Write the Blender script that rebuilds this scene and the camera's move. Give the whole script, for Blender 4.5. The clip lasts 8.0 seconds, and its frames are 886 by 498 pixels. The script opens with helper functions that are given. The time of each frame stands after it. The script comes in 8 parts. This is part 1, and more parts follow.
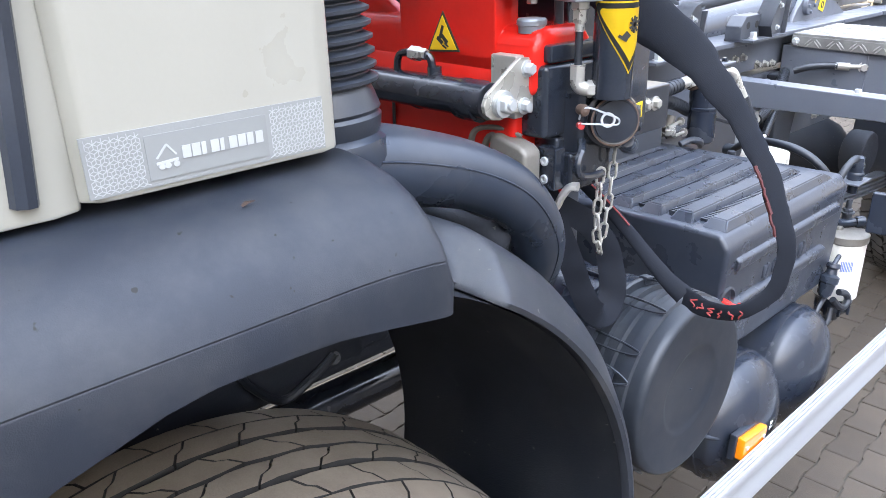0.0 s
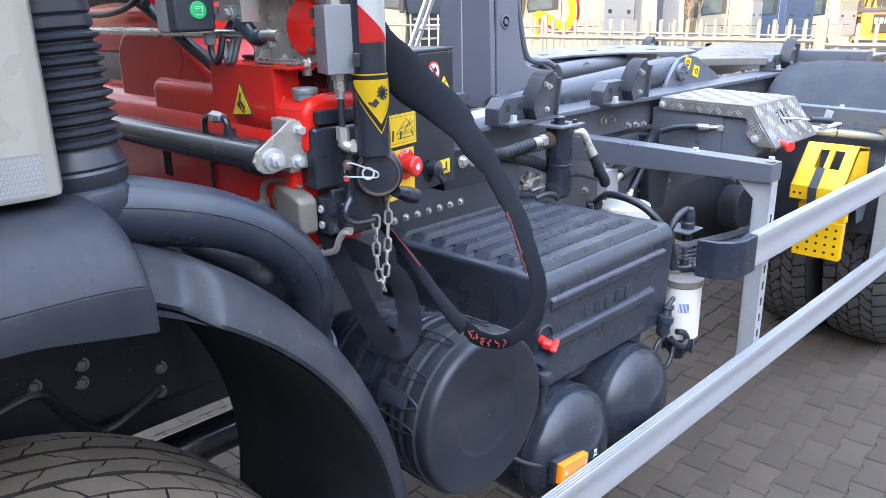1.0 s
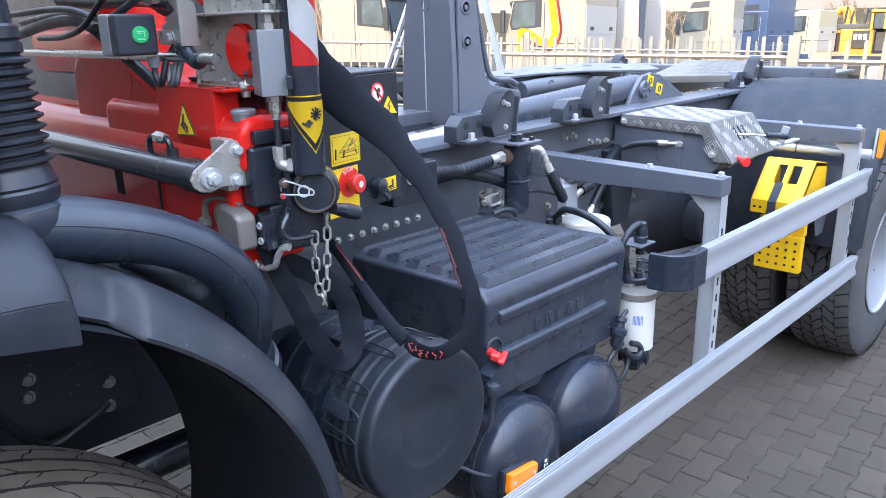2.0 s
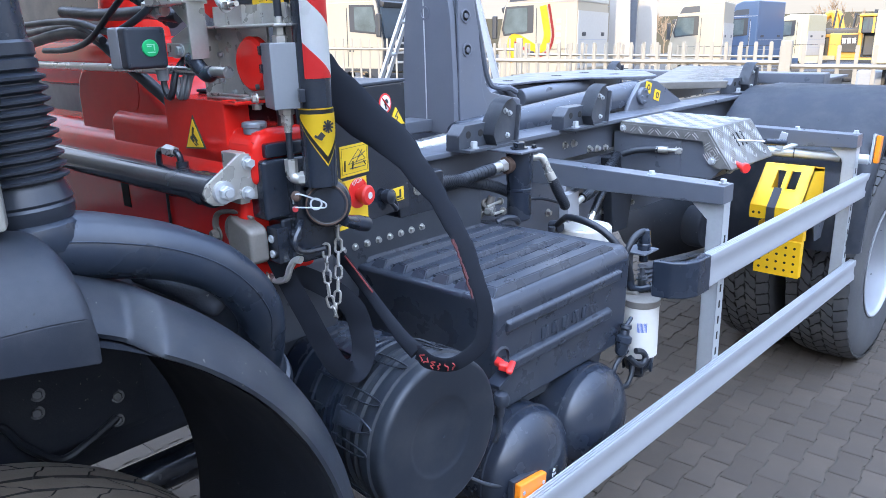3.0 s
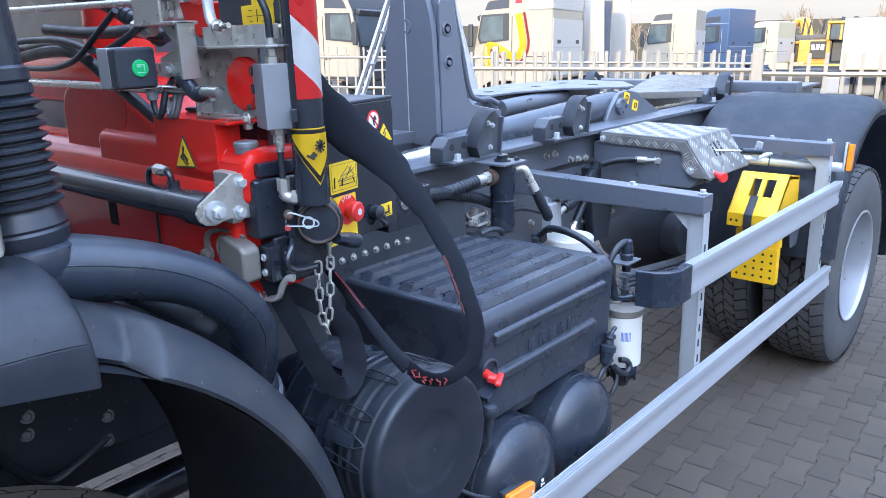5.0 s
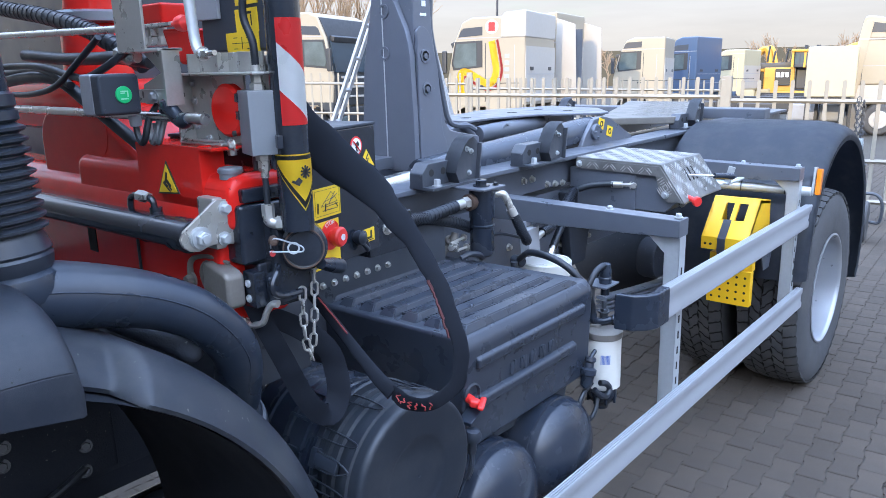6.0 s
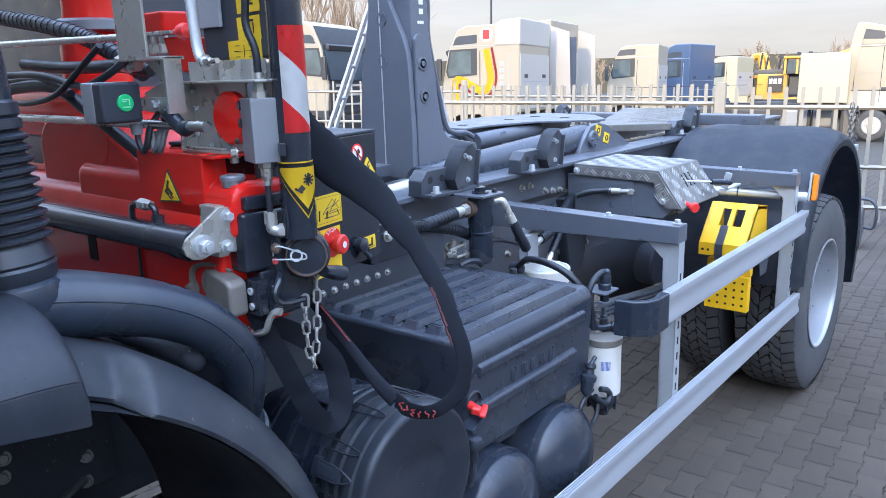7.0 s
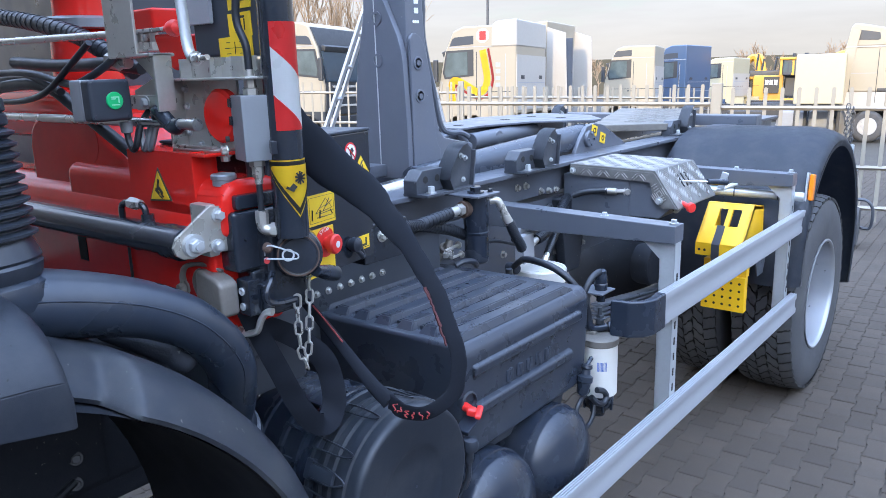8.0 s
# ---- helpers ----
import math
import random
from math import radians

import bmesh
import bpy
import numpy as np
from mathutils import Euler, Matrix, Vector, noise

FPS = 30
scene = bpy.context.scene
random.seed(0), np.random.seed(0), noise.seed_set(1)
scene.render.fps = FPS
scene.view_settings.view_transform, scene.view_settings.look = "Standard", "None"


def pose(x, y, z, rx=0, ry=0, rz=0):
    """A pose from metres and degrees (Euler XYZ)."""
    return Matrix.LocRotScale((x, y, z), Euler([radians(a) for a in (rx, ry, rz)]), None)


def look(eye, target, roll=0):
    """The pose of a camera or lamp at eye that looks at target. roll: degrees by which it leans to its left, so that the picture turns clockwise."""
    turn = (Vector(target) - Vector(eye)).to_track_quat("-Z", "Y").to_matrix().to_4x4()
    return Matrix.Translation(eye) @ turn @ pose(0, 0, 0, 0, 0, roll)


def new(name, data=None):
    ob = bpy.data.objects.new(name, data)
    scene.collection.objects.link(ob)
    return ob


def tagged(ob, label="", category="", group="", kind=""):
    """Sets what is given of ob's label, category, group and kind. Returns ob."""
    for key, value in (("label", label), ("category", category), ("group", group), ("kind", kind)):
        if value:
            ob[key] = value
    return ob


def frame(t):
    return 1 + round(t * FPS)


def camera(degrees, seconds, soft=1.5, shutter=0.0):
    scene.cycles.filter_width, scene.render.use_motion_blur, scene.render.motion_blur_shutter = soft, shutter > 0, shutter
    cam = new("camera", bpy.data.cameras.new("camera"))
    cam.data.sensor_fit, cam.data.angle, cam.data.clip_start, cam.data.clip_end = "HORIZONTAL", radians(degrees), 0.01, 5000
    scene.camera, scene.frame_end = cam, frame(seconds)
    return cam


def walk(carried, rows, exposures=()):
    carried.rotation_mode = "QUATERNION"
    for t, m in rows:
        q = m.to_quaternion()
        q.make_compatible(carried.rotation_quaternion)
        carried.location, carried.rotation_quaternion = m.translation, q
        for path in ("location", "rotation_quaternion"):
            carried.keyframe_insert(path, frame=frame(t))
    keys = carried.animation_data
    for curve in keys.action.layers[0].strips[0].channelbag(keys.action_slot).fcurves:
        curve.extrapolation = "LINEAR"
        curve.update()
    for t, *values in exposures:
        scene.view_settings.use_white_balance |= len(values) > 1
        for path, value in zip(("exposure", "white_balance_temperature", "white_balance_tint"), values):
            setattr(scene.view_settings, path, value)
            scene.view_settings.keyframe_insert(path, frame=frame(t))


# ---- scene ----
cam = camera(61.7, 8.0, soft=0.8, shutter=0.0)
# The truck stands nose-down by a degree and a half: its things are built level and turned by TRUCK.
TRUCK = Matrix.Translation((0, 4.42, 0)) @ pose(0, 0, 0, 1.5) @ Matrix.Translation((0, -4.42, 0))
PATH = [
    (0, (0.055, 0.113, 1.699), (-1.325, 1.341, 0.932), -1.6),
    (0.2, (0.097, 0.125, 1.701), (-1.264, 1.392, 0.964), -1.6),
    (0.3, (0.126, 0.133, 1.702), (-1.243, 1.428, 1.029), -1.6),
    (0.5, (0.197, 0.154, 1.706), (-1.168, 1.471, 1.07), -1.6),
    (1, (0.379, 0.228, 1.717), (-0.985, 1.553, 1.096), -1.3),
    (1.5, (0.48, 0.27, 1.722), (-0.879, 1.611, 1.126), -1.3),
    (3, (0.447, 0.245, 1.737), (-0.893, 1.617, 1.169), -1.7),
    (3.5, (0.436, 0.241, 1.744), (-0.897, 1.621, 1.179), -1.9),
    (4, (0.434, 0.237, 1.749), (-0.89, 1.624, 1.181), -1.9),
    (4.5, (0.437, 0.23, 1.755), (-0.88, 1.623, 1.186), -1.9),
    (6, (0.428, 0.205, 1.761), (-0.829, 1.681, 1.271), -1.6),
    (6.5, (0.42, 0.198, 1.762), (-0.834, 1.682, 1.287), -1.7),
    (7, (0.417, 0.197, 1.76), (-0.833, 1.686, 1.289), -1.8),
    (7.5, (0.419, 0.203, 1.757), (-0.828, 1.695, 1.288), -1.8),
    (8, (0.412, 0.211, 1.753), (-0.832, 1.706, 1.285), -1.8),
]
walk(cam, [(t, TRUCK @ look(eye, target, roll)) for t, eye, target, roll in PATH],
     exposures=[(0, 2.93, 7900, 11), (0.5, 2.62, 7450, 11), (1.0, 2.46, 7150, 11), (1.7, 2.33, 6850, 11), (3.5, 2.30, 6200, 9.5), (4.5, 2.31, 6150, 9.5), (6.0, 2.04, 6150, 9.5), (8.0, 2.03, 6150, 9.5)])

# ---------------------------------------------------------------- light
SUN_EL, SUN_AZ = 13.0, 167.0   # degrees; azimuth of the sun from +y, clockwise
world = bpy.data.worlds.new("sky")
scene.world = world
world.use_nodes = True
wn, wl = world.node_tree.nodes, world.node_tree.links
wn.clear()
sky = wn.new("ShaderNodeTexSky")
sky.sky_type, sky.sun_disc = "NISHITA", False
sky.sun_elevation, sky.sun_rotation = radians(SUN_EL), radians(SUN_AZ)
sky.air_density, sky.dust_density, sky.ozone_density = 1.0, 1.5, 1.0
tc = wn.new("ShaderNodeTexCoord")
mp = wn.new("ShaderNodeMapping")
mp.inputs["Scale"].default_value = (1.2, 1.2, 6.0)
cl = wn.new("ShaderNodeTexNoise")
cl.inputs["Scale"].default_value, cl.inputs["Detail"].default_value, cl.inputs["Roughness"].default_value = 2.2, 7.0, 0.55
rp = wn.new("ShaderNodeValToRGB")
rp.color_ramp.elements[0].position, rp.color_ramp.elements[1].position = 0.20, 0.42
mx = wn.new("ShaderNodeMix")
mx.data_type = "RGBA"
sp = wn.new("ShaderNodeSeparateXYZ")
gr = wn.new("ShaderNodeValToRGB")   # thin cloud: warm grey low down, bluish and brighter overhead
gr.color_ramp.elements[0].position, gr.color_ramp.elements[1].position = 0.05, 0.80
gr.color_ramp.elements[0].color, gr.color_ramp.elements[1].color = (0.106, 0.100, 0.093, 1), (0.255, 0.345, 0.545, 1)
high = gr.color_ramp.elements.new(0.17)
high.color = (0.120, 0.126, 0.134, 1)
up = wn.new("ShaderNodeVectorMath")
up.operation = "SCALE"
up.inputs[3].default_value = 15.0
bg = wn.new("ShaderNodeBackground")
bg.inputs["Strength"].default_value = 0.14
wo = wn.new("ShaderNodeOutputWorld")
wl.new(tc.outputs["Generated"], mp.inputs["Vector"])
wl.new(mp.outputs["Vector"], cl.inputs["Vector"])
wl.new(cl.outputs["Fac"], rp.inputs["Fac"])
wl.new(rp.outputs["Color"], mx.inputs[0])
dim = wn.new("ShaderNodeVectorMath")   # thin haze takes part of the clear sky's light
dim.operation = "SCALE"
dim.inputs[3].default_value = 0.30
wl.new(sky.outputs["Color"], dim.inputs[0])
wl.new(dim.outputs[0], mx.inputs[6])
wl.new(tc.outputs["Generated"], sp.inputs[0])
wl.new(sp.outputs[2], gr.inputs["Fac"])
wl.new(gr.outputs["Color"], up.inputs[0])
mk = wn.new("ShaderNodeMapRange")   # darker and lighter streaks of cloud
mk.inputs["From Min"].default_value, mk.inputs["From Max"].default_value = 0.35, 0.66
mk.inputs["To Min"].default_value, mk.inputs["To Max"].default_value = 15.4, 13.3
mp2 = wn.new("ShaderNodeMapping")
mp2.inputs["Scale"].default_value = (1.6, 1.6, 13.0)
cl2 = wn.new("ShaderNodeTexNoise")
cl2.inputs["Scale"].default_value, cl2.inputs["Detail"].default_value, cl2.inputs["Roughness"].default_value = 1.7, 8.0, 0.6
wl.new(tc.outputs["Generated"], mp2.inputs["Vector"])
wl.new(mp2.outputs["Vector"], cl2.inputs["Vector"])
wl.new(cl2.outputs["Fac"], mk.inputs["Value"])
wl.new(mk.outputs["Result"], up.inputs[3])
glow = wn.new("ShaderNodeVectorMath")   # the cloud is brighter on the sun's side
glow.operation = "DOT_PRODUCT"
glow.inputs[1].default_value = (0.86 * math.sin(radians(SUN_AZ)), 0.86 * math.cos(radians(SUN_AZ)), 0.51)
gm = wn.new("ShaderNodeMapRange")
gm.inputs["From Min"].default_value, gm.inputs["From Max"].default_value = 0.0, 1.0
gm.inputs["To Min"].default_value, gm.inputs["To Max"].default_value = 0.0, 1.7
wl.new(tc.outputs["Generated"], glow.inputs[0])
wl.new(glow.outputs["Value"], gm.inputs["Value"])
warm = wn.new("ShaderNodeVectorMath")
warm.operation = "SCALE"
warm.inputs[0].default_value = (1.12, 1.0, 0.84)
wl.new(gm.outputs["Result"], warm.inputs[3])
more = wn.new("ShaderNodeVectorMath")
more.operation = "ADD"
more.inputs[1].default_value = (1.0, 1.0, 1.0)
wl.new(warm.outputs[0], more.inputs[0])
lit = wn.new("ShaderNodeVectorMath")
lit.operation = "MULTIPLY"
wl.new(up.outputs[0], lit.inputs[0])
wl.new(more.outputs[0], lit.inputs[1])
wl.new(lit.outputs[0], mx.inputs[7])
wl.new(mx.outputs[2], bg.inputs["Color"])
wl.new(bg.outputs["Background"], wo.inputs["Surface"])

sun = new("sun", bpy.data.lights.new("sun", "SUN"))
sun.data.energy, sun.data.angle, sun.data.color = 0.85, radians(0.6), (1.0, 0.76, 0.46)
sun.matrix_world = pose(0, 0, 30, 90 - SUN_EL, 0, 180 - SUN_AZ)


# ---------------------------------------------------------------- materials
def mat(name, col, rough=0.5, metal=0.0, var=0.15, scale=14.0, bump=0.06, bscale=260.0, dirt=None, dirt_amount=0.4,
        dirt_scale=6.0, rvar=0.1, coat=0.0, spec=0.5, piece=0.0, stretch=(1, 1, 1), specks=None):
    """A surface with a base colour that varies at two scales, uneven gloss, fine relief and, where given, dirt."""
    m = bpy.data.materials.new(name)
    m.use_nodes = True
    n, l = m.node_tree.nodes, m.node_tree.links
    p = n["Principled BSDF"]
    t = n.new("ShaderNodeTexCoord")
    mp = n.new("ShaderNodeMapping")
    mp.inputs["Scale"].default_value = stretch
    l.new(t.outputs["Object"], mp.inputs["Vector"])
    a = n.new("ShaderNodeTexNoise")
    a.inputs["Scale"].default_value, a.inputs["Detail"].default_value = scale, 6.0
    l.new(mp.outputs["Vector"], a.inputs["Vector"])
    b = n.new("ShaderNodeTexNoise")
    b.inputs["Scale"].default_value, b.inputs["Detail"].default_value = bscale, 3.0
    l.new(mp.outputs["Vector"], b.inputs["Vector"])
    mixc = n.new("ShaderNodeMix")
    mixc.data_type = "RGBA"
    mixc.inputs[6].default_value = (*[c * (1 - var) for c in col], 1)
    mixc.inputs[7].default_value = (*[min(1.0, c * (1 + var)) for c in col], 1)
    add = n.new("ShaderNodeMath")
    add.operation = "MULTIPLY_ADD"
    l.new(b.outputs["Fac"], add.inputs[0])
    add.inputs[1].default_value = 0.5
    l.new(a.outputs["Fac"], add.inputs[2])
    sub = n.new("ShaderNodeMath")
    sub.operation = "SUBTRACT"
    sub.use_clamp = True
    l.new(add.outputs[0], sub.inputs[0])
    sub.inputs[1].default_value = 0.25
    fac = sub.outputs[0]
    if piece:
        oi = n.new("ShaderNodeObjectInfo")
        ge = n.new("ShaderNodeNewGeometry")
        both = n.new("ShaderNodeMath")
        both.operation = "ADD"
        l.new(oi.outputs["Random"], both.inputs[0])
        l.new(ge.outputs["Random Per Island"], both.inputs[1])
        fr = n.new("ShaderNodeMath")
        fr.operation = "FRACT"
        l.new(both.outputs[0], fr.inputs[0])
        pm = n.new("ShaderNodeMix")
        pm.inputs[0].default_value = piece
        l.new(fac, pm.inputs[2])
        l.new(fr.outputs[0], pm.inputs[3])
        fac = pm.outputs[0]
    l.new(fac, mixc.inputs[0])
    colour = mixc.outputs[2]
    if dirt:
        d = n.new("ShaderNodeTexNoise")
        d.inputs["Scale"].default_value, d.inputs["Detail"].default_value, d.inputs["Roughness"].default_value = dirt_scale, 8.0, 0.65
        l.new(mp.outputs["Vector"], d.inputs["Vector"])
        r = n.new("ShaderNodeValToRGB")
        r.color_ramp.elements[0].position, r.color_ramp.elements[1].position = 0.45, 0.75
        r.color_ramp.elements[1].color = (dirt_amount, dirt_amount, dirt_amount, 1)
        l.new(d.outputs["Fac"], r.inputs["Fac"])
        dm = n.new("ShaderNodeMix")
        dm.data_type = "RGBA"
        l.new(r.outputs["Color"], dm.inputs[0])
        l.new(colour, dm.inputs[6])
        dm.inputs[7].default_value = (*dirt, 1)
        colour = dm.outputs[2]
    if specks:
        sc, lo, sp_col = specks
        w = n.new("ShaderNodeTexNoise")
        w.inputs["Scale"].default_value, w.inputs["Detail"].default_value = sc, 2.0
        l.new(mp.outputs["Vector"], w.inputs["Vector"])
        sr = n.new("ShaderNodeMapRange")
        sr.inputs["From Min"].default_value, sr.inputs["From Max"].default_value = lo, lo + 0.03
        l.new(w.outputs["Fac"], sr.inputs["Value"])
        sm = n.new("ShaderNodeMix")
        sm.data_type = "RGBA"
        l.new(sr.outputs["Result"], sm.inputs[0])
        l.new(colour, sm.inputs[6])
        sm.inputs[7].default_value = (*sp_col, 1)
        colour = sm.outputs[2]
    l.new(colour, p.inputs["Base Color"])
    mr = n.new("ShaderNodeMapRange")
    mr.inputs["To Min"].default_value, mr.inputs["To Max"].default_value = max(0.03, rough - rvar), min(1.0, rough + rvar)
    mr.inputs["From Min"].default_value, mr.inputs["From Max"].default_value = 0.3, 0.7
    l.new(a.outputs["Fac"], mr.inputs["Value"])
    l.new(mr.outputs["Result"], p.inputs["Roughness"])
    p.inputs["Metallic"].default_value = metal
    p.inputs["Specular IOR Level"].default_value = spec
    p.inputs["Coat Weight"].default_value = coat
    p.inputs["Coat Roughness"].default_value = 0.08
    if bump:
        bp = n.new("ShaderNodeBump")
        bp.inputs["Strength"].default_value, bp.inputs["Distance"].default_value = bump, 0.002
        l.new(b.outputs["Fac"], bp.inputs["Height"])
        l.new(bp.outputs["Normal"], p.inputs["Normal"])
    return m


M = {}
M["cab"] = mat("cab_paint", (0.285, 0.272, 0.234), 0.32, var=0.03, bump=0.02, coat=0.4, rvar=0.05)
M["plastic"] = mat("grained_plastic", (0.036, 0.043, 0.058), 0.41, var=0.15, bump=0.10, bscale=900, dirt=(0.15, 0.145, 0.14), dirt_amount=0.3, dirt_scale=9, rvar=0.08, specks=(75, 0.735, (0.02, 0.02, 0.018)))
M["plastic2"] = mat("smooth_black_plastic", (0.016, 0.022, 0.034), 0.27, var=0.25, bump=0.03, bscale=500, dirt=(0.05, 0.05, 0.05), dirt_amount=0.25, rvar=0.05, specks=(190, 0.75, (0.18, 0.17, 0.16)))
M["archplastic"] = mat("dusty_arch_plastic", (0.050, 0.057, 0.072), 0.42, var=0.15, bump=0.10, bscale=900, dirt=(0.17, 0.165, 0.155), dirt_amount=0.4, dirt_scale=7, rvar=0.08, specks=(140, 0.72, (0.24, 0.23, 0.21)))
M["lidplastic"] = mat("battery_lid_plastic", (0.026, 0.032, 0.045), 0.30, var=0.22, bump=0.05, bscale=500, dirt=(0.08, 0.08, 0.08), dirt_amount=0.3, dirt_scale=9, rvar=0.07, specks=(190, 0.75, (0.16, 0.155, 0.15)))
M["rubber"] = mat("black_rubber", (0.020, 0.025, 0.035), 0.36, var=0.3, bump=0.05, bscale=400, dirt=(0.08, 0.08, 0.08), dirt_amount=0.25)
# Dusty liner; its near-black also stands in for shade on parts under the truck.
M["liner"] = mat("dusty_liner_and_shade", (0.011, 0.015, 0.024), 0.75, var=0.3, bump=0.3, bscale=300, dirt=(0.06, 0.058, 0.054), dirt_amount=0.30, dirt_scale=14, specks=(120, 0.725, (0.15, 0.145, 0.13)))
M["tyre"] = mat("dusty_tyre", (0.160, 0.126, 0.093), 0.8, var=0.3, scale=20, bump=0.4, bscale=350, dirt=(0.20, 0.168, 0.135), dirt_amount=0.6, dirt_scale=10)
# Near-black for grooves, slots and holes: recess shade is put into the colour.
M["groove"] = mat("rubber_and_recess_shade", (0.018, 0.017, 0.016), 0.9, var=0.3, bump=0.2)
M["tyre2"] = mat("tyre_sidewall", (0.055, 0.056, 0.06), 0.7, var=0.25, bump=0.2, bscale=300, dirt=(0.13, 0.12, 0.105), dirt_amount=0.45, dirt_scale=7)
M["black"] = mat("black_paint", (0.014, 0.018, 0.026), 0.18, var=0.3, bump=0.03, bscale=240, dirt=(0.06, 0.055, 0.05), dirt_amount=0.35, coat=0.2)
M["matblack"] = mat("matt_black_sheet", (0.045, 0.050, 0.060), 0.36, var=0.25, bump=0.05, bscale=600, dirt=(0.06, 0.06, 0.06), dirt_amount=0.3)
M["frame"] = mat("frame_paint", (0.088, 0.097, 0.117), 0.36, var=0.12, bump=0.03, bscale=200, dirt=(0.115, 0.112, 0.108), dirt_amount=0.3, coat=0.1, specks=(90, 0.75, (0.12, 0.12, 0.12)))
M["red"] = mat("crane_red_paint", (0.60, 0.017, 0.012), 0.16, var=0.12, bump=0.02, bscale=60, coat=0.0, spec=0.28, rvar=0.06, dirt=(0.3, 0.03, 0.02), dirt_amount=0.3)
M["zinc"] = mat("zinc_plated_steel", (0.46, 0.45, 0.42), 0.33, 0.62, var=0.15, scale=30, bump=0.08, bscale=220, dirt=(0.35, 0.31, 0.22), dirt_amount=0.4, rvar=0.12)
M["galv"] = mat("galvanised_steel", (0.44, 0.46, 0.47), 0.45, 0.45, var=0.12, scale=60, bump=0.05, bscale=150, dirt=(0.42, 0.42, 0.41), dirt_amount=0.5, rvar=0.12)
M["alu"] = mat("anodised_aluminium", (0.39, 0.405, 0.43), 0.42, 0.45, var=0.06, scale=25, bump=0.05, bscale=400, dirt=(0.5, 0.5, 0.49), dirt_amount=0.4, stretch=(1, 0.05, 1))
M["steel"] = mat("bright_steel", (0.62, 0.61, 0.58), 0.28, 1.0, var=0.12, bump=0.05, rvar=0.1)
M["greyblock"] = mat("grey_valve_block", (0.22, 0.235, 0.255), 0.42, 0.5, var=0.06, bump=0.06, rvar=0.06)
M["yellow"] = mat("yellow_sticker", (0.80, 0.52, 0.02), 0.4, var=0.05, bump=0.02)
M["chock"] = mat("yellow_chock_plastic", (0.84, 0.47, 0.008), 0.42, var=0.08, bump=0.1, bscale=300, dirt=(0.4, 0.25, 0.04), dirt_amount=0.25)
M["ink"] = mat("black_print", (0.02, 0.02, 0.02), 0.5, var=0.1, bump=0.0)
M["greyprint"] = mat("pale_grey_print", (0.36, 0.365, 0.36), 0.4, var=0.05, bump=0.0)
M["white"] = mat("white_sticker", (0.75, 0.75, 0.74), 0.4, var=0.05, bump=0.02)
M["redp"] = mat("red_plastic", (0.70, 0.03, 0.025), 0.35, var=0.08, bump=0.02)
M["redtape"] = mat("red_reflective", (0.72, 0.03, 0.03), 0.35, var=0.08, bump=0.1, bscale=700)
M["whitetape"] = mat("white_reflective", (0.68, 0.68, 0.66), 0.35, var=0.06, bump=0.1, bscale=700)
M["green"] = mat("green_button", (0.02, 0.50, 0.16), 0.35, var=0.06, bump=0.0)
M["lightgreen"] = mat("pale_green_print", (0.35, 0.75, 0.5), 0.4, var=0.05, bump=0.0)
M["boxgrey"] = mat("dark_grey_enclosure", (0.034, 0.041, 0.054), 0.45, var=0.1, bump=0.08, bscale=700)
M["lightgrey"] = mat("light_grey_plastic", (0.30, 0.31, 0.33), 0.45, var=0.1, bump=0.05)
M["cabgrey"] = mat("far_cab_grey_panel", (0.40, 0.37, 0.33), 0.45, var=0.05, bump=0.0)
M["tape"] = mat("grey_reflective_tape", (0.225, 0.23, 0.225), 0.40, 0.1, var=0.08, bump=0.05, bscale=500)
M["tapeline"] = mat("tape_line", (0.36, 0.365, 0.36), 0.35, var=0.05, bump=0.0)
M["tapelabel"] = mat("grey_label", (0.20, 0.205, 0.20), 0.45, var=0.04, bump=0.0)
M["amber"] = mat("amber_lens", (0.85, 0.22, 0.01), 0.18, var=0.1, scale=120, bump=0.1, bscale=180, coat=0.5)
M["filterwhite"] = mat("white_filter_can", (0.60, 0.58, 0.53), 0.35, var=0.04, bump=0.02, dirt=(0.45, 0.42, 0.36), dirt_amount=0.25)
M["blueprint"] = mat("blue_print", (0.10, 0.16, 0.42), 0.5, bump=0.0)
M["fabric"] = mat("woven_hose_sleeve", (0.011, 0.013, 0.018), 0.72, var=0.3, scale=40, bump=0.25, bscale=900, spec=0.12)
M["redprint"] = mat("red_print", (0.26, 0.028, 0.025), 0.6, bump=0.1)
M["seamred"] = mat("worn_red_seam", (0.075, 0.014, 0.014), 0.7, var=0.4, bump=0.1)
M["hose"] = mat("hydraulic_hose", (0.013, 0.016, 0.022), 0.44, var=0.25, bump=0.1, bscale=500)
M["rust"] = mat("rusty_steel", (0.09, 0.055, 0.04), 0.8, 0.2, var=0.3, bump=0.4)
# Plate kept dark: the shade between its tread bars is in this colour.
M["checker"] = mat("checker_plate", (0.115, 0.112, 0.105), 0.55, 0.25, var=0.1, scale=30, bump=0.08, dirt=(0.35, 0.34, 0.32), dirt_amount=0.4)
M["paver"] = mat("concrete_paver", (0.067, 0.053, 0.041), 0.92, var=0.48, scale=26, bump=1.0, bscale=230, dirt=(0.048, 0.040, 0.033), dirt_amount=0.7, dirt_scale=3.2, piece=0.30, spec=0.3)
M["joint"] = mat("paver_joint_sand", (0.046, 0.038, 0.030), 0.95, var=0.3, bump=0.8, bscale=120, dirt=(0.06, 0.06, 0.04), dirt_amount=0.5, dirt_scale=1.2)
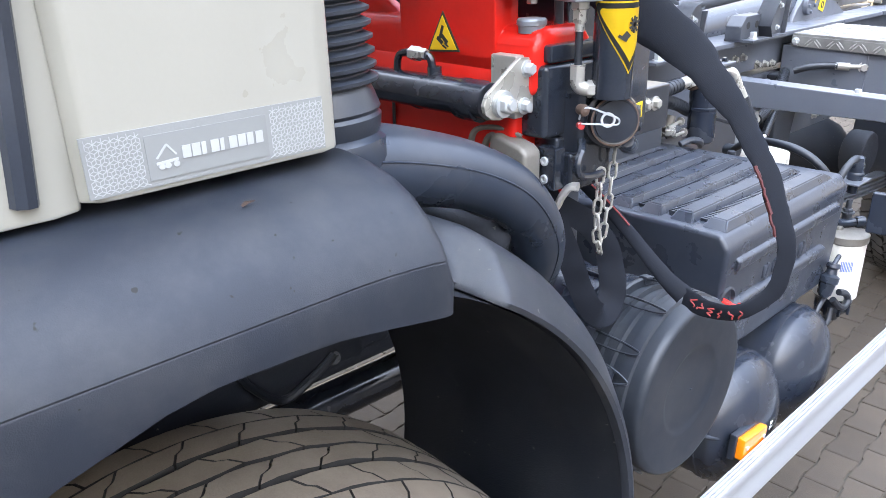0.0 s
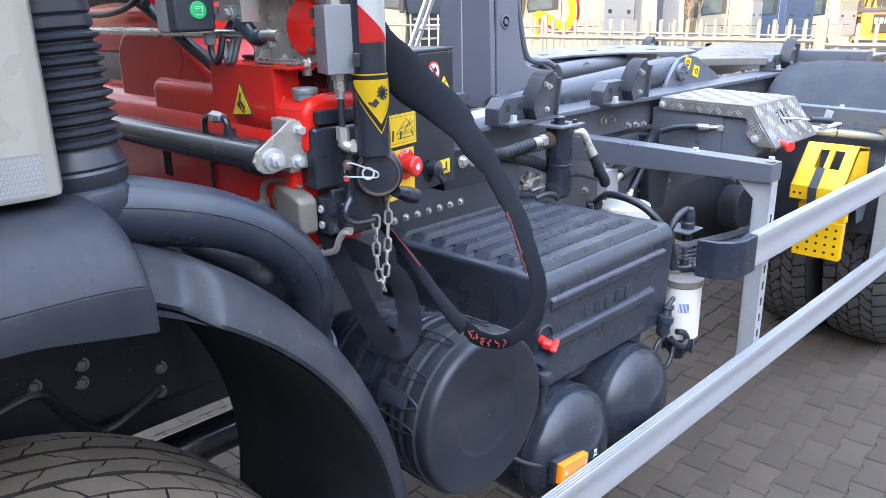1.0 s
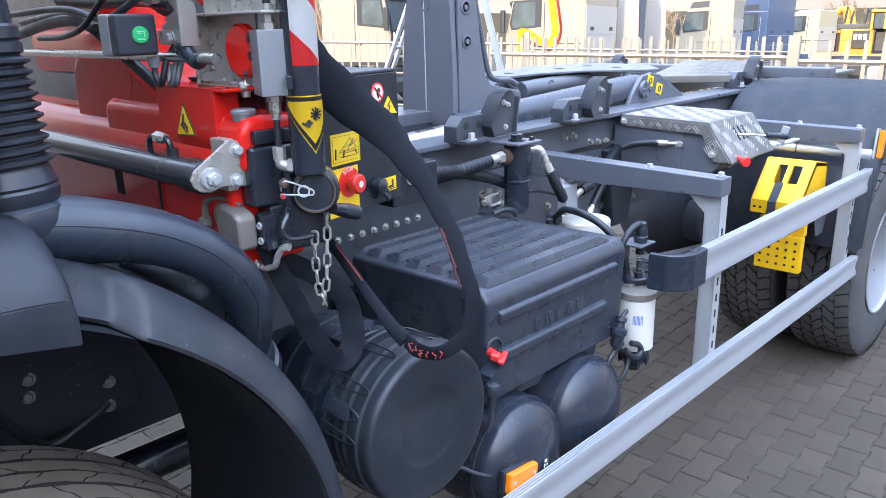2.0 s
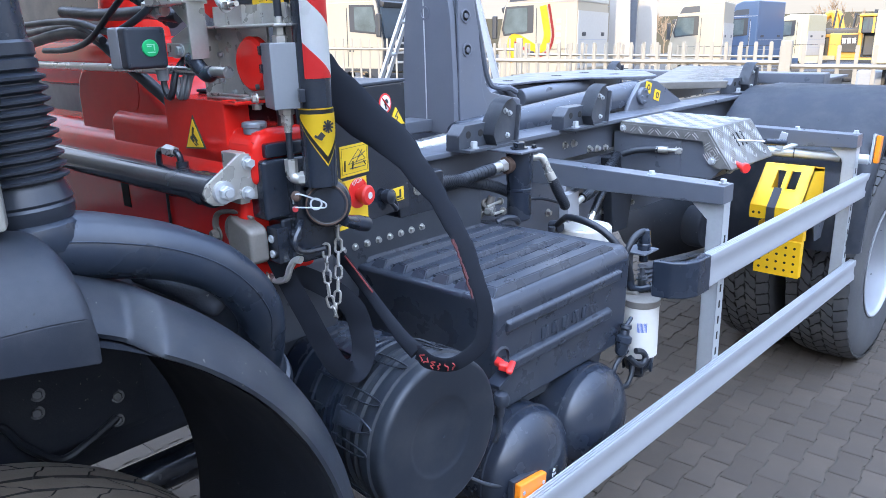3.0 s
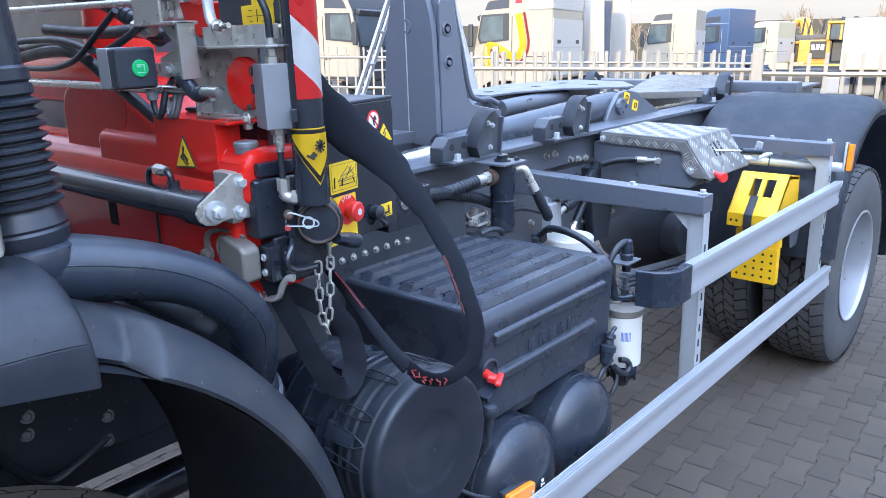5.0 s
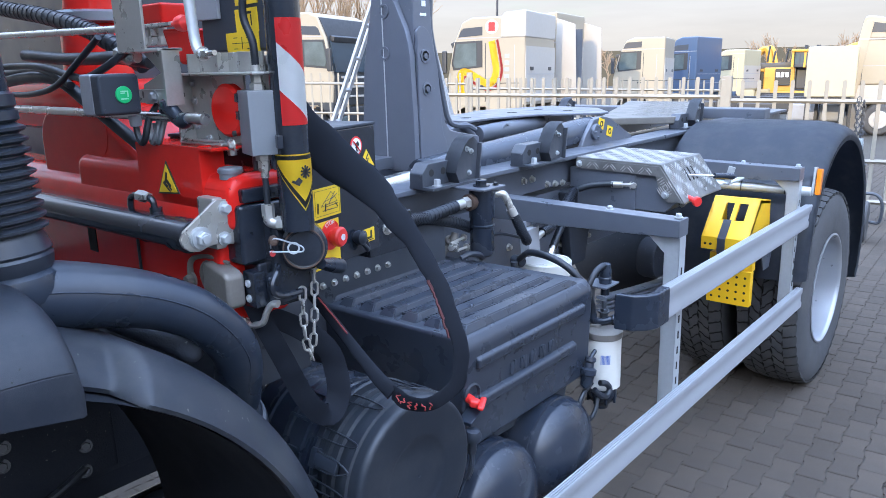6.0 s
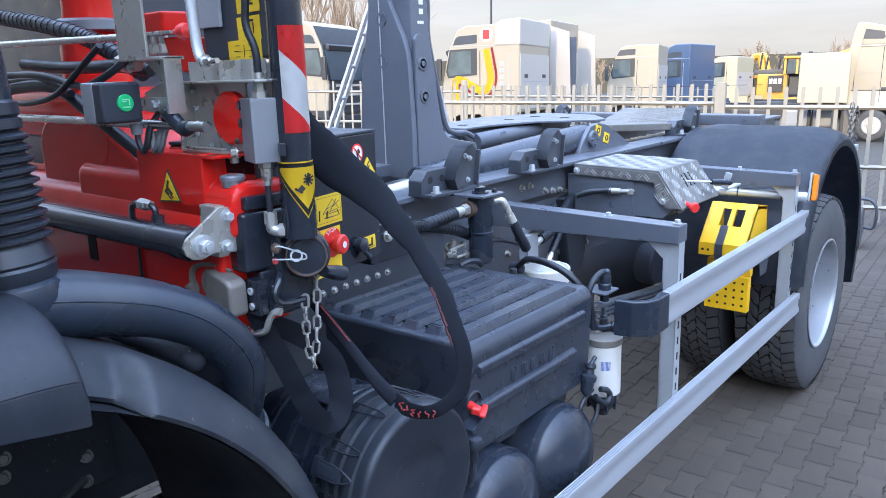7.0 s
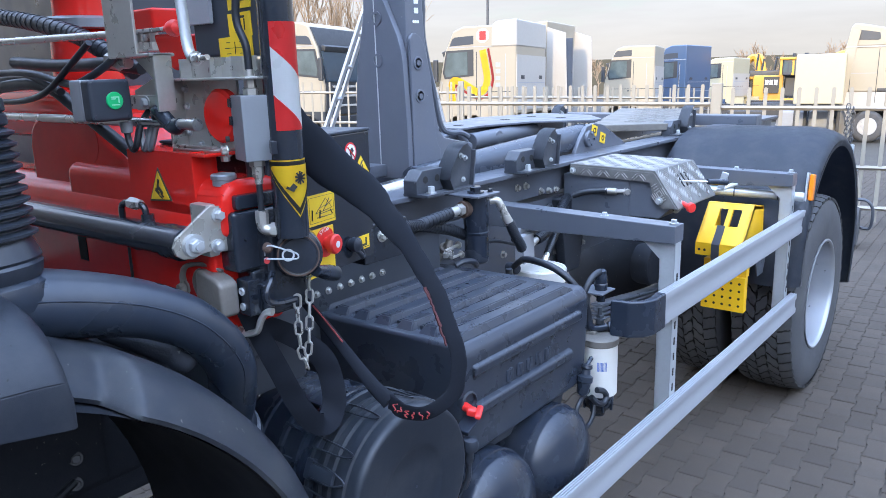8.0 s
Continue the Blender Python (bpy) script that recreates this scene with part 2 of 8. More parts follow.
M["fence"] = mat("white_fence_paint", (0.265, 0.238, 0.192), 0.55, var=0.06, bump=0.05, dirt=(0.24, 0.225, 0.19), dirt_amount=0.4)
M["cabwhite"] = mat("far_cab_white", (0.315, 0.27, 0.20), 0.40, var=0.03, bump=0.0, rvar=0.0, coat=0.1)
M["cabcream"] = mat("far_cab_cream", (0.40, 0.355, 0.235), 0.4, var=0.03, bump=0.0, coat=0.3)
M["cabblue"] = mat("far_cab_blue", (0.045, 0.080, 0.150), 0.35, var=0.02, bump=0.0, rvar=0.0, coat=0.4)
M["farblack"] = mat("far_black", (0.03, 0.032, 0.036), 0.5, var=0.2, bump=0.0)
M["catyellow"] = mat("machine_yellow", (0.55, 0.29, 0.035), 0.45, var=0.08, bump=0.0)
M["filtercover"] = mat("matt_black_cover", (0.011, 0.015, 0.022), 0.48, var=0.15, bump=0.05, bscale=700, dirt=(0.07, 0.07, 0.07), dirt_amount=0.3, dirt_scale=12, rvar=0.08)
M["tankpaint"] = mat("dark_tank_paint", (0.014, 0.019, 0.030), 0.25, var=0.12, bump=0.02, dirt=(0.08, 0.08, 0.08), dirt_amount=0.25, rvar=0.07)
M["duct"] = mat("duct_plastic", (0.016, 0.023, 0.036), 0.31, var=0.15, bump=0.04, bscale=700, dirt=(0.09, 0.088, 0.085), dirt_amount=0.3, dirt_scale=9, rvar=0.08)
M["casting"] = mat("dull_cast_aluminium", (0.20, 0.185, 0.165), 0.55, 0.4, var=0.25, scale=40, bump=0.2, bscale=200, dirt=(0.12, 0.10, 0.08), dirt_amount=0.5, dirt_scale=20)
# Frame paint darkened: the locks' shade is in the colour, besides dirt and chips.
M["lockpaint"] = mat("shaded_worn_lock_paint", (0.048, 0.054, 0.066), 0.38, var=0.2, bump=0.08, bscale=160, dirt=(0.13, 0.125, 0.12), dirt_amount=0.35, dirt_scale=18, specks=(110, 0.74, (0.28, 0.28, 0.28)))
# The frame paint, about a third lighter, for the mast and jib cover.
M["mastpaint"] = mat("light_frame_paint", (0.118, 0.128, 0.152), 0.38, var=0.10, bump=0.03, bscale=200, dirt=(0.15, 0.15, 0.15), dirt_amount=0.3, coat=0.1, specks=(90, 0.75, (0.3, 0.3, 0.3)))
M["cylpaint"] = mat("glossy_cylinder_paint", (0.038, 0.046, 0.062), 0.24, var=0.1, bump=0.02, bscale=200, dirt=(0.06, 0.062, 0.066), dirt_amount=0.3)
M["deck"] = mat("dirty_checker_plate", (0.13, 0.12, 0.105), 0.6, 0.1, var=0.2, bump=0.5, bscale=90, dirt=(0.30, 0.26, 0.21), dirt_amount=0.5)
M["dullred"] = mat("dull_red_plastic", (0.35, 0.02, 0.02), 0.45, var=0.1, bump=0.0)
# Same metal as the plate, painted lighter so the bars look lit.
M["checkerbar"] = mat("lit_tread_bar", (0.30, 0.29, 0.27), 0.50, 0.4, var=0.08, bump=0.02)
M["glass"] = mat("cab_window", (0.03, 0.045, 0.06), 0.10, var=0.2, scale=3, bump=0.0, spec=0.25)
M["farglass"] = mat("far_cab_glass", (0.085, 0.105, 0.105), 0.10, var=0.6, scale=2, bump=0.0, spec=0.3)
M["silver"] = mat("silver_rim_paint", (0.33, 0.34, 0.36), 0.36, 0.4, var=0.06, bump=0.04, dirt=(0.40, 0.38, 0.34), dirt_amount=0.4, dirt_scale=9)
M["bark"] = mat("bare_branch", (0.27, 0.19, 0.12), 0.9, var=0.3, bump=0.0)
M["hill"] = mat("far_bank", (0.075, 0.066, 0.045), 0.95, var=0.35, scale=0.15, bump=0.0, dirt=(0.06, 0.06, 0.035), dirt_amount=0.7, dirt_scale=0.05)
M["lightwall"] = mat("unseen_pale_wall", (0.46, 0.45, 0.43), 0.7, var=0.06, scale=0.6, bump=0.1)
M["wall"] = mat("unseen_wall", (0.26, 0.25, 0.24), 0.7, var=0.06, scale=0.6, bump=0.1)


# ---------------------------------------------------------------- shapes
def B():
    return bmesh.new()


def bevel_new(bm, verts, width, seg):
    edges = {e for v in verts for e in v.link_edges}
    edges = [e for e in edges if len(e.link_faces) == 2 and e.calc_face_angle(0.0) > 0.35]
    if edges and width > 0:
        bmesh.ops.bevel(bm, geom=edges, offset=width, segments=seg, affect="EDGES", profile=0.5)


def box(bm, c, s, bev=0.0, rot=(0, 0, 0), seg=2):
    m = pose(*c, *rot) @ Matrix.Diagonal((*s, 1))
    v = bmesh.ops.create_cube(bm, size=1, matrix=m)["verts"]
    bevel_new(bm, v, bev, seg)
    return bm


def span(bm, lo, hi, bev=0.0, seg=2):
    """A box between two corners."""
    return box(bm, [(a + b) / 2 for a, b in zip(lo, hi)], [abs(b - a) for a, b in zip(lo, hi)], bev, seg=seg)


def prism(bm, pts, axis, lo, hi, bev=0.0, seg=2):
    """A polygon, in the two axes other than the given one, drawn out along that axis."""
    def at(p, h):
        return {"x": (h, p[0], p[1]), "y": (p[0], h, p[1]), "z": (p[0], p[1], h)}[axis]
    a = [bm.verts.new(at(p, lo)) for p in pts]
    b = [bm.verts.new(at(p, hi)) for p in pts]
    fs = [bm.faces.new(a), bm.faces.new(b[::-1])]
    for i in range(len(pts)):
        j = (i + 1) % len(pts)
        fs.append(bm.faces.new((a[i], b[i], b[j], a[j])))
    bmesh.ops.recalc_face_normals(bm, faces=fs)
    bevel_new(bm, a + b, bev, seg)
    return bm


def ring_frame(d, ref=None):
    d = Vector(d).normalized()
    u = Vector(ref) if ref is not None else Vector((0, 0, 1))
    if abs(d.dot(u.normalized())) > 0.95:
        u = Vector((1, 0, 0)) if abs(d.x) < 0.9 else Vector((0, 1, 0))
    u = (u - d * u.dot(d)).normalized()
    return u, d.cross(u)


def skin(bm, rings, closed=True, caps=True):
    """Faces between rings of vertices."""
    n = len(rings[0])
    for a, b in zip(rings, rings[1:]):
        for i in range(n if closed else n - 1):
            j = (i + 1) % n
            bm.faces.new((a[i], a[j], b[j], b[i]))
    if caps and closed:
        bm.faces.new(rings[0][::-1])
        bm.faces.new(rings[-1])


def lathe(bm, a, d, prof, n=24, ref=None, caps=True):
    """Radii and heights turned round the axis d from the point a."""
    d = Vector(d).normalized()
    u, w = ring_frame(d, ref)
    rings = []
    for r, h in prof:
        c = Vector(a) + d * h
        rings.append([bm.verts.new(c + (u * math.cos(2 * math.pi * i / n) + w * math.sin(2 * math.pi * i / n)) * max(r, 1e-4)) for i in range(n)])
    skin(bm, rings, caps=caps)
    return bm


def cyl(bm, a, b, r, r2=None, n=20, bev=0.0):
    a, b = Vector(a), Vector(b)
    h, r2 = (b - a).length, r if r2 is None else r2
    if bev:
        return lathe(bm, a, b - a, [(r - bev, 0), (r - 0.3 * bev, 0.3 * bev), (r, bev), (r2, h - bev), (r2 - 0.3 * bev, h - 0.3 * bev), (r2 - bev, h)], n)
    return lathe(bm, a, b - a, [(r, 0), (r2, h)], n)


def curve(pts, res=6):
    """A smooth line through the points (Catmull-Rom)."""
    p = [Vector(q) for q in pts]
    p = [2 * p[0] - p[1]] + p + [2 * p[-1] - p[-2]]
    out = []
    for i in range(1, len(p) - 2):
        for k in range(res):
            t = k / res
            out.append(0.5 * (2 * p[i] + (p[i + 1] - p[i - 1]) * t + (2 * p[i - 1] - 5 * p[i] + 4 * p[i + 1] - p[i + 2]) * t * t
                              + (3 * p[i] - p[i - 1] - 3 * p[i + 1] + p[i + 2]) * t ** 3))
    out.append(p[-2])
    return out


def tube(bm, pts, r, n=10, res=6, ref=None, flat=1.0, smooth=True):
    """A pipe along a line; r is one radius or one for each point; flat squeezes it across ref."""
    line = curve(pts, res) if smooth else [Vector(q) for q in pts]
    m = len(line)
    radii = np.interp(np.linspace(0, 1, m), np.linspace(0, 1, len(r)), r) if isinstance(r, (list, tuple)) else [r] * m
    rings, u = [], None
    for i, c in enumerate(line):
        d = (line[min(i + 1, m - 1)] - line[max(i - 1, 0)]).normalized()
        if u is None or ref is not None:
            u, w = ring_frame(d, ref)
        else:
            u = (u - d * u.dot(d)).normalized()
            w = d.cross(u)
        rings.append([bm.verts.new(c + (u * math.cos(2 * math.pi * k / n) * flat + w * math.sin(2 * math.pi * k / n)) * radii[i]) for k in range(n)])
    skin(bm, rings)
    return bm


def bolt(bm, p, d, r=0.008, h=None, washer=True):
    """A hexagon head on its washer."""
    p, d = Vector(p), Vector(d).normalized()
    h = h or r * 1.1
    if washer:
        cyl(bm, p - d * 0.001, p + d * r * 0.25, r * 1.45, n=14)
    lathe(bm, p, d, [(r, 0), (r, r * 0.25 + h * 0.85), (r * 0.85, r * 0.25 + h)], 6)
    return bm


def sheet(bm, rows, thick):
    """A bent sheet through rows of points, with thickness."""
    vs = [[bm.verts.new(p) for p in row] for row in rows]
    fs = []
    for a, b in zip(vs, vs[1:]):
        for i in range(len(a) - 1):
            fs.append(bm.faces.new((a[i], a[i + 1], b[i + 1], b[i])))
    bmesh.ops.solidify(bm, geom=fs, thickness=thick)
    return bm


def link_part(name, bm, material, smooth):
    bmesh.ops.recalc_face_normals(bm, faces=bm.faces[:])
    me = bpy.data.meshes.new(name)
    bm.to_mesh(me)
    bm.free()
    me.materials.append(M[material])
    if smooth:
        me.polygons.foreach_set("use_smooth", [True] * len(me.polygons))
        me.set_sharp_from_angle(angle=radians(smooth))
    return new(name, me)


def thing(name, label, category, group="", at=(0, 0, 0), base=TRUCK, kind=""):
    ob = new(name)
    ob.empty_display_size = 0.05
    ob.matrix_world = base @ Matrix.Translation(at)
    ob["base_at"] = at
    return tagged(ob, label, category, group, kind)


def part(name, bm, material, parent, label="", smooth=38):
    """Links a bmesh, written in the same frame as its thing, as one mesh under a thing or under a part."""
    at = Vector(parent["base_at"]) if "base_at" in parent else Vector((0, 0, 0))
    bmesh.ops.translate(bm, verts=bm.verts[:], vec=-at)
    ob = link_part(name, bm, material, smooth)
    if smooth:   # flat faces stay flat beside their rounded edges
        flat = ob.modifiers.new("weighted_normals", "WEIGHTED_NORMAL")
        flat.keep_sharp = True
    if "base_at" in parent:
        ob["shift_at"] = parent["base_at"]
    elif "shift_at" in parent:
        at = Vector(parent["shift_at"])
        ob.data.transform(Matrix.Translation(-at))
        ob["shift_at"] = parent["shift_at"]
    ob.parent = parent
    if label:
        tagged(ob, label)
    return ob


def structure(name, bm, material, label, category, smooth=38, base=None):
    ob = link_part(name, bm, material, smooth)
    if base is not None:
        ob.matrix_world = base
    return tagged(ob, label, category, kind="structure")

# ---------------------------------------------------------------- ground and unseen walls
def ground_z(y):
    return -0.025 * min(max(0.0, y - 7.0), 13.0)


bm = B()
gx = [-500, -200, -80, -40, -20, -8, 0, 8, 20, 40, 120, 500]
gy = [-500, -120, -40, -10, 0, 4, 7, 12, 20, 35, 120, 300, 700]
grid = [[bm.verts.new((x, y, ground_z(y) - 0.006)) for x in gx] for y in gy]
for a, b in zip(grid, grid[1:]):
    for i in range(len(gx) - 1):
        bm.faces.new((a[i], a[i + 1], b[i + 1], b[i]))
ground = structure("ground", bm, "joint", "paved yard of grey concrete block pavers with sandy joints", "ground")

# Unseen wall, added to keep sun off the yard and return fill light.
bm = B()
span(bm, (0.0, -12.5, -0.1), (30.0, -12.0, 6.2))
for i in range(6):
    span(bm, (0.1 + 5.5 * i, -12.0, 0.0), (0.4 + 5.5 * i, -11.85, 6.2))
structure("wall_south", bm, "lightwall", "unseen tall plain pale wall added to shade the yard", "wall")
# Unseen wall, added to cut low sky light on the truck's near side.
bm = B()
span(bm, (7.0, -12.0, -0.1), (7.3, 9.0, 2.6))
for i in range(4):
    span(bm, (6.85, -10 + 5 * i, 0.0), (7.0, -9.7 + 5 * i, 2.6))
structure("wall_east", bm, "wall", "unseen low grey wall added beside the truck to darken reflections", "wall")

# ---------------------------------------------------------------- cab and front mudguard
cab = thing("truck_cab", "cream-white truck cab with reflective tape along its lower edge", "truck cab", at=(-1.7, 0, 1.5))
bm = B()
prism(bm, [(-0.60, 0.263), (-0.530, 0.263), (-0.516, 0.275), (-0.514, 0.29), (-0.514, 0.478), (-0.522, 0.496), (-0.545, 0.505), (-0.60, 0.507)], "z", 1.521, 3.40, 0.004)
part("side_panel", bm, "cab", cab)
bm = B()
prism(bm, [(-0.60, -1.5), (-0.525, -1.5), (-0.522, 0.245), (-0.529, 0.266), (-0.60, 0.266)], "z", 1.515, 3.40, 0.004)
part("door", bm, "cab", cab)
bm = B()
tube(bm, [(-0.521, 0.226, 1.531), (-0.520, 0.232, 1.60), (-0.519, 0.240, 1.70), (-0.518, 0.252, 1.9), (-0.518, 0.26, 3.3)], 0.010, 8, res=10)
part("door_seal", bm, "rubber", cab, "black rubber door seal strip")
bm = B()
span(bm, (-2.85, 0.40, 1.5), (-0.60, 0.50, 3.40), 0.02)
span(bm, (-2.85, -1.5, 1.5), (-0.60, 0.42, 1.56))
# Unseen lower strip, added to keep light from coming under the wall.
span(bm, (-2.80, 0.41, 1.26), (-0.78, 0.49, 1.505), 0.01)
part("rear_wall", bm, "cab", cab)
bm = B()
span(bm, (-2.86, -1.5, 3.402), (-0.515, 0.505, 3.46), 0.02)
part("roof", bm, "cab", cab)
bm = B()
span(bm, (-2.87, -1.5, 1.5), (-2.81, 0.40, 3.40), 0.01)
part("far_side", bm, "cab", cab)
bm = B()
span(bm, (-2.86, -1.56, 1.5), (-0.515, -1.504, 3.44), 0.02)
part("front_panel", bm, "cab", cab)
bm = B()
span(bm, (-0.5145, 0.268, 1.5265), (-0.5125, 0.4775, 1.5735))
tape = part("reflective_tape", bm, "tape", cab, "silver reflective tape with a hexagon line pattern")
bm = B()


def strip(bm, a, b, w, x, t=0.0006):
    """A thin flat bar between two (y, z) points on the plane at x."""
    a, b = Vector((0, *a)), Vector((0, *b))
    d = (b - a).normalized()
    s = Vector((0, -d.z, d.y)) * w / 2
    lo = [bm.verts.new(p + Vector((x, 0, 0))) for p in (a - s, b - s, b + s, a + s)]
    hi = [bm.verts.new(v.co + Vector((t, 0, 0))) for v in lo]
    bm.faces.new(hi)
    for i in range(4):
        bm.faces.new((lo[i], lo[(i + 1) % 4], hi[(i + 1) % 4], hi[i]))


HEX = 0.0036
for row in range(-1, 11):
    for col in range(-1, 36):
        cy = 0.268 + HEX * 1.732 * (col + 0.5 * (row % 2))
        cz = 1.5265 + HEX * 1.5 * row
        ring = [(cy + HEX * math.sin(radians(60 * k)), cz + HEX * math.cos(radians(60 * k))) for k in range(6)]
        for p, q in [(ring[0], ring[1]), (ring[1], ring[2]), (ring[2], ring[3]), ((cy, cz), ring[0]), ((cy, cz), ring[2]), ((cy, cz), ring[4])]:
            if all(0.2685 < v[0] < 0.477 and 1.527 < v[1] < 1.573 and not (0.313 < v[0] < 0.421 and 1.530 < v[1] < 1.5685) for v in (p, q)):
                strip(bm, p, q, 0.0006, -0.5125, 0.0003)
tagged(part("line_pattern", bm, "tapeline", tape, smooth=0), "pale hexagon line pattern", kind="stuff")
bm = B()
span(bm, (-0.5126, 0.3145, 1.5315), (-0.5118, 0.4195, 1.567))
part("name_plate", bm, "tapelabel", tape, "plain grey label with a white tipper mark and bars")
bm = B()
for i, w in enumerate((0.007, 0.007, 0.004, 0.007, 0.0035, 0.007, 0.007, 0.006, 0.007)):
    y0 = 0.343 + 0.0081 * i
    bm = B()
    span(bm, (-0.5118, y0, 1.5445), (-0.5110, y0 + w, 1.5545))
    part("letter_bar", bm, "greyprint", tape)
bm = B()
strip(bm, (0.322, 1.548), (0.331, 1.558), 0.0016, -0.5118)
strip(bm, (0.331, 1.558), (0.338, 1.549), 0.0016, -0.5118)
strip(bm, (0.321, 1.544), (0.339, 1.545), 0.0022, -0.5118)
for y0 in (0.325, 0.330, 0.337):
    cyl(bm, (-0.5118, y0, 1.5415), (-0.5110, y0, 1.5415), 0.0026, n=12)
part("printed_mark", bm, "greyprint", tape)

guard = thing("cab_mudguard", "dusty dark grey grained plastic mudguard below the cab", "mudguard", at=(-0.5, 0.3, 1.4))


def guard_lip(y):
    return float(np.interp(y, (-0.5, -0.3, -0.1, 0.0, 0.09, 0.18, 0.261, 0.306, 0.407, 0.467, 0.54), (0.93, 1.05, 1.20, 1.275, 1.33, 1.371, 1.392, 1.397, 1.392, 1.382, 1.369)))


bm = B()
rows = []
ys = [-0.5 + 0.04 * i for i in range(23)] + [0.41, 0.44, 0.47, 0.495, 0.512, 0.520, 0.526, 0.531, 0.535, 0.538, 0.5395]
for y in ys:
    k = max(0.0, (y - 0.44) / 0.0975)            # the rear end rounds inwards and down
    pull, drop = -0.006 * k, 0.006 * k ** 3
    top = [(-0.74, 1.500), (-0.62, 1.512), (-0.555, 1.512), (-0.52, 1.508), (-0.487, 1.500), (-0.458, 1.486), (-0.436, 1.467), (-0.421, 1.448), (-0.4135, 1.433)]
    row = [Vector((x - pull * max(0.0, (x + 0.60) / 0.19), y, z - drop)) for x, z in top]
    lip = guard_lip(y)
    row += [Vector((-0.4140 - pull, y, 1.4312 - drop)), Vector((-0.4130 - pull, y, 1.4298 - drop)), Vector((-0.4095 - 0.6 * pull, y, 0.55 * 1.427 + 0.45 * lip)), Vector((-0.4105 - 0.5 * pull, y, lip)), Vector((-0.418 - 0.5 * pull, y, lip - 0.002))]
    e = max(0.0, (y - 0.520) / 0.020)            # rounded rear edge
    dent = 0.017 * (1 - math.sqrt(max(0.0, 1 - e * e)))
    mid = Vector((-0.58, y, 1.40))
    row = [p + (mid - p).normalized() * dent * (1.0 if p.z > 1.41 else 0.35) for p in row]
    rows.append(row)
sheet(bm, rows, -0.006)
part("shell", bm, "plastic", guard)
bm = B()
end = [(p.x - 0.003, p.z - 0.003) for p in rows[-1]]
prism(bm, end + [(-0.44, guard_lip(0.53) + 0.004), (-0.60, 1.40), (-0.74, 1.42)], "y", 0.5345, 0.5390)
part("rear_lip", bm, "plastic", guard)
leaf = thing("dry_leaf", "small dry reddish-brown leaf lying on the mudguard", "leaf", at=(-0.49, 0.37, 1.5))
bm = B()
sheet(bm, [[(-0.487, 0.374, 1.5025), (-0.4845, 0.375, 1.5015)], [(-0.4885, 0.379, 1.5050), (-0.4845, 0.380, 1.5035)], [(-0.487, 0.387, 1.504), (-0.486, 0.387, 1.5035)]], 0.0006)
part("blade", bm, "rust", leaf)

# ---------------------------------------------------------------- wheels
chassis = thing("truck_chassis", "dark grey steel truck chassis frame with wheels and bolted subframe", "chassis", at=(-1.7, 2.5, 1.0))
def crown(x, x0, x1):
    """How far the tread falls off towards its shoulders."""
    return 0.012 * (2 * (x - x0) / (x1 - x0) - 1) ** 4 + 0.004 * (2 * (x - x0) / (x1 - x0) - 1) ** 2


def tread(bm, c, r, x0, x1, ribs, count, depth, slit, seed):
    """Blocks round a tyre's crown, proud of the groove floor. ribs: (x from, x to, slant, zig of the long edges), as shares of the width and of a block."""
    rnd = random.Random(seed)
    pitch = 2 * math.pi / count
    for k, (f0, f1, slant, zig) in enumerate(ribs):
        xa, xb = x0 + (x1 - x0) * f0, x0 + (x1 - x0) * f1
        for i in range(count):
            start = pitch * (i + 0.37 * k)
            lift = rnd.uniform(-0.0005, 0.0005)
            top, low = [], []
            for v in (0.0, 0.33, 0.67, 1.0):
                row, foot = [], []
                bend = zig * (0.0, 1.0, 1.0, 0.0)[round(3 * v)]
                for u in (0.0, 0.42, 0.58, 1.0):
                    x = xa + (xb - xa) * u + (bend if 0.0 < u < 1.0 or zig else 0.0)
                    turn = slant * (-0.5, -0.18, 0.18, 0.5)[(0.0, 0.42, 0.58, 1.0).index(u)]
                    a = start + pitch * (slit / 2 + (1 - slit) * v + turn)
                    rr = r - crown(x, x0, x1) + lift
                    row.append(bm.verts.new((x, c[0] + rr * math.sin(a), c[1] + rr * math.cos(a))))
                    if u in (0.0, 1.0) or v in (0.0, 1.0):
                        foot.append((row[-1], bm.verts.new((x, c[0] + (rr - depth) * math.sin(a), c[1] + (rr - depth) * math.cos(a)))))
                top.append(row)
                low.append(dict(foot))
            for p, q in zip(top, top[1:]):
                for m in range(3):
                    bm.faces.new((p[m], p[m + 1], q[m + 1], q[m]))
            edge = top[0] + [top[1][3], top[2][3]] + top[3][::-1] + [top[2][0], top[1][0]]
            under = {v: w for d in low for v, w in d.items()}
            # Block walls near-black: clean rubber, with the groove's shade in the colour too.
            for p, q in zip(edge, edge[1:] + edge[:1]):
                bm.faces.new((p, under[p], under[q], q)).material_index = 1


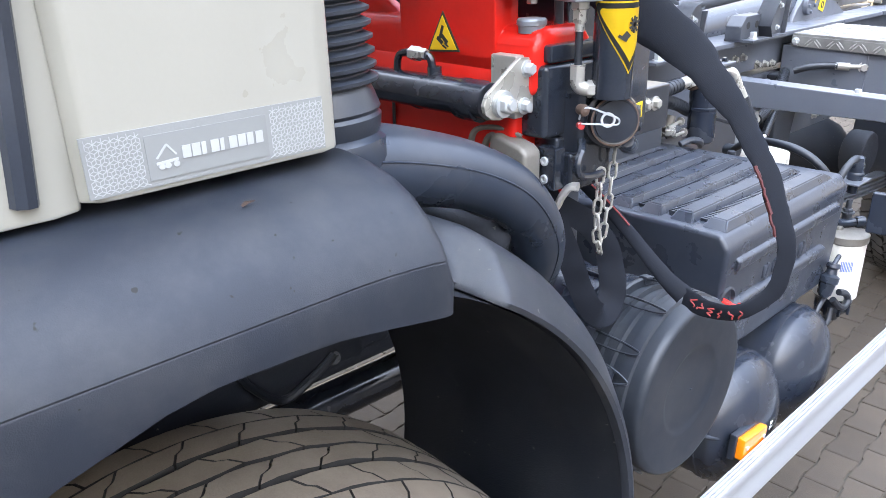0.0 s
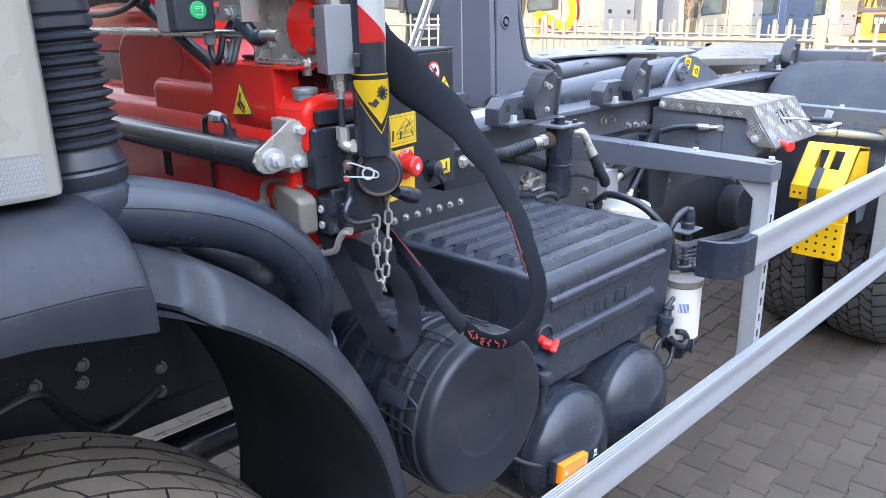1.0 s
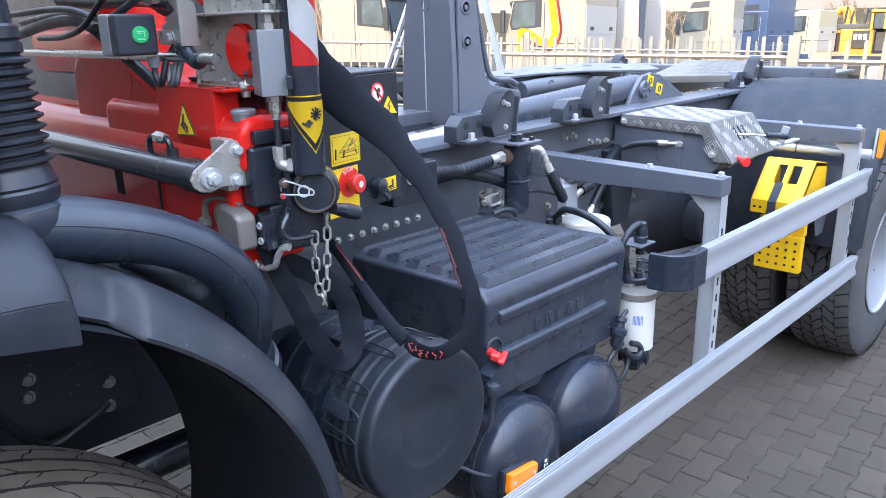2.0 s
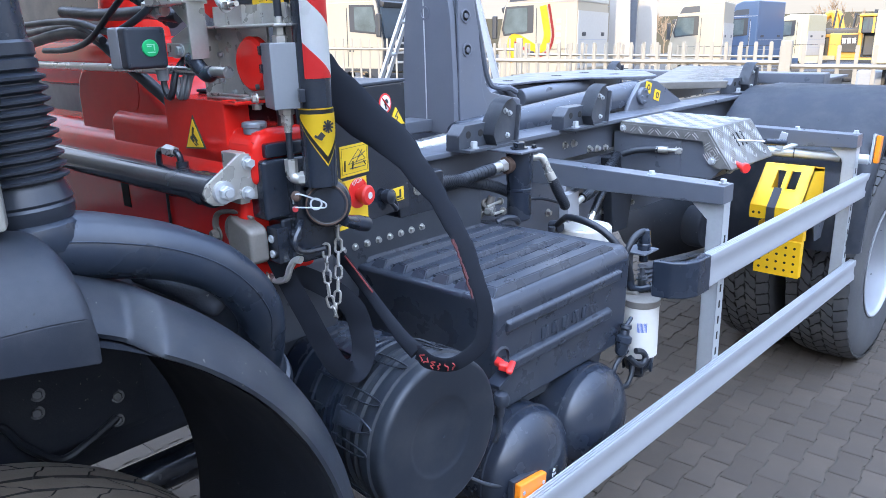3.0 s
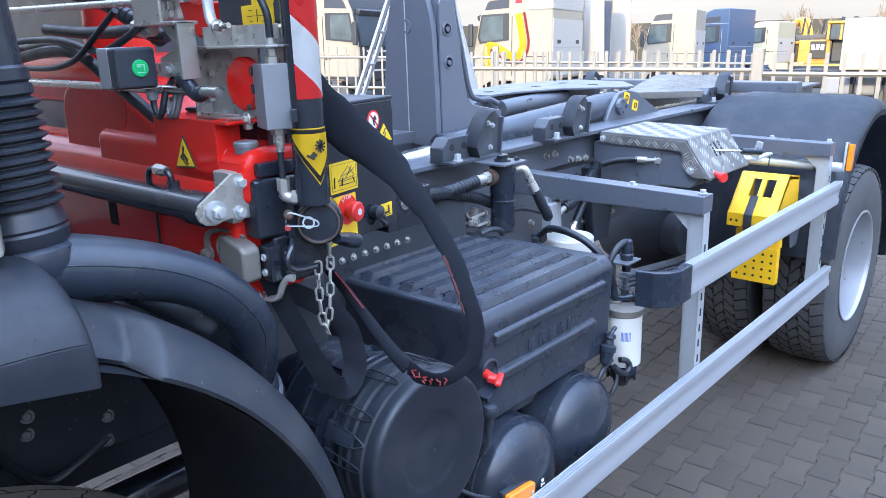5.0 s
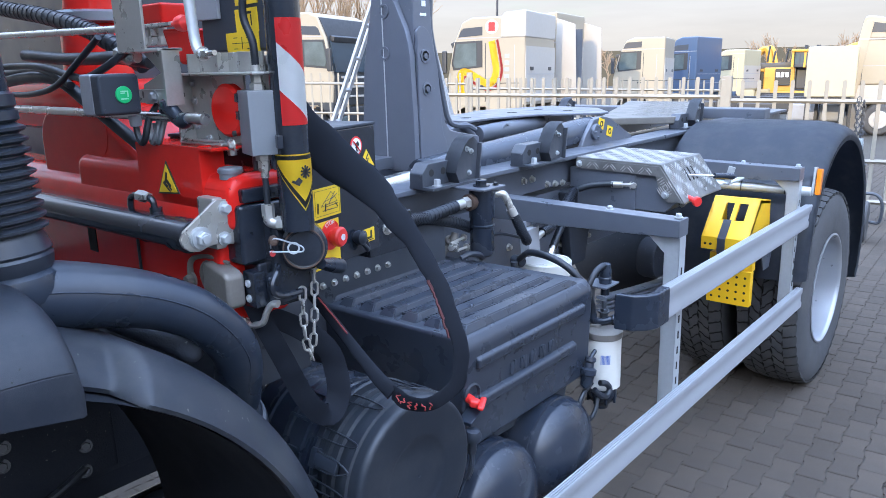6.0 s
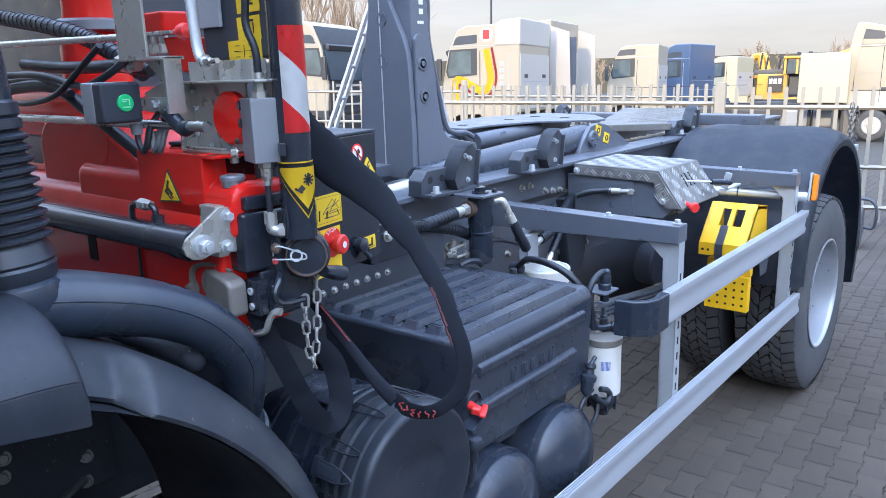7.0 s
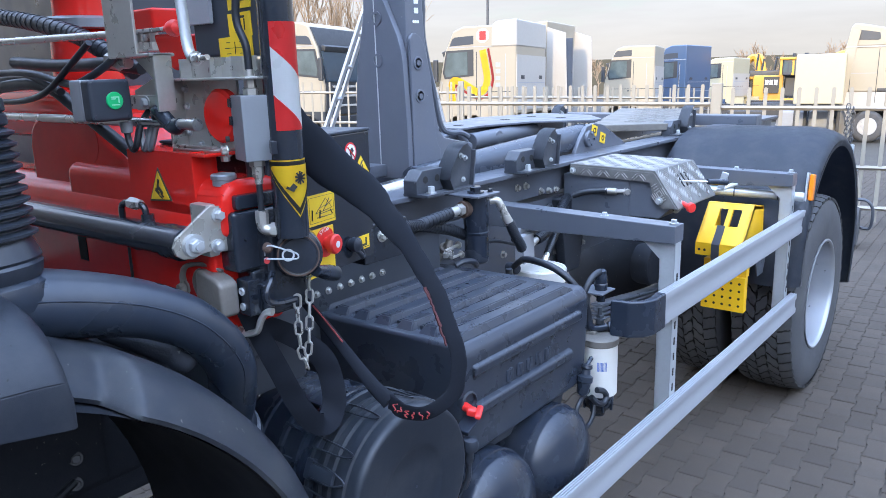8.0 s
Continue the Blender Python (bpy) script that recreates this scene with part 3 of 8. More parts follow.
def tyre_body(bm, c, r, x0, x1, rim):
    """The carcass, turned round the axle; x1 is the outer side."""
    w = x1 - x0
    prof = [(rim, 0.03 * w), (rim + 0.02, 0.0), (r * 0.72, -0.02 * w), (r * 0.86, 0.0), (r - 0.045, 0.02 * w), (r - 0.022, 0.06 * w), (r - 0.017, 0.2 * w), (r - 0.013, 0.5 * w),
            (r - 0.017, 0.8 * w), (r - 0.022, 0.94 * w), (r - 0.045, 0.98 * w), (r * 0.86, w), (r * 0.80, 1.015 * w), (r * 0.72, 1.02 * w), (rim + 0.035, w), (rim + 0.02, 0.995 * w), (rim, 0.97 * w), (rim - 0.01, 0.9 * w), (rim - 0.01, 0.1 * w), (rim, 0.03 * w)]
    u = [(x0 + h, rr) for rr, h in prof]
    n = 72
    rings = []
    for x, rr in u:
        rings.append([bm.verts.new((x, c[0] + rr * math.sin(2 * math.pi * i / n), c[1] + rr * math.cos(2 * math.pi * i / n))) for i in range(n)])
    skin(bm, rings, caps=False)
    return bm


def wheel(label, c, r, x0, x1, ribs, count, slit, seed, deep=0.10, tread_mat="tyre"):
    bm = B()
    tyre_body(bm, c, r, x0, x1, 0.288)
    w = part("wheel", bm, "tyre2", chassis, label)
    bm = B()
    tread(bm, c, r, x0 + 0.010, x1 - 0.010, ribs, count, 0.015, slit, seed)
    part("tread", bm, tread_mat, w, smooth=0).data.materials.append(M["groove"])
    # Near-black ring below the blocks carries the shade of the tread's depth.
    bm = B()
    wx = x1 - x0
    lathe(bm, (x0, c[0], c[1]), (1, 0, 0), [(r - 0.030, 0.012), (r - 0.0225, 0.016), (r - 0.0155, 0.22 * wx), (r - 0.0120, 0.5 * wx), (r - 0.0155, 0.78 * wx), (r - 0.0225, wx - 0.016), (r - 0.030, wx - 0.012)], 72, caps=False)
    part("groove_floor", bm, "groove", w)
    bm = B()
    lathe(bm, (x1 + 0.002, c[0], c[1]), (-1, 0, 0), [(0.296, 0.006), (0.298, 0.0), (0.290, -0.002), (0.282, 0.004), (0.276, 0.02), (0.270, deep), (0.262, deep + 0.05), (0.20, deep + 0.07), (0.14, deep + 0.06), (0.12, deep + 0.03), (0.10, deep + 0.02), (0.0, deep + 0.015)], 56, caps=False)
    part("rim", bm, "silver", w, "silver painted steel rim")
    for i in range(10):
        a = 2 * math.pi * i / 10
        bm = B()
        bolt(bm, (x1 - deep - 0.055, c[0] + 0.168 * math.sin(a), c[1] + 0.168 * math.cos(a)), (1, 0, 0), 0.016, 0.03)
        part("wheel_nut", bm, "steel", w)
    return w


STEER = [(0.0, 0.168, 0.20, 0.0), (0.178, 0.318, -0.34, 0.002), (0.352, 0.482, 0.46, 0.003), (0.518, 0.648, -0.46, -0.003), (0.682, 0.822, 0.34, -0.002), (0.832, 1.0, -0.20, 0.0)]
DRIVE = [(0.0, 0.205, 0.22, 0.003), (0.225, 0.395, -0.62, 0.006), (0.415, 0.585, 0.62, 0.006), (0.605, 0.775, -0.62, 0.006), (0.795, 1.0, 0.22, 0.003)]
front_wheel = wheel("dusty front tyre with ribbed block tread under the mudguard", (0.33, 0.615), 0.521, -0.80, -0.485, STEER, 39, 0.045, 4)
bm = B()
for x in (-0.6945, -0.645, -0.592):   # stone ejectors in the wide grooves
    for i in range(39):
        for da, w in ((0.0, 0.016), (0.42, 0.030)):
            a = 2 * math.pi * (i + da) / 39
            box(bm, (x + 0.004, 0.33 + 0.507 * math.sin(a), 0.615 + 0.507 * math.cos(a)), (0.0045, w, 0.010), 0, rot=(-math.degrees(a), 0, 0))
tagged(part("stone_ejector", bm, "tyre", front_wheel, smooth=0), "small ridges in the tread grooves", kind="stuff")
wheel("outer rear tyre with chevron traction tread on a silver rim", (4.43, 0.525), 0.535, -0.775, -0.470, DRIVE, 50, 0.13, 5, deep=0.15, tread_mat="tyre2")
wheel("inner rear tyre with chevron traction tread", (4.43, 0.525), 0.535, -1.145, -0.84, DRIVE, 50, 0.13, 6, tread_mat="tyre2")
# Liner's near-black on the axle puts the shade under the frame into its colour.
bm = B()
cyl(bm, (-2.7, 4.43, 0.525), (-0.80, 4.43, 0.525), 0.075)
lathe(bm, (-2.0, 4.43, 0.525), (1, 0, 0), [(0.08, 0), (0.18, 0.1), (0.24, 0.25), (0.24, 0.35), (0.18, 0.5), (0.08, 0.6)], 28)
part("axle_housing", bm, "liner", chassis)
# Rough dark mass, hardly seen, added to block light under the cab.
bm = B()
span(bm, (-2.05, -1.4, 0.62), (-1.37, 0.36, 1.48), 0.04)
prism(bm, [(0.36, 0.72), (0.36, 1.30), (0.62, 1.22), (1.15, 1.10), (1.15, 0.78)], "x", -1.95, -1.45, 0.03)
part("engine_block", bm, "liner", chassis, "dark engine and gearbox mass added to block light under the cab")

# ---------------------------------------------------------------- splash guard behind the front wheel
splash = thing("wheel_splash_guard", "grey plastic wheel arch with a dusty black liner", "mudguard", at=(-0.6, 0.8, 0.8))
AY, AZ = 0.30, 0.85


def arch(x, r, a):
    return Vector((x, AY + r * math.sin(radians(a)), AZ + r * math.cos(radians(a))))


bm = B()
rows = []
for a in [8 + 2.4 * i for i in range(5)] + [20 + 1.0 * i for i in range(7)] + [27 + 0.45 * i for i in range(15)] + [34.0, 35.0] + [36.4 + 2.4 * i for i in range(36)]:
    s = float(np.clip((a - 29.3) / 3.2, 0, 1))
    s = s * s * (3 - 2 * s)
    inset = 0.056 * (1 - s)
    ro = 0.654 - 0.004 * (1 - s)
    rows.append([arch(-0.92, ro - 0.012, a), arch(-0.58 - inset, ro - 0.002, a), arch(-0.515 - inset, ro, a), arch(-0.480 - inset, ro - 0.005, a), arch(-0.455 - inset, ro - 0.016, a), arch(-0.436 - inset, ro - 0.032, a),
                 arch(-0.418 - inset, 0.606, a), arch(-0.410 - inset, 0.594, a), arch(-0.413 - inset, 0.588, a), arch(-0.44 - inset, 0.588, a)])
sheet(bm, rows, 0.004)
part("arch_band", bm, "archplastic", splash)
bm = B()
rows = [[arch(-0.425, 0.586, 12 + 4 * i), arch(-0.60, 0.583, 12 + 4 * i), arch(-0.93, 0.575, 12 + 4 * i)] for i in range(27)]
sheet(bm, rows, -0.006)
part("liner", bm, "liner", splash, "dusty black wheel-arch liner")

# ---------------------------------------------------------------- air intake
intake = thing("air_intake", "black plastic air intake with a ribbed rubber bellows and elbow", "air intake", at=(-0.62, 0.55, 1.45))
bm = B()
axis = Vector((-0.020, -0.016, 0.32)).normalized()
base = Vector((-0.6145, 0.550, 1.515))
prof = [(0.050, -0.012), (0.056, 0.0), (0.058, 0.012), (0.0555, 0.016), (0.058, 0.020), (0.054, 0.034), (0.052, 0.040)]
h = 0.044
for i in range(10):
    prof += [(0.050, h), (0.0595, h + 0.004), (0.0600, h + 0.0075), (0.050, h + 0.0125)]
    h += 0.0140
prof += [(0.0490, h), (0.055, h + 0.003), (0.055, h + 0.014), (0.051, h + 0.017), (0.055, h + 0.020), (0.055, h + 0.034), (0.0505, h + 0.038)]
lathe(bm, base, axis, prof, 40)
part("bellows", bm, "rubber", intake, "ribbed black rubber bellows")
bm = B()
lathe(bm, base, axis, [(0.049, h + 0.03), (0.0505, h + 0.04), (0.0505, h + 0.07), (0.052, h + 0.3), (0.052, 0.9)], 32)
part("snorkel", bm, "duct", intake)
bm = B()
ELBOW = [(-0.618, 0.50, 1.472), (-0.606, 0.562, 1.471), (-0.588, 0.642, 1.457), (-0.568, 0.724, 1.430), (-0.560, 0.792, 1.385), (-0.574, 0.849, 1.311), (-0.614, 0.874, 1.228), (-0.66, 0.888, 1.16), (-0.70, 0.92, 1.10)]
ELBOW_R = [0.046, 0.052, 0.046, 0.041, 0.039, 0.039, 0.040, 0.042, 0.045]
tube(bm, ELBOW, ELBOW_R, 28, res=8)
lathe(bm, base, axis, [(0.060, -0.045), (0.064, -0.03), (0.060, -0.012), (0.050, -0.004)], 32)
part("elbow_duct", bm, "duct", intake)
bm = B()
mid = curve(ELBOW, 8)
seam = []
for i in range(9, 46):
    d = (mid[i + 1] - mid[i - 1]).normalized()
    out = Vector((0.92, -0.25, 0.32))
    out = (out - d * out.dot(d)).normalized()
    seam.append(mid[i] + out * (np.interp(i / 8, range(9), ELBOW_R) + 0.0002))
tube(bm, seam, 0.0013, 6, res=1, smooth=False)
part("mould_seam", bm, "duct", intake)
bm = B()
lathe(bm, (-0.66, 0.88, 1.16), (-0.04, 0.04, -0.06), [(0.053, -0.02), (0.057, -0.012), (0.057, 0.012), (0.053, 0.02), (0.053, 0.03), (0.06, 0.034), (0.06, 0.06), (0.05, 0.07)], 28)
part("clamp_collar", bm, "rubber", intake)

air = thing("air_filter_housing", "round black plastic air filter housing with wire clips and ribs", "air filter", at=(-0.6, 1.195, 0.94))
bm = B()
lathe(bm, (-0.90, 1.195, 0.94), (1, 0, 0), [(0.0, 0.0), (0.12, 0.0), (0.15, 0.02), (0.152, 0.03), (0.152, 0.08), (0.158, 0.082), (0.158, 0.092), (0.152, 0.094), (0.152, 0.15), (0.160, 0.152), (0.160, 0.162), (0.154, 0.164), (0.154, 0.205), (0.162, 0.206), (0.163, 0.216),
                                          (0.157, 0.218), (0.157, 0.228), (0.163, 0.229), (0.163, 0.238), (0.157, 0.24), (0.157, 0.26), (0.15, 0.27), (0.0, 0.27)], 64)
part("body", bm, "plastic2", air)
bm = B()
lathe(bm, (-0.64, 1.195, 0.94), (1, 0, 0), [(0.150, 0.0), (0.171, 0.001), (0.173, 0.006), (0.171, 0.012), (0.158, 0.014), (0.158, 0.030), (0.167, 0.032), (0.168, 0.038), (0.160, 0.041), (0.160, 0.058), (0.1690, 0.060), (0.1700, 0.066), (0.1640, 0.070), (0.1650, 0.086), (0.1735, 0.088), (0.1745, 0.094), (0.1735, 0.108), (0.1685, 0.111), (0.1690, 0.128), (0.1670, 0.1365), (0.1625, 0.1415), (0.156, 0.1430),
                                          (0.13, 0.1425), (0.092, 0.1415), (0.084, 0.1395), (0.074, 0.1355), (0.04, 0.1350), (0.0, 0.135)], 72)
cover = part("cover", bm, "filtercover", air, "matt dark grey dished end cover")
bm = B()
cyl(bm, (-0.505, 1.205, 0.935), (-0.503, 1.205, 0.935), 0.0026, n=10)
part("gate_mark", bm, "boxgrey", cover)
for k, a in enumerate((-60, -28, 8, 24, 41, 70, 102, 136, 170, 205, 240, 270)):
    ca, sa = math.sin(radians(a - 90)), math.cos(radians(a - 90))
    bm = B()
    at = lambda x, r: Vector((x, 1.195 + r * ca, 0.94 + r * sa))
    tg = Vector((0, sa, -ca))
    big = a in (-60, 24, 136)
    w = 0.016 if big else 0.010
    tube(bm, [at(-0.640, 0.166) - tg * w, at(-0.615, 0.174) - tg * w, at(-0.570, 0.1765) - tg * (w * 0.9), at(-0.536, 0.1775) - tg * 0.004, at(-0.532, 0.1775) + tg * 0.004, at(-0.570, 0.1765) + tg * (w * 0.9), at(-0.615, 0.174) + tg * w, at(-0.640, 0.166) + tg * w], 0.0021, 6, res=4)
    clipw = part("wire_clip", bm, "rubber" if k == 3 else "hose", air)
    bm = B()
    box(bm, at(-0.632, 0.168), (0.018, 0.040 if big else 0.024, 0.016), 0.003, rot=(-(a - 90), 0, 0))
    if big:
        box(bm, at(-0.592, 0.174), (0.064, 0.026, 0.010), 0.003, rot=(-(a - 90), 0, 0))
    part("clip_base", bm, "rubber", clipw)
for k in range(16):
    a = 2 * math.pi * k / 16
    bm = B()
    box(bm, (-0.715, 1.195 + 0.157 * math.sin(a), 0.94 + 0.157 * math.cos(a)), (0.07, 0.006, 0.010), 0.001, rot=(-math.degrees(a), 0, 0))
    part("body_rib", bm, "plastic2", air)

knob = thing("rubber_bump_stop", "round black rubber bump stop behind the wheel arch", "bump stop", at=(-0.53, 0.768, 1.338))
# Takes the near-black liner material: shade behind the arch is in the colour.
bm = B()
lathe(bm, (-0.700, 0.715, 1.375), (0.135, 0.069, -0.047), [(0.016, 0.0), (0.016, 0.12), (0.018, 0.124), (0.0195, 0.130), (0.0195, 0.142), (0.016, 0.152), (0.009, 0.157), (0.0, 0.158)], 28)
part("stop_body", bm, "liner", knob)

# ---------------------------------------------------------------- battery box, tanks, filter
bat = thing("battery_box", "black ribbed plastic battery box with an embossed maker's mark", "battery box", at=(-0.9, 1.8, 0.84))
bm = B()
BX0, BX1, BY0, BY1, BZ0, BZ1 = -1.200, -0.604, 1.490, 2.105, 0.815, 1.120
prism(bm, [(BX0, BZ0), (BX1 - 0.012, BZ0), (BX1, BZ1 - 0.03), (BX1 - 0.022, BZ1), (BX0, BZ1 - 0.010)], "y", BY0, BY1, 0.012, 3)
part("lid_body", bm, "lidplastic", bat)
for i in range(7):
    x = -0.655 - 0.0785 * i
    zt = BZ1 - 0.010 * (BX1 - x) / (BX1 - BX0) - 0.003
    bm = B()
    y0, y1 = BY0 + 0.020, BY1 - 0.045
    foot, top = 0.029, 0.019
    skin(bm, [[bm.verts.new(p) for p in ((x - foot, y0, zt), (x - top, y0 + 0.024, zt + 0.023), (x + top, y0 + 0.024, zt + 0.023), (x + foot, y0, zt))],
              [bm.verts.new(p) for p in ((x - foot, y1, zt), (x - top, y1 - 0.05, zt + 0.021), (x + top, y1 - 0.05, zt + 0.021), (x + foot, y1, zt))]])
    bmesh.ops.bevel(bm, geom=bm.edges[:], offset=0.003, segments=2, affect="EDGES")
    rib = part("top_rib", bm, "lidplastic", bat)
    bm = B()
    for k in range(42):
        y = BY0 + 0.058 + 0.0112 * k
        span(bm, (x - 0.049, y - 0.0026, zt), (x - 0.029, y + 0.0026, zt + 0.0095))
    part("grip_teeth", bm, "lidplastic", rib, smooth=0)
for z0, y0, y1 in ((1.045, 1.53, 2.048), (0.940, 1.54, 2.000)):
    bm = B()
    prism(bm, [(-0.625, z0 - 0.022), (-0.596, z0 - 0.012), (-0.594, z0 + 0.012), (-0.615, z0 + 0.022)], "y", y0, y1, 0.006, 3)
    part("side_rib", bm, "lidplastic", bat)
for i in range(5):
    bm = B()
    box(bm, (-0.6145, 1.692 + 0.046 * i, 0.982), (0.020, 0.032, 0.036), 0.006, rot=(0, 0, 0))
    box(bm, (-0.6135, 1.692 + 0.046 * i, 0.982), (0.022, 0.010, 0.040), 0.003, rot=(18 if i % 2 else -18, 0, 0))
    part("embossed_mark", bm, "lidplastic", bat)
bm = B()
prism(bm, [(BY0 + 0.02, 0.83), (BY1 - 0.03, 0.83), (BY1 - 0.06, 0.75), (BY0 + 0.03, 0.77)], "x", -1.15, -0.66, 0.006)
part("tray", bm, "matblack", bat)
bm = B()
lathe(bm, (-0.575, 1.468, 0.845), (0.1, 0, 1), [(0.010, 0), (0.012, 0.01), (0.010, 0.03), (0.020, 0.036), (0.022, 0.050), (0.016, 0.062), (0.0, 0.066)], 18)
tube(bm, [(-0.575, 1.468, 0.85), (-0.572, 1.462, 0.81), (-0.58, 1.455, 0.78)], 0.007, 8)
part("drain_plug", bm, "rubber", bat)
bm = B()
prism(bm, [(1.462, 0.915), (1.505, 0.935), (1.505, 0.945), (1.462, 0.925)], "x", -0.61, -0.57, 0.002)
part("clip_lug", bm, "plastic2", bat)
tap = thing("battery_switch_key", "red plastic battery isolator key on the battery box", "switch", at=(-0.56, 1.48, 0.975))
bm = B()
cyl(bm, (-0.63, 1.508, 0.966), (-0.590, 1.496, 0.966), 0.012, 0.011, bev=0.003)
box(bm, (-0.568, 1.503, 0.962), (0.016, 0.050, 0.011), 0.0050, rot=(8, 8, 28), seg=3)
box(bm, (-0.580, 1.490, 0.966), (0.024, 0.022, 0.020), 0.006, rot=(8, 8, 28), seg=3)
part("key", bm, "redp", tap)
bm = B()
lathe(bm, (-0.640, 1.520, 0.972), (1, -0.1, 0), [(0.028, 0.0), (0.028, 0.034), (0.023, 0.037), (0.019, 0.026), (0.0, 0.026)], 20)
part("socket", bm, "rubber", tap)

for c, r, front, name in (((1.572, 0.655), 0.160, -0.500, "air_tank"), ((1.885, 0.655), 0.160, -0.510, "air_tank")):
    tank = thing(name, "dark grey cylindrical air tank with a domed end", "air tank", "air tanks below the battery box", at=(-0.8, c[0], c[1]))
    bm = B()
    lathe(bm, (-1.35, *c), (1, 0, 0), [(0.0, 0), (r * 0.6, 0.02), (r, 0.08)] + [(r, 0.08 + 0.05 * i) for i in range(1, 14)] + [(r * math.cos(t), front + 1.35 - 0.085 + 0.085 * math.sin(t)) for t in [0.17 * i for i in range(1, 10)]] + [(0.0, front + 1.35)], 48)
    part("shell", bm, "tankpaint", tank)
    bm = B()
    lathe(bm, (-0.98, *c), (1, 0, 0), [(r + 0.001, 0), (r + 0.004, 0.0), (r + 0.004, 0.035), (r + 0.001, 0.035)], 48)
    part("strap_band", bm, "matblack", tank)
    bm = B()
    lathe(bm, (front - 0.098, *c), (1, 0, 0), [(r - 0.001, 0), (r + 0.0025, 0.001), (r + 0.0025, 0.009), (r - 0.002, 0.011)], 48, caps=False)
    part("weld_seam", bm, "tankpaint", tank)
    if front < -0.505:
        continue
    bm = B()
    box(bm, (front - 0.0022, c[0] + 0.018, c[1] + 0.006), (0.003, 0.026, 0.032), 0.0, rot=(-6, 0, -5))
    stick = part("sticker", bm, "ink", tank)
    bm = B()
    for dy, dz, w, h in ((0.0, 0.009, 0.009, 0.008), (-0.006, -0.003, 0.004, 0.010), (0.0, -0.003, 0.003, 0.006), (0.006, -0.003, 0.004, 0.006)):
        box(bm, (front - 0.0004, c[0] + 0.018 + dy, c[1] + 0.006 + dz), (0.001, w, h), 0.0, rot=(-6, 0, -5))
    part("sticker_print", bm, "white", stick)

marker = thing("side_marker_lamp", "amber rectangular side marker lamp below the air tank", "marker lamp", "amber marker lamps", at=(-0.5, 1.55, 0.64))
bm = B()
box(bm, (-0.498, 1.490, 0.672), (0.020, 0.105, 0.052), 0.005, rot=(-6, 0, 0))
part("lens", bm, "amber", marker)
bm = B()
box(bm, (-0.514, 1.490, 0.672), (0.016, 0.115, 0.060), 0.003, rot=(-6, 0, 0))
tube(bm, [(-0.52, 1.48, 0.675), (-0.56, 1.42, 0.685), (-0.60, 1.38, 0.71)], 0.005, 8)
part("base", bm, "rubber", marker)
for y, z in ((1.452, 0.680), (1.528, 0.672)):
    bm = B()
    cyl(bm, (-0.490, y, z), (-0.486, y, z), 0.005, n=12)
    part("screw", bm, "steel", marker)

fuel = thing("fuel_filter", "white fuel filter canister with a black water-separator bowl", "fuel filter", at=(-0.6, 2.235, 0.75))
FX, FY = -0.625, 2.215
bm = B()
lathe(bm, (FX, FY, 0.736), (0, 0, 1), [(0.050, 0.0), (0.057, 0.004), (0.057, 0.165), (0.054, 0.171), (0.0, 0.171)], 32)
can = part("canister", bm, "filterwhite", fuel)
bm = B()
for k in range(8):
    a = radians(-16 + 4.0 * k)
    d = Vector((math.cos(a - 0.9), math.sin(a - 0.9), 0))
    cyl(bm, Vector((FX, FY, 0.828)) + d * 0.0565, Vector((FX, FY, 0.828 + 0.030)) + d * 0.0565, 0.0014, n=6)
part("printed_label", bm, "blueprint", can, "small blue printed label")
bm = B()
lathe(bm, (FX, FY, 0.659), (0, 0, 1), [(0.0, 0.0), (0.02, 0.0), (0.024, 0.015), (0.040, 0.03), (0.047, 0.05), (0.050, 0.076), (0.0, 0.077)], 24)
cyl(bm, (FX, FY, 0.655), (FX, FY, 0.675), 0.009)
bowl = part("bowl", bm, "plastic2", fuel)
for i in range(8):
    a = 2 * math.pi * i / 8
    bm = B()
    box(bm, (FX + 0.045 * math.cos(a), FY + 0.045 * math.sin(a), 0.712), (0.008, 0.008, 0.055), 0.002)
    part("bowl_rib", bm, "plastic2", bowl)
bm = B()
lathe(bm, (FX, FY, 0.903), (0, 0, 1), [(0.057, 0.0), (0.0605, 0.003), (0.0605, 0.022), (0.056, 0.026), (0.030, 0.030), (0.0, 0.030)], 32)
box(bm, (FX - 0.06, FY + 0.01, 0.930), (0.10, 0.075, 0.026), 0.008, rot=(0, 0, 8))
part("filter_head", bm, "casting", fuel, "dull cast aluminium filter head")
bm = B()
tube(bm, [(-0.66, 2.205, 0.975), (-0.655, 2.205, 0.952), (-0.640, 2.225, 0.944), (-0.620, 2.250, 0.946)], 0.013, 12, res=5)
lathe(bm, (-0.618, 2.252, 0.946), (0.7, 0.7, 0.05), [(0.015, 0), (0.017, 0.004), (0.017, 0.022), (0.012, 0.026), (0.0, 0.027)], 14)
part("hose_elbow", bm, "plastic2", fuel)
bm = B()
cyl(bm, (-0.64, 2.243, 0.94), (-0.64, 2.243, 0.972), 0.013, n=12)
bolt(bm, (-0.64, 2.243, 0.972), (0, 0, 1), 0.013, 0.010)
cyl(bm, (-0.64, 2.243, 0.98), (-0.64, 2.243, 1.010), 0.008, n=12)
part("bleed_screw", bm, "matblack", fuel)
bm = B()
span(bm, (-0.690, 2.205, 0.94), (-0.684, 2.262, 1.065), 0.002)
span(bm, (-0.690, 2.195, 1.062), (-0.610, 2.285, 1.068), 0.002)
part("mounting_angle", bm, "frame", fuel)
bm = B()
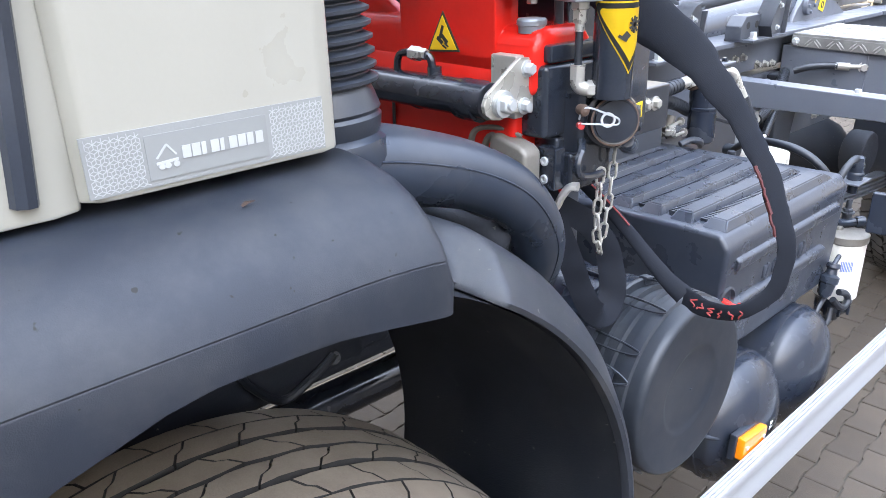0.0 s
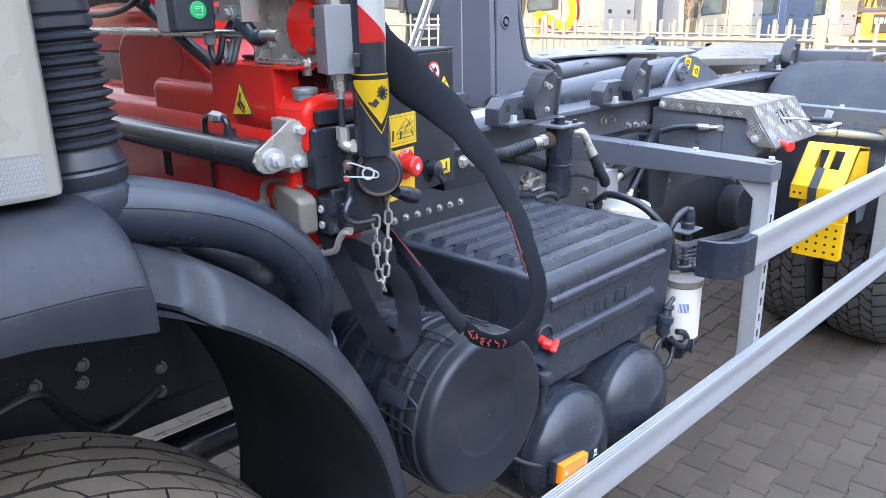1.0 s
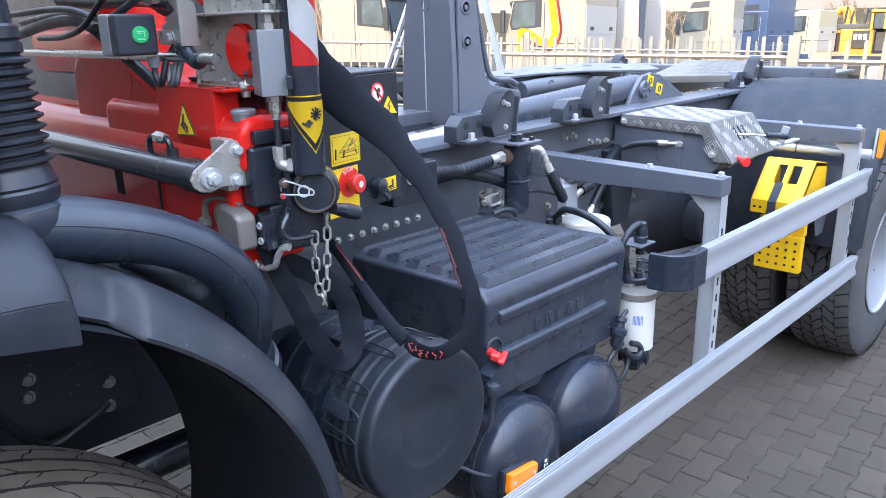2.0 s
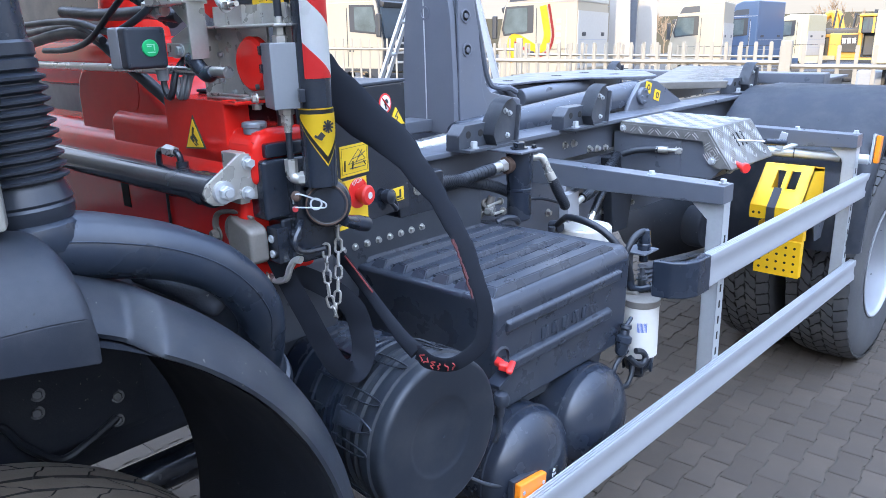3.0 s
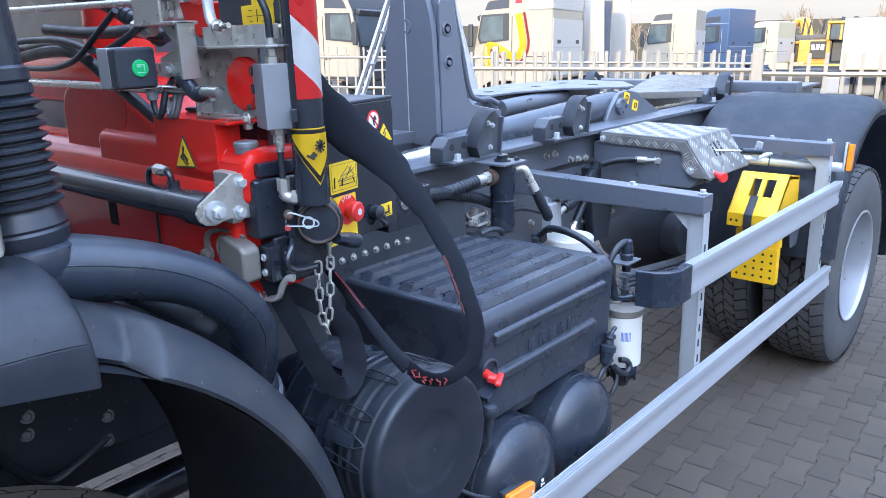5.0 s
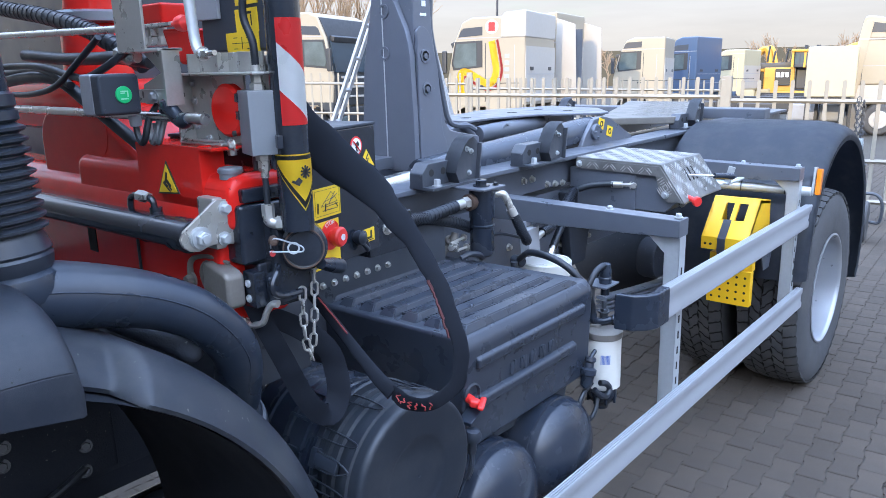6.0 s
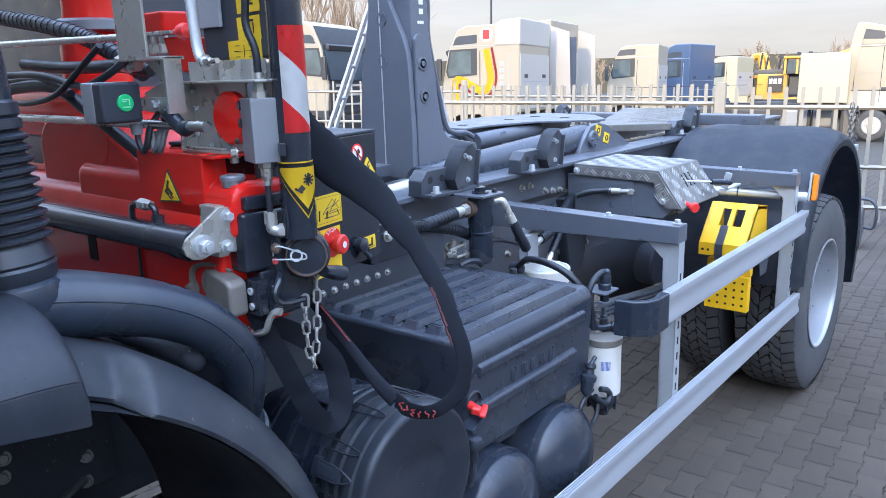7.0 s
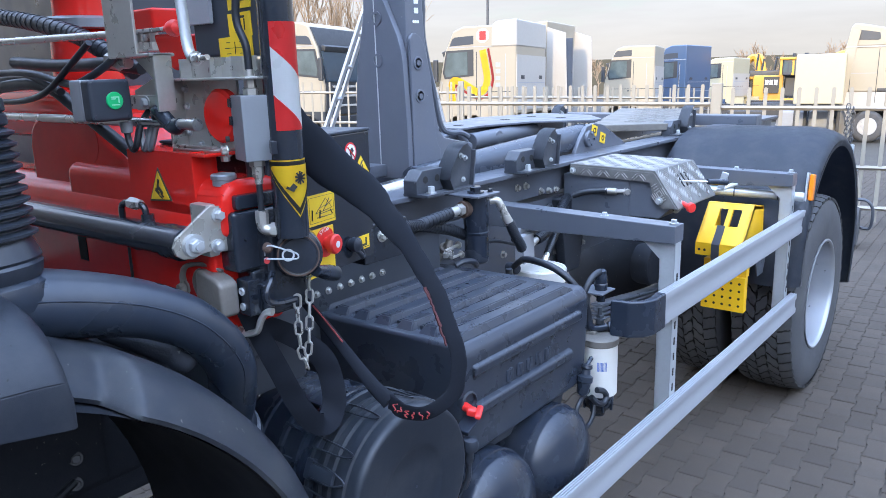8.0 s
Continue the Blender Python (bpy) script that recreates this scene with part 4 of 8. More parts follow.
lathe(bm, (-0.64, 2.246, 1.030), (0, 0, 1), [(0.014, 0), (0.014, 0.03), (0.020, 0.034), (0.020, 0.046), (0.022, 0.050), (0.022, 0.056), (0.019, 0.060), (0.020, 0.068), (0.020, 0.082), (0.017, 0.086), (0.017, 0.100), (0.010, 0.104), (0.0, 0.104)], 18)
part("sensor_plug", bm, "plastic2", fuel)
bm = B()
tube(bm, [(-0.64, 2.246, 1.124), (-0.64, 2.225, 1.128), (-0.643, 2.190, 1.118), (-0.648, 2.165, 1.09), (-0.655, 2.150, 1.05), (-0.662, 2.150, 0.99), (-0.665, 2.165, 0.93)], 0.010, 10)
part("fuel_hose", bm, "hose", fuel)
bm = B()
tube(bm, [(-0.66, 2.205, 0.965), (-0.66, 2.196, 1.01), (-0.675, 2.170, 1.075), (-0.72, 2.150, 1.128), (-0.79, 2.155, 1.150), (-0.90, 2.22, 1.135), (-1.0, 2.33, 1.09), (-1.10, 2.40, 1.02)], 0.0115, 10)
part("fuel_hose", bm, "hose", fuel)
bm = B()
tube(bm, [(-0.60, 2.10, 0.790), (-0.60, 2.060, 0.778), (-0.60, 2.030, 0.752), (-0.60, 2.034, 0.712), (-0.60, 2.062, 0.684), (-0.60, 2.100, 0.671), (-0.60, 2.130, 0.690), (-0.605, 2.150, 0.72)], 0.0075, 8)
tube(bm, [(-0.585, 2.090, 0.775), (-0.575, 2.110, 0.752), (-0.570, 2.140, 0.740), (-0.570, 2.160, 0.755), (-0.575, 2.150, 0.775), (-0.585, 2.125, 0.785)], 0.0095, 8)
part("sensor_lead", bm, "hose", fuel)
bm = B()
lathe(bm, (-0.600, 2.062, 0.798), (0.05, 0.25, 1), [(0.010, -0.010), (0.018, 0.0), (0.021, 0.030), (0.025, 0.034), (0.025, 0.050), (0.015, 0.056), (0.013, 0.070), (0.018, 0.076), (0.016, 0.086), (0.0, 0.087)], 16)
box(bm, (-0.595, 2.094, 0.887), (0.012, 0.038, 0.012), 0.005, rot=(30, 0, 0), seg=3)
part("hand_pump", bm, "plastic2", fuel)

# ---------------------------------------------------------------- side guard
sg = thing("side_guard", "aluminium side guard rails on slotted galvanised posts", "side guard", at=(-0.5, 3, 0.6))
XR = -0.457


def rail(y0, y1, zt, hgt):
    bm = B()
    x = XR
    prism(bm, [(x - 0.030, zt - 0.004), (x - 0.028, zt), (x - 0.024, zt), (x - 0.0232, zt - 0.004), (x - 0.0208, zt - 0.004), (x - 0.020, zt), (x - 0.0165, zt), (x - 0.0157, zt - 0.004), (x - 0.0133, zt - 0.004), (x - 0.0125, zt), (x - 0.009, zt), (x - 0.0082, zt - 0.004), (x - 0.0058, zt - 0.004), (x - 0.005, zt), (x - 0.003, zt), (x, zt - 0.004), (x, zt - 0.026), (x - 0.005, zt - 0.036), (x - 0.005, zt - hgt + 0.036), (x, zt - hgt + 0.026), (x, zt - hgt + 0.006),
               (x - 0.005, zt - hgt), (x - 0.024, zt - hgt), (x - 0.030, zt - hgt + 0.004)], "y", y0, y1)
    return bm


part("upper_rail", rail(2.30, 3.93, 1.066, 0.105), "alu", sg)
part("lower_rail", rail(0.95, 3.885, 0.667, 0.100), "alu", sg)
bm = B()
pts = [(XR + 0.004, 2.315), (XR + 0.004, 2.235), (XR - 0.012, 2.195), (XR - 0.05, 2.165), (XR - 0.105, 2.155), (XR - 0.105, 2.175), (XR - 0.055, 2.185), (XR - 0.03, 2.21), (XR - 0.022, 2.245), (XR - 0.032, 2.315)]
prism(bm, pts, "z", 0.957, 1.070, 0.006, 3)
part("end_cap", bm, "plastic2", sg, "black plastic bumper cap on the rail end")


def post(y, zt, zb):
    p0 = B()
    span(p0, (XR - 0.085, y - 0.002, zb), (XR - 0.034, y + 0.002, zt))
    span(p0, (XR - 0.037, y - 0.002, zb), (XR - 0.033, y + 0.045, zt))
    span(p0, (XR - 0.085, y - 0.002, zb), (XR - 0.081, y + 0.045, zt))
    ob = part("post", p0, "galv", sg)
    for i in range(int((zt - zb - 0.1) / 0.055)):
        bm = B()
        z = zb + 0.05 + 0.055 * i
        span(bm, (XR - 0.0335, y + 0.016, z), (XR - 0.0322, y + 0.026, z + 0.026))
        part("slot", bm, "groove", ob)
    return ob


post(2.46, 1.20, 0.572)
post(3.79, 1.20, 0.585)
for y in (2.44, 3.77):
    bm = B()
    prism(bm, [(-1.22, 1.262), (XR - 0.030, 1.250), (XR - 0.030, 1.192), (-1.22, 1.175)], "y", y, y + 0.075, 0.004)
    arm = part("bracket_arm", bm, "frame", sg, "dark grey box-section bracket arm")
    bm = B()
    prism(bm, [(XR - 0.085, 1.192), (XR - 0.145, 1.192), (XR - 0.085, 1.135)], "y", y + 0.018, y + 0.022)
    part("gusset", bm, "galv", sg)
    for x in (-0.75, -0.505):
        bm = B()
        bolt(bm, (x, y + 0.035, 1.2535), (0, 0, 1), 0.010)
        part("bolt", bm, "galv", arm)
rear_lamp = thing("side_marker_lamp", "amber side marker lamp on the mudguard bracket", "marker lamp", "amber marker lamps", at=(-0.44, 3.97, 1.15))
bm = B()
box(bm, (-0.452, 3.975, 1.165), (0.022, 0.040, 0.125), 0.006, rot=(-8, 0, 0))
part("lens", bm, "amber", rear_lamp)
bm = B()
box(bm, (-0.470, 3.965, 1.15), (0.010, 0.04, 0.17), 0.003, rot=(-8, 0, 0))
part("base", bm, "galv", rear_lamp)

# ---------------------------------------------------------------- chassis and hook loader
for side, x in (("near", -1.27), ("far", -2.13)):
    bm = B()
    s = 1 if side == "near" else -1
    prism(bm, [(x, 0.90), (x, 1.20), (x - s * 0.08, 1.20), (x - s * 0.08, 1.19), (x - s * 0.012, 1.19), (x - s * 0.012, 0.91), (x - s * 0.08, 0.91), (x - s * 0.08, 0.90)], "y", 0.0, 6.2)
    part("main_rail", bm, "frame", chassis)
    bm = B()
    prism(bm, [(x + s * 0.055, 1.352), (x + s * 0.055, 1.335), (x + s * 0.012, 1.330), (x + s * 0.012, 1.225), (x - s * 0.09, 1.225), (x - s * 0.09, 1.352)], "y", 1.25, 6.1, 0.003)
    part("subframe_rail", bm, "frame", chassis)
for y, z in ((1.95, 1.02), (2.06, 1.12), (2.17, 1.02), (2.28, 1.12), (2.40, 1.16), (2.45, 1.16), (2.61, 1.02), (2.72, 1.12), (2.70, 1.28), (2.76, 1.28), (2.878, 1.242), (2.938, 1.236),
             (2.999, 1.232), (2.868, 1.122), (2.934, 1.113), (3.014, 0.945), (3.052, 0.944), (3.193, 0.951), (3.258, 0.945), (3.265, 1.035), (3.506, 0.943), (3.560, 0.948), (3.690, 1.025)):
    bm = B()
    bolt(bm, (-1.27 if z < 1.21 else -1.258, y, z), (1, 0, 0), 0.011, 0.014)
    part("bolt", bm, "zinc", chassis)
for y in (1.7, 3.3, 4.9):
    bm = B()
    span(bm, (-2.12, y, 0.98), (-1.28, y + 0.09, 1.14), 0.01)
    part("cross_member", bm, "frame", chassis)
bm = B()
prism(bm, [(1.95, 1.22), (2.5, 1.22), (2.42, 1.08), (2.0, 1.05)], "x", -1.265, -1.245, 0.004)
part("gusset_plate", bm, "frame", chassis)
bm = B()
tube(bm, [(-1.5, 1.2, 0.85), (-1.45, 2.0, 0.84), (-1.45, 3.0, 0.80)], 0.08, 14)
span(bm, (-2.0, 0.2, 0.78), (-1.2, 1.35, 1.14), 0.03)
part("gearbox", bm, "liner", chassis)
# Chamber and hanger are coloured near-black in place of the frame's shade.
bm = B()
cyl(bm, (-1.12, 3.55, 0.80), (-1.02, 3.55, 0.80), 0.10, bev=0.02)
part("brake_chamber", bm, "liner", chassis)
bm = B()
prism(bm, [(2.95, 1.2), (3.20, 1.2), (3.12, 0.86), (3.0, 0.86)], "x", -1.25, -1.20, 0.01)
part("spring_hanger", bm, "liner", chassis)
bm = B()
for i in range(4):
    tube(bm, [(-1.05, 3.0, 0.74 - 0.02 * i), (-1.05, 3.7, 0.66 - 0.02 * i), (-1.05, 4.43, 0.64 - 0.02 * i), (-1.05, 5.2, 0.70 - 0.02 * i)], 0.03, 6, flat=0.3, ref=(0, 0, 1))
part("leaf_spring", bm, "frame", chassis)
bm = B()
span(bm, (-1.3, -0.6, 0.92), (-1.05, 0.95, 1.25), 0.02)
cyl(bm, (-1.0, 0.40, 0.80), (-1.0, 0.40, 1.35), 0.035)
part("front_suspension", bm, "liner", chassis)
bm = B()
tube(bm, [(-0.93, 0.30, 1.04), (-0.93, 0.458, 1.088), (-0.93, 0.525, 1.093), (-0.93, 0.558, 1.04), (-0.93, 0.612, 0.985), (-0.93, 0.667, 0.997), (-0.94, 0.73, 1.02)], 0.008, 8)
part("brake_pipe", bm, "hose", chassis)
for y, z in ((0.601, 1.119), (0.595, 1.085), (0.519, 1.107), (0.739, 1.062), (0.732, 1.012)):
    bm = B()
    bolt(bm, (-0.945, y, z), (1, -0.3, 0.3), 0.009)
    part("bolt", bm, "matblack", chassis)
bm = B()
span(bm, (-1.0, 0.30, 0.99), (-0.945, 0.80, 1.22), 0.01)
part("spring_bracket", bm, "liner", chassis)
bm = B()
cyl(bm, (-1.45, 0.55, 0.545), (-1.36, 1.60, 0.60), 0.055, n=18)
part("torque_rod", bm, "black", chassis)

hook = thing("hook_loader", "dark grey hook loader with a tall box-section mast and lift cylinder", "hook loader", at=(-1.7, 3.0, 1.4))
# mast: a tapering box, its face towards the cab and its side with cheek plates
bm = B()
prism(bm, [(2.352, 1.36), (2.352, 2.9), (2.44, 2.9), (2.4527, 2.02), (2.459, 1.892), (2.487, 1.727), (2.51, 1.60), (2.53, 1.52), (2.56, 1.49), (2.62, 1.475), (2.75, 1.45), (2.75, 1.36)], "x", -1.74, -1.515, 0.010)
mast = part("mast", bm, "mastpaint", hook)
bm = B()
prism(bm, [(-1.79, 1.345), (-1.502, 1.345), (-1.502, 1.538), (-1.511, 1.78), (-1.518, 1.83), (-1.535, 1.885), (-1.60, 2.016), (-1.62, 2.9), (-1.68, 2.9), (-1.70, 2.024), (-1.722, 1.913), (-1.759, 1.763), (-1.782, 1.53)], "y", 2.322, 2.351, 0.006)
plate = part("front_plate", bm, "mastpaint", hook)
for x, z in ((-1.637, 1.952), (-1.642, 1.797)):
    bm = B()
    lathe(bm, (x, 2.3225, z), (0, -1, 0), [(0.026, 0), (0.026, 0.004), (0.018, 0.004), (0.016, -0.003), (0.0, -0.003)], 20)
    part("boss", bm, "mastpaint", plate)
bm = B()
tube(bm, [(-1.648, 2.321, 1.36), (-1.647, 2.321, 1.7), (-1.65, 2.321, 2.4)], 0.0025, 5)
part("paint_run", bm, "galv", plate)
bm = B()
prism(bm, [(2.353, 1.36), (2.353, 1.872), (2.362, 1.886), (2.378, 1.894), (2.396, 1.890), (2.414, 1.878), (2.430, 1.858), (2.452, 1.79), (2.469, 1.727), (2.480, 1.62), (2.484, 1.525), (2.495, 1.475), (2.512, 1.45), (2.52, 1.36)], "x", -1.514, -1.498, 0.005)
cheek = part("cheek_plate", bm, "mastpaint", hook)
for y, z in ((2.392, 1.783), (2.398, 1.660)):
    bm = B()
    lathe(bm, (-1.498, y, z), (1, 0, 0), [(0.026, 0), (0.026, 0.004), (0.019, 0.005), (0.017, -0.002), (0.010, -0.002), (0.010, 0.006), (0.0, 0.006)], 20)
    part("pin_boss", bm, "mastpaint", cheek)
for k in range(2):
    bm = B()
    span(bm, (-1.5160, 2.40, 1.965 + 0.035 * k), (-1.5130, 2.422, 1.985 + 0.035 * k))
    part("letter_bar", bm, "white", mast)
for k in range(3):
    bm = B()
    cyl(bm, (-1.516, 2.395 + 0.012 * k, 1.935), (-1.513, 2.395 + 0.012 * k, 1.935), 0.006, n=12)
    part("printed_mark", bm, "white", mast)
bm = B()
tube(bm, [(-1.54, 2.46, 2.10), (-1.54, 2.478, 2.0), (-1.54, 2.475, 1.88), (-1.535, 2.515, 1.70), (-1.53, 2.555, 1.54), (-1.52, 2.60, 1.505), (-1.51, 2.66, 1.50), (-1.50, 2.70, 1.48)], 0.012, 8)
part("hydraulic_pipe", bm, "frame", hook)
# swing frame behind the mast
bm = B()
prism(bm, [(2.70, 1.36), (2.70, 1.43), (2.90, 1.478), (3.30, 1.482), (3.85, 1.482), (3.90, 1.45), (3.90, 1.36)], "x", -1.95, -1.74, 0.01)
part("jib_frame", bm, "frame", hook)
bm = B()
prism(bm, [(-1.88, 2.90), (-1.69, 2.885), (-1.70, 3.09), (-1.615, 3.36), (-1.375, 3.545), (-1.365, 3.62), (-1.56, 3.87), (-1.92, 3.97), (-2.09, 3.53), (-1.95, 2.95)], "z", 1.484, 1.495, 0.003)
cover = part("jib_cover_plate", bm, "mastpaint", hook, "grey steel plate on top of the jib with round holes")
for x, y in ((-1.814, 3.42), (-1.811, 3.666), (-1.816, 3.034), (-1.60, 3.62)):
    bm = B()
    cyl(bm, (x, y, 1.4945), (x, y, 1.4962), 0.026, n=20)
    part("plug_hole", bm, "groove", cover)
bm = B()
tube(bm, [(-1.71, 2.89, 1.478), (-1.70, 2.90, 1.462), (-1.70, 2.93, 1.425), (-1.70, 2.95, 1.38)], 0.020, 10, res=4)
part("rolled_end", bm, "frame", hook)
bm = B()
cyl(bm, (-1.69, 2.96, 1.425), (-1.66, 3.45, 1.445), 0.042, n=24, bev=0.008)
part("inner_tube", bm, "frame", hook)
bm = B()
lathe(bm, (-1.655, 3.13, 1.432), (1, 0, 0), [(0.034, 0.0), (0.034, 0.012), (0.026, 0.014), (0.024, 0.010), (0.012, 0.010), (0.012, 0.016), (0.0, 0.016)], 24)
part("tube_boss", bm, "frame", hook)
bm = B()
cyl(bm, (-1.42, 2.25, 1.345), (-1.42, 3.52, 1.412), 0.066, n=32, bev=0.01)
part("lift_cylinder", bm, "cylpaint", hook)
bm = B()
cyl(bm, (-1.42, 1.75, 1.318), (-1.42, 2.3, 1.348), 0.035, n=24)
part("piston_rod", bm, "steel", hook)
bm = B()
prism(bm, [(3.30, 1.34), (3.34, 1.40), (3.42, 1.472), (3.50, 1.483), (3.58, 1.470), (3.80, 1.372), (3.86, 1.34)], "x", -1.36, -1.335, 0.006)
cyl(bm, (-1.34, 3.424, 1.412), (-1.315, 3.424, 1.412), 0.040, n=24, bev=0.006)
for a in range(4):
    bolt(bm, (-1.316, 3.424 + 0.026 * math.cos(a * 1.57), 1.412 + 0.026 * math.sin(a * 1.57)), (1, 0, 0), 0.007)
part("pivot_bracket", bm, "frame", hook)
for y, z in ((3.486, 1.447), (3.572, 1.404)):
    bm = B()
    box(bm, (-1.3335, y, z), (0.003, 0.055, 0.050), 0.001, rot=(-16, 0, 0))
    tagp = part("yellow_label", bm, "yellow", hook, "small yellow lashing-point label")
    bm = B()
    lathe(bm, (-1.3322, y, z), (1, 0, 0), [(0.014, 0), (0.014, 0.002), (0.009, 0.002), (0.009, 0.0)], 14)
    part("label_ring", bm, "ink", tagp)
bm = B()
prism(bm, [(1.60, 1.354), (1.62, 1.40), (2.6, 1.40), (2.62, 1.354)], "x", -1.75, -1.62, 0.005)
part("slide_beam", bm, "frame", hook)


def container_lock(y, x=-1.22, s=1.0, label="dark grey steel container lock horn on the subframe"):
    lock = thing("container_lock", label, "container lock", "container locks on the subframe", at=(x, y, 1.352))
    bm = B()
    prism(bm, [(y - 0.14, 1.354), (y - 0.14, 1.405), (y - 0.11, 1.437), (y + 0.02, 1.437), (y + 0.02, 1.354)], "x", x - 0.075, x - 0.016, 0.004)
    span(bm, (x - 0.075, y - 0.14, 1.354), (x + 0.03, y + 0.10, 1.362))
    part("base_plate", bm, "lockpaint", lock)
    side = [(y - 0.004, 1.362), (y - 0.022, 1.398), (y - 0.012, 1.430), (y + 0.030, 1.488), (y + 0.050, 1.504), (y + 0.085, 1.514), (y + 0.112, 1.511), (y + 0.140, 1.487), (y + 0.124, 1.362)]
    bm = B()
    prism(bm, side, "x", x - 0.012, x, 0.003)
    part("horn_web", bm, "lockpaint", lock)
    bm = B()
    sheet(bm, [[Vector((xx, a, b)) for xx in (x - 0.032, x - 0.026, x + 0.024, x + 0.030)] for a, b in side[:7]], 0.014)
    part("wear_face", bm, "lockpaint", lock)
    bm = B()
    prism(bm, [(y + 0.138, 1.484), (y + 0.120, 1.362), (y + 0.128, 1.362), (y + 0.146, 1.484)], "x", x - 0.014, x + 0.016, 0.002)
    part("rear_rib", bm, "lockpaint", lock)
    bm = B()
    for yy, zz in ((y + 0.075, 1.468), (y + 0.098, 1.458), (y + 0.085, 1.385)):
        bolt(bm, (x, yy, zz), (1, 0, 0), 0.007)
        part("bolt", bm, "galv", lock)
        bm = B()
    bolt(bm, (x + 0.004, y - 0.09, 1.362), (0, 0, 1), 0.012, 0.020)
    part("bolt", bm, "galv", lock)
    for yy, zz, r in ((y - 0.095, 1.405, 0.012), (y - 0.035, 1.405, 0.012)):
        bm = B()
        cyl(bm, (x - 0.0160, yy, zz), (x - 0.0152, yy, zz), r, n=16)
        part("hole", bm, "groove", lock)
    return lock


container_lock(2.135, -1.16)
container_lock(2.745, -1.18)
container_lock(4.42, -1.26)
container_lock(4.42, -2.12)
for y, x in ((3.2, -2.35), (2.1, -2.4)):
    ear = thing("far_lock_ear", "grey rounded steel ear of a lock on the far subframe", "container lock", at=(x, y, 1.4))
    bm = B()
    prism(bm, [(x - 0.06, 1.36), (x - 0.06, 1.50), (x - 0.03, 1.56), (x + 0.03, 1.56), (x + 0.06, 1.50), (x + 0.06, 1.36)], "y", y, y + 0.02, 0.004)
    part("ear_plate", bm, "galv", ear)
bm = B()
prism(bm, [(-2.25, 5.62), (-1.66, 5.62), (-1.30, 4.62), (-1.30, 4.28), (-1.58, 4.05), (-1.66, 4.05)], "z", 1.385, 1.425, 0.006)
rear_deck = part("rear_deck", bm, "deck", hook, "checker plate deck between the rear arches")
bm = B()
span(bm, (-2.6, 5.2, 1.34), (-1.095, 5.32, 1.412), 0.01)
part("rear_beam", bm, "frame", hook)

# ---------------------------------------------------------------- toolbox and rear mudguard
tool = thing("valve_cover_box", "aluminium checker plate box over the valves with slotted levers", "toolbox", at=(-1.0, 3.2, 1.2))
TY0, TY1 = 3.034, 3.44
bm = B()
prism(bm, [(-1.205, 1.345), (-0.820, 1.336), (-0.716, 1.190), (-0.716, 1.184), (-0.728, 1.184), (-0.828, 1.324), (-1.205, 1.333)], "y", TY0, TY1, 0.002)
lid = part("lid", bm, "checker", tool)
bm = B()
prism(bm, [(-1.205, 1.336), (-0.823, 1.327), (-0.722, 1.188), (-0.782, 1.186), (-0.818, 1.210), (-0.838, 1.288), (-1.205, 1.298)], "y", TY0 - 0.004, TY0 + 0.004, 0.001)
part("side_flange", bm, "checker", tool)


def stud(bm, c, u, v, n, w, h, t, a):
    """A raised lens-shaped stud on a plane."""
    d = u * math.cos(a) + v * math.sin(a)
    e = -u * math.sin(a) + v * math.cos(a)
    ring = [c + d * (w * p) + e * (h * q) for p, q in ((-1, 0), (-0.4, 0.8), (0.4, 0.8), (1, 0), (0.4, -0.8), (-0.4, -0.8))]
    lo = [bm.verts.new(p) for p in ring]
    hi = [bm.verts.new(c + (p - c) * 0.6 + n * t) for p in ring]
    bm.faces.new(hi)
    for i in range(6):
        bm.faces.new((lo[i], lo[(i + 1) % 6], hi[(i + 1) % 6], hi[i]))


def studs(bm, o, u, v, lu, lv, cell=0.042):
    """Five-bar tread: cells of five parallel bars, turned the other way in each next cell."""
    u, v = Vector(u).normalized(), Vector(v).normalized()
    n = u.cross(v)
    for i in range(int(lu / cell) + 1):
        for j in range(int(lv / cell) + 1):
            a = radians(45) if (i + j) % 2 else radians(-45)
            e = Vector((-math.sin(a), math.cos(a)))
            for k in range(5):
                pu, pv = cell * (i + 0.5) + e.x * cell * 0.235 * (k - 2), cell * (j + 0.5) + e.y * cell * 0.235 * (k - 2)
                w = cell * (0.45 if k in (1, 2, 3) else 0.33)
                if w * 0.7 < pu < lu - w * 0.7 and w * 0.7 < pv < lv - w * 0.7:
                    stud(bm, Vector(o) + u * pu + v * pv + n * 0.0004, u, v, n, w, cell * 0.072, 0.0022, a)


bm = B()
for k in range(6):
    studs(bm, (-1.60 - 0.09 * k, 4.30 + 0.22 * k, 1.4252), (1, 0, 0), (0, 1, 0), 0.28 - 0.012 * k if k < 2 else 0.36, 0.225, 0.075)
tagged(part("deck_studs", bm, "deck", rear_deck, smooth=0), "raised checker studs of the deck", kind="stuff")
bm = B()
studs(bm, (-1.205, TY0, 1.345), (0.385, 0, -0.009), (0, 1, 0), 0.385, TY1 - TY0, 0.050)
studs(bm, (-0.820, TY0, 1.336), (0.104, 0, -0.146), (0, 1, 0), 0.179, TY1 - TY0, 0.050)
studs(bm, (-1.205, TY0 - 0.0042, 1.2985), (0.367, 0, -0.010), (0, 0, 1), 0.375, 0.038, 0.040)
studs(bm, (-0.835, TY0 - 0.0042, 1.215), (0.07, 0, -0.02), (0.03, 0, 1), 0.075, 0.09, 0.040)
tagged(part("raised_studs", bm, "checkerbar", lid, smooth=0), "raised checker studs", kind="stuff")
bm = B()
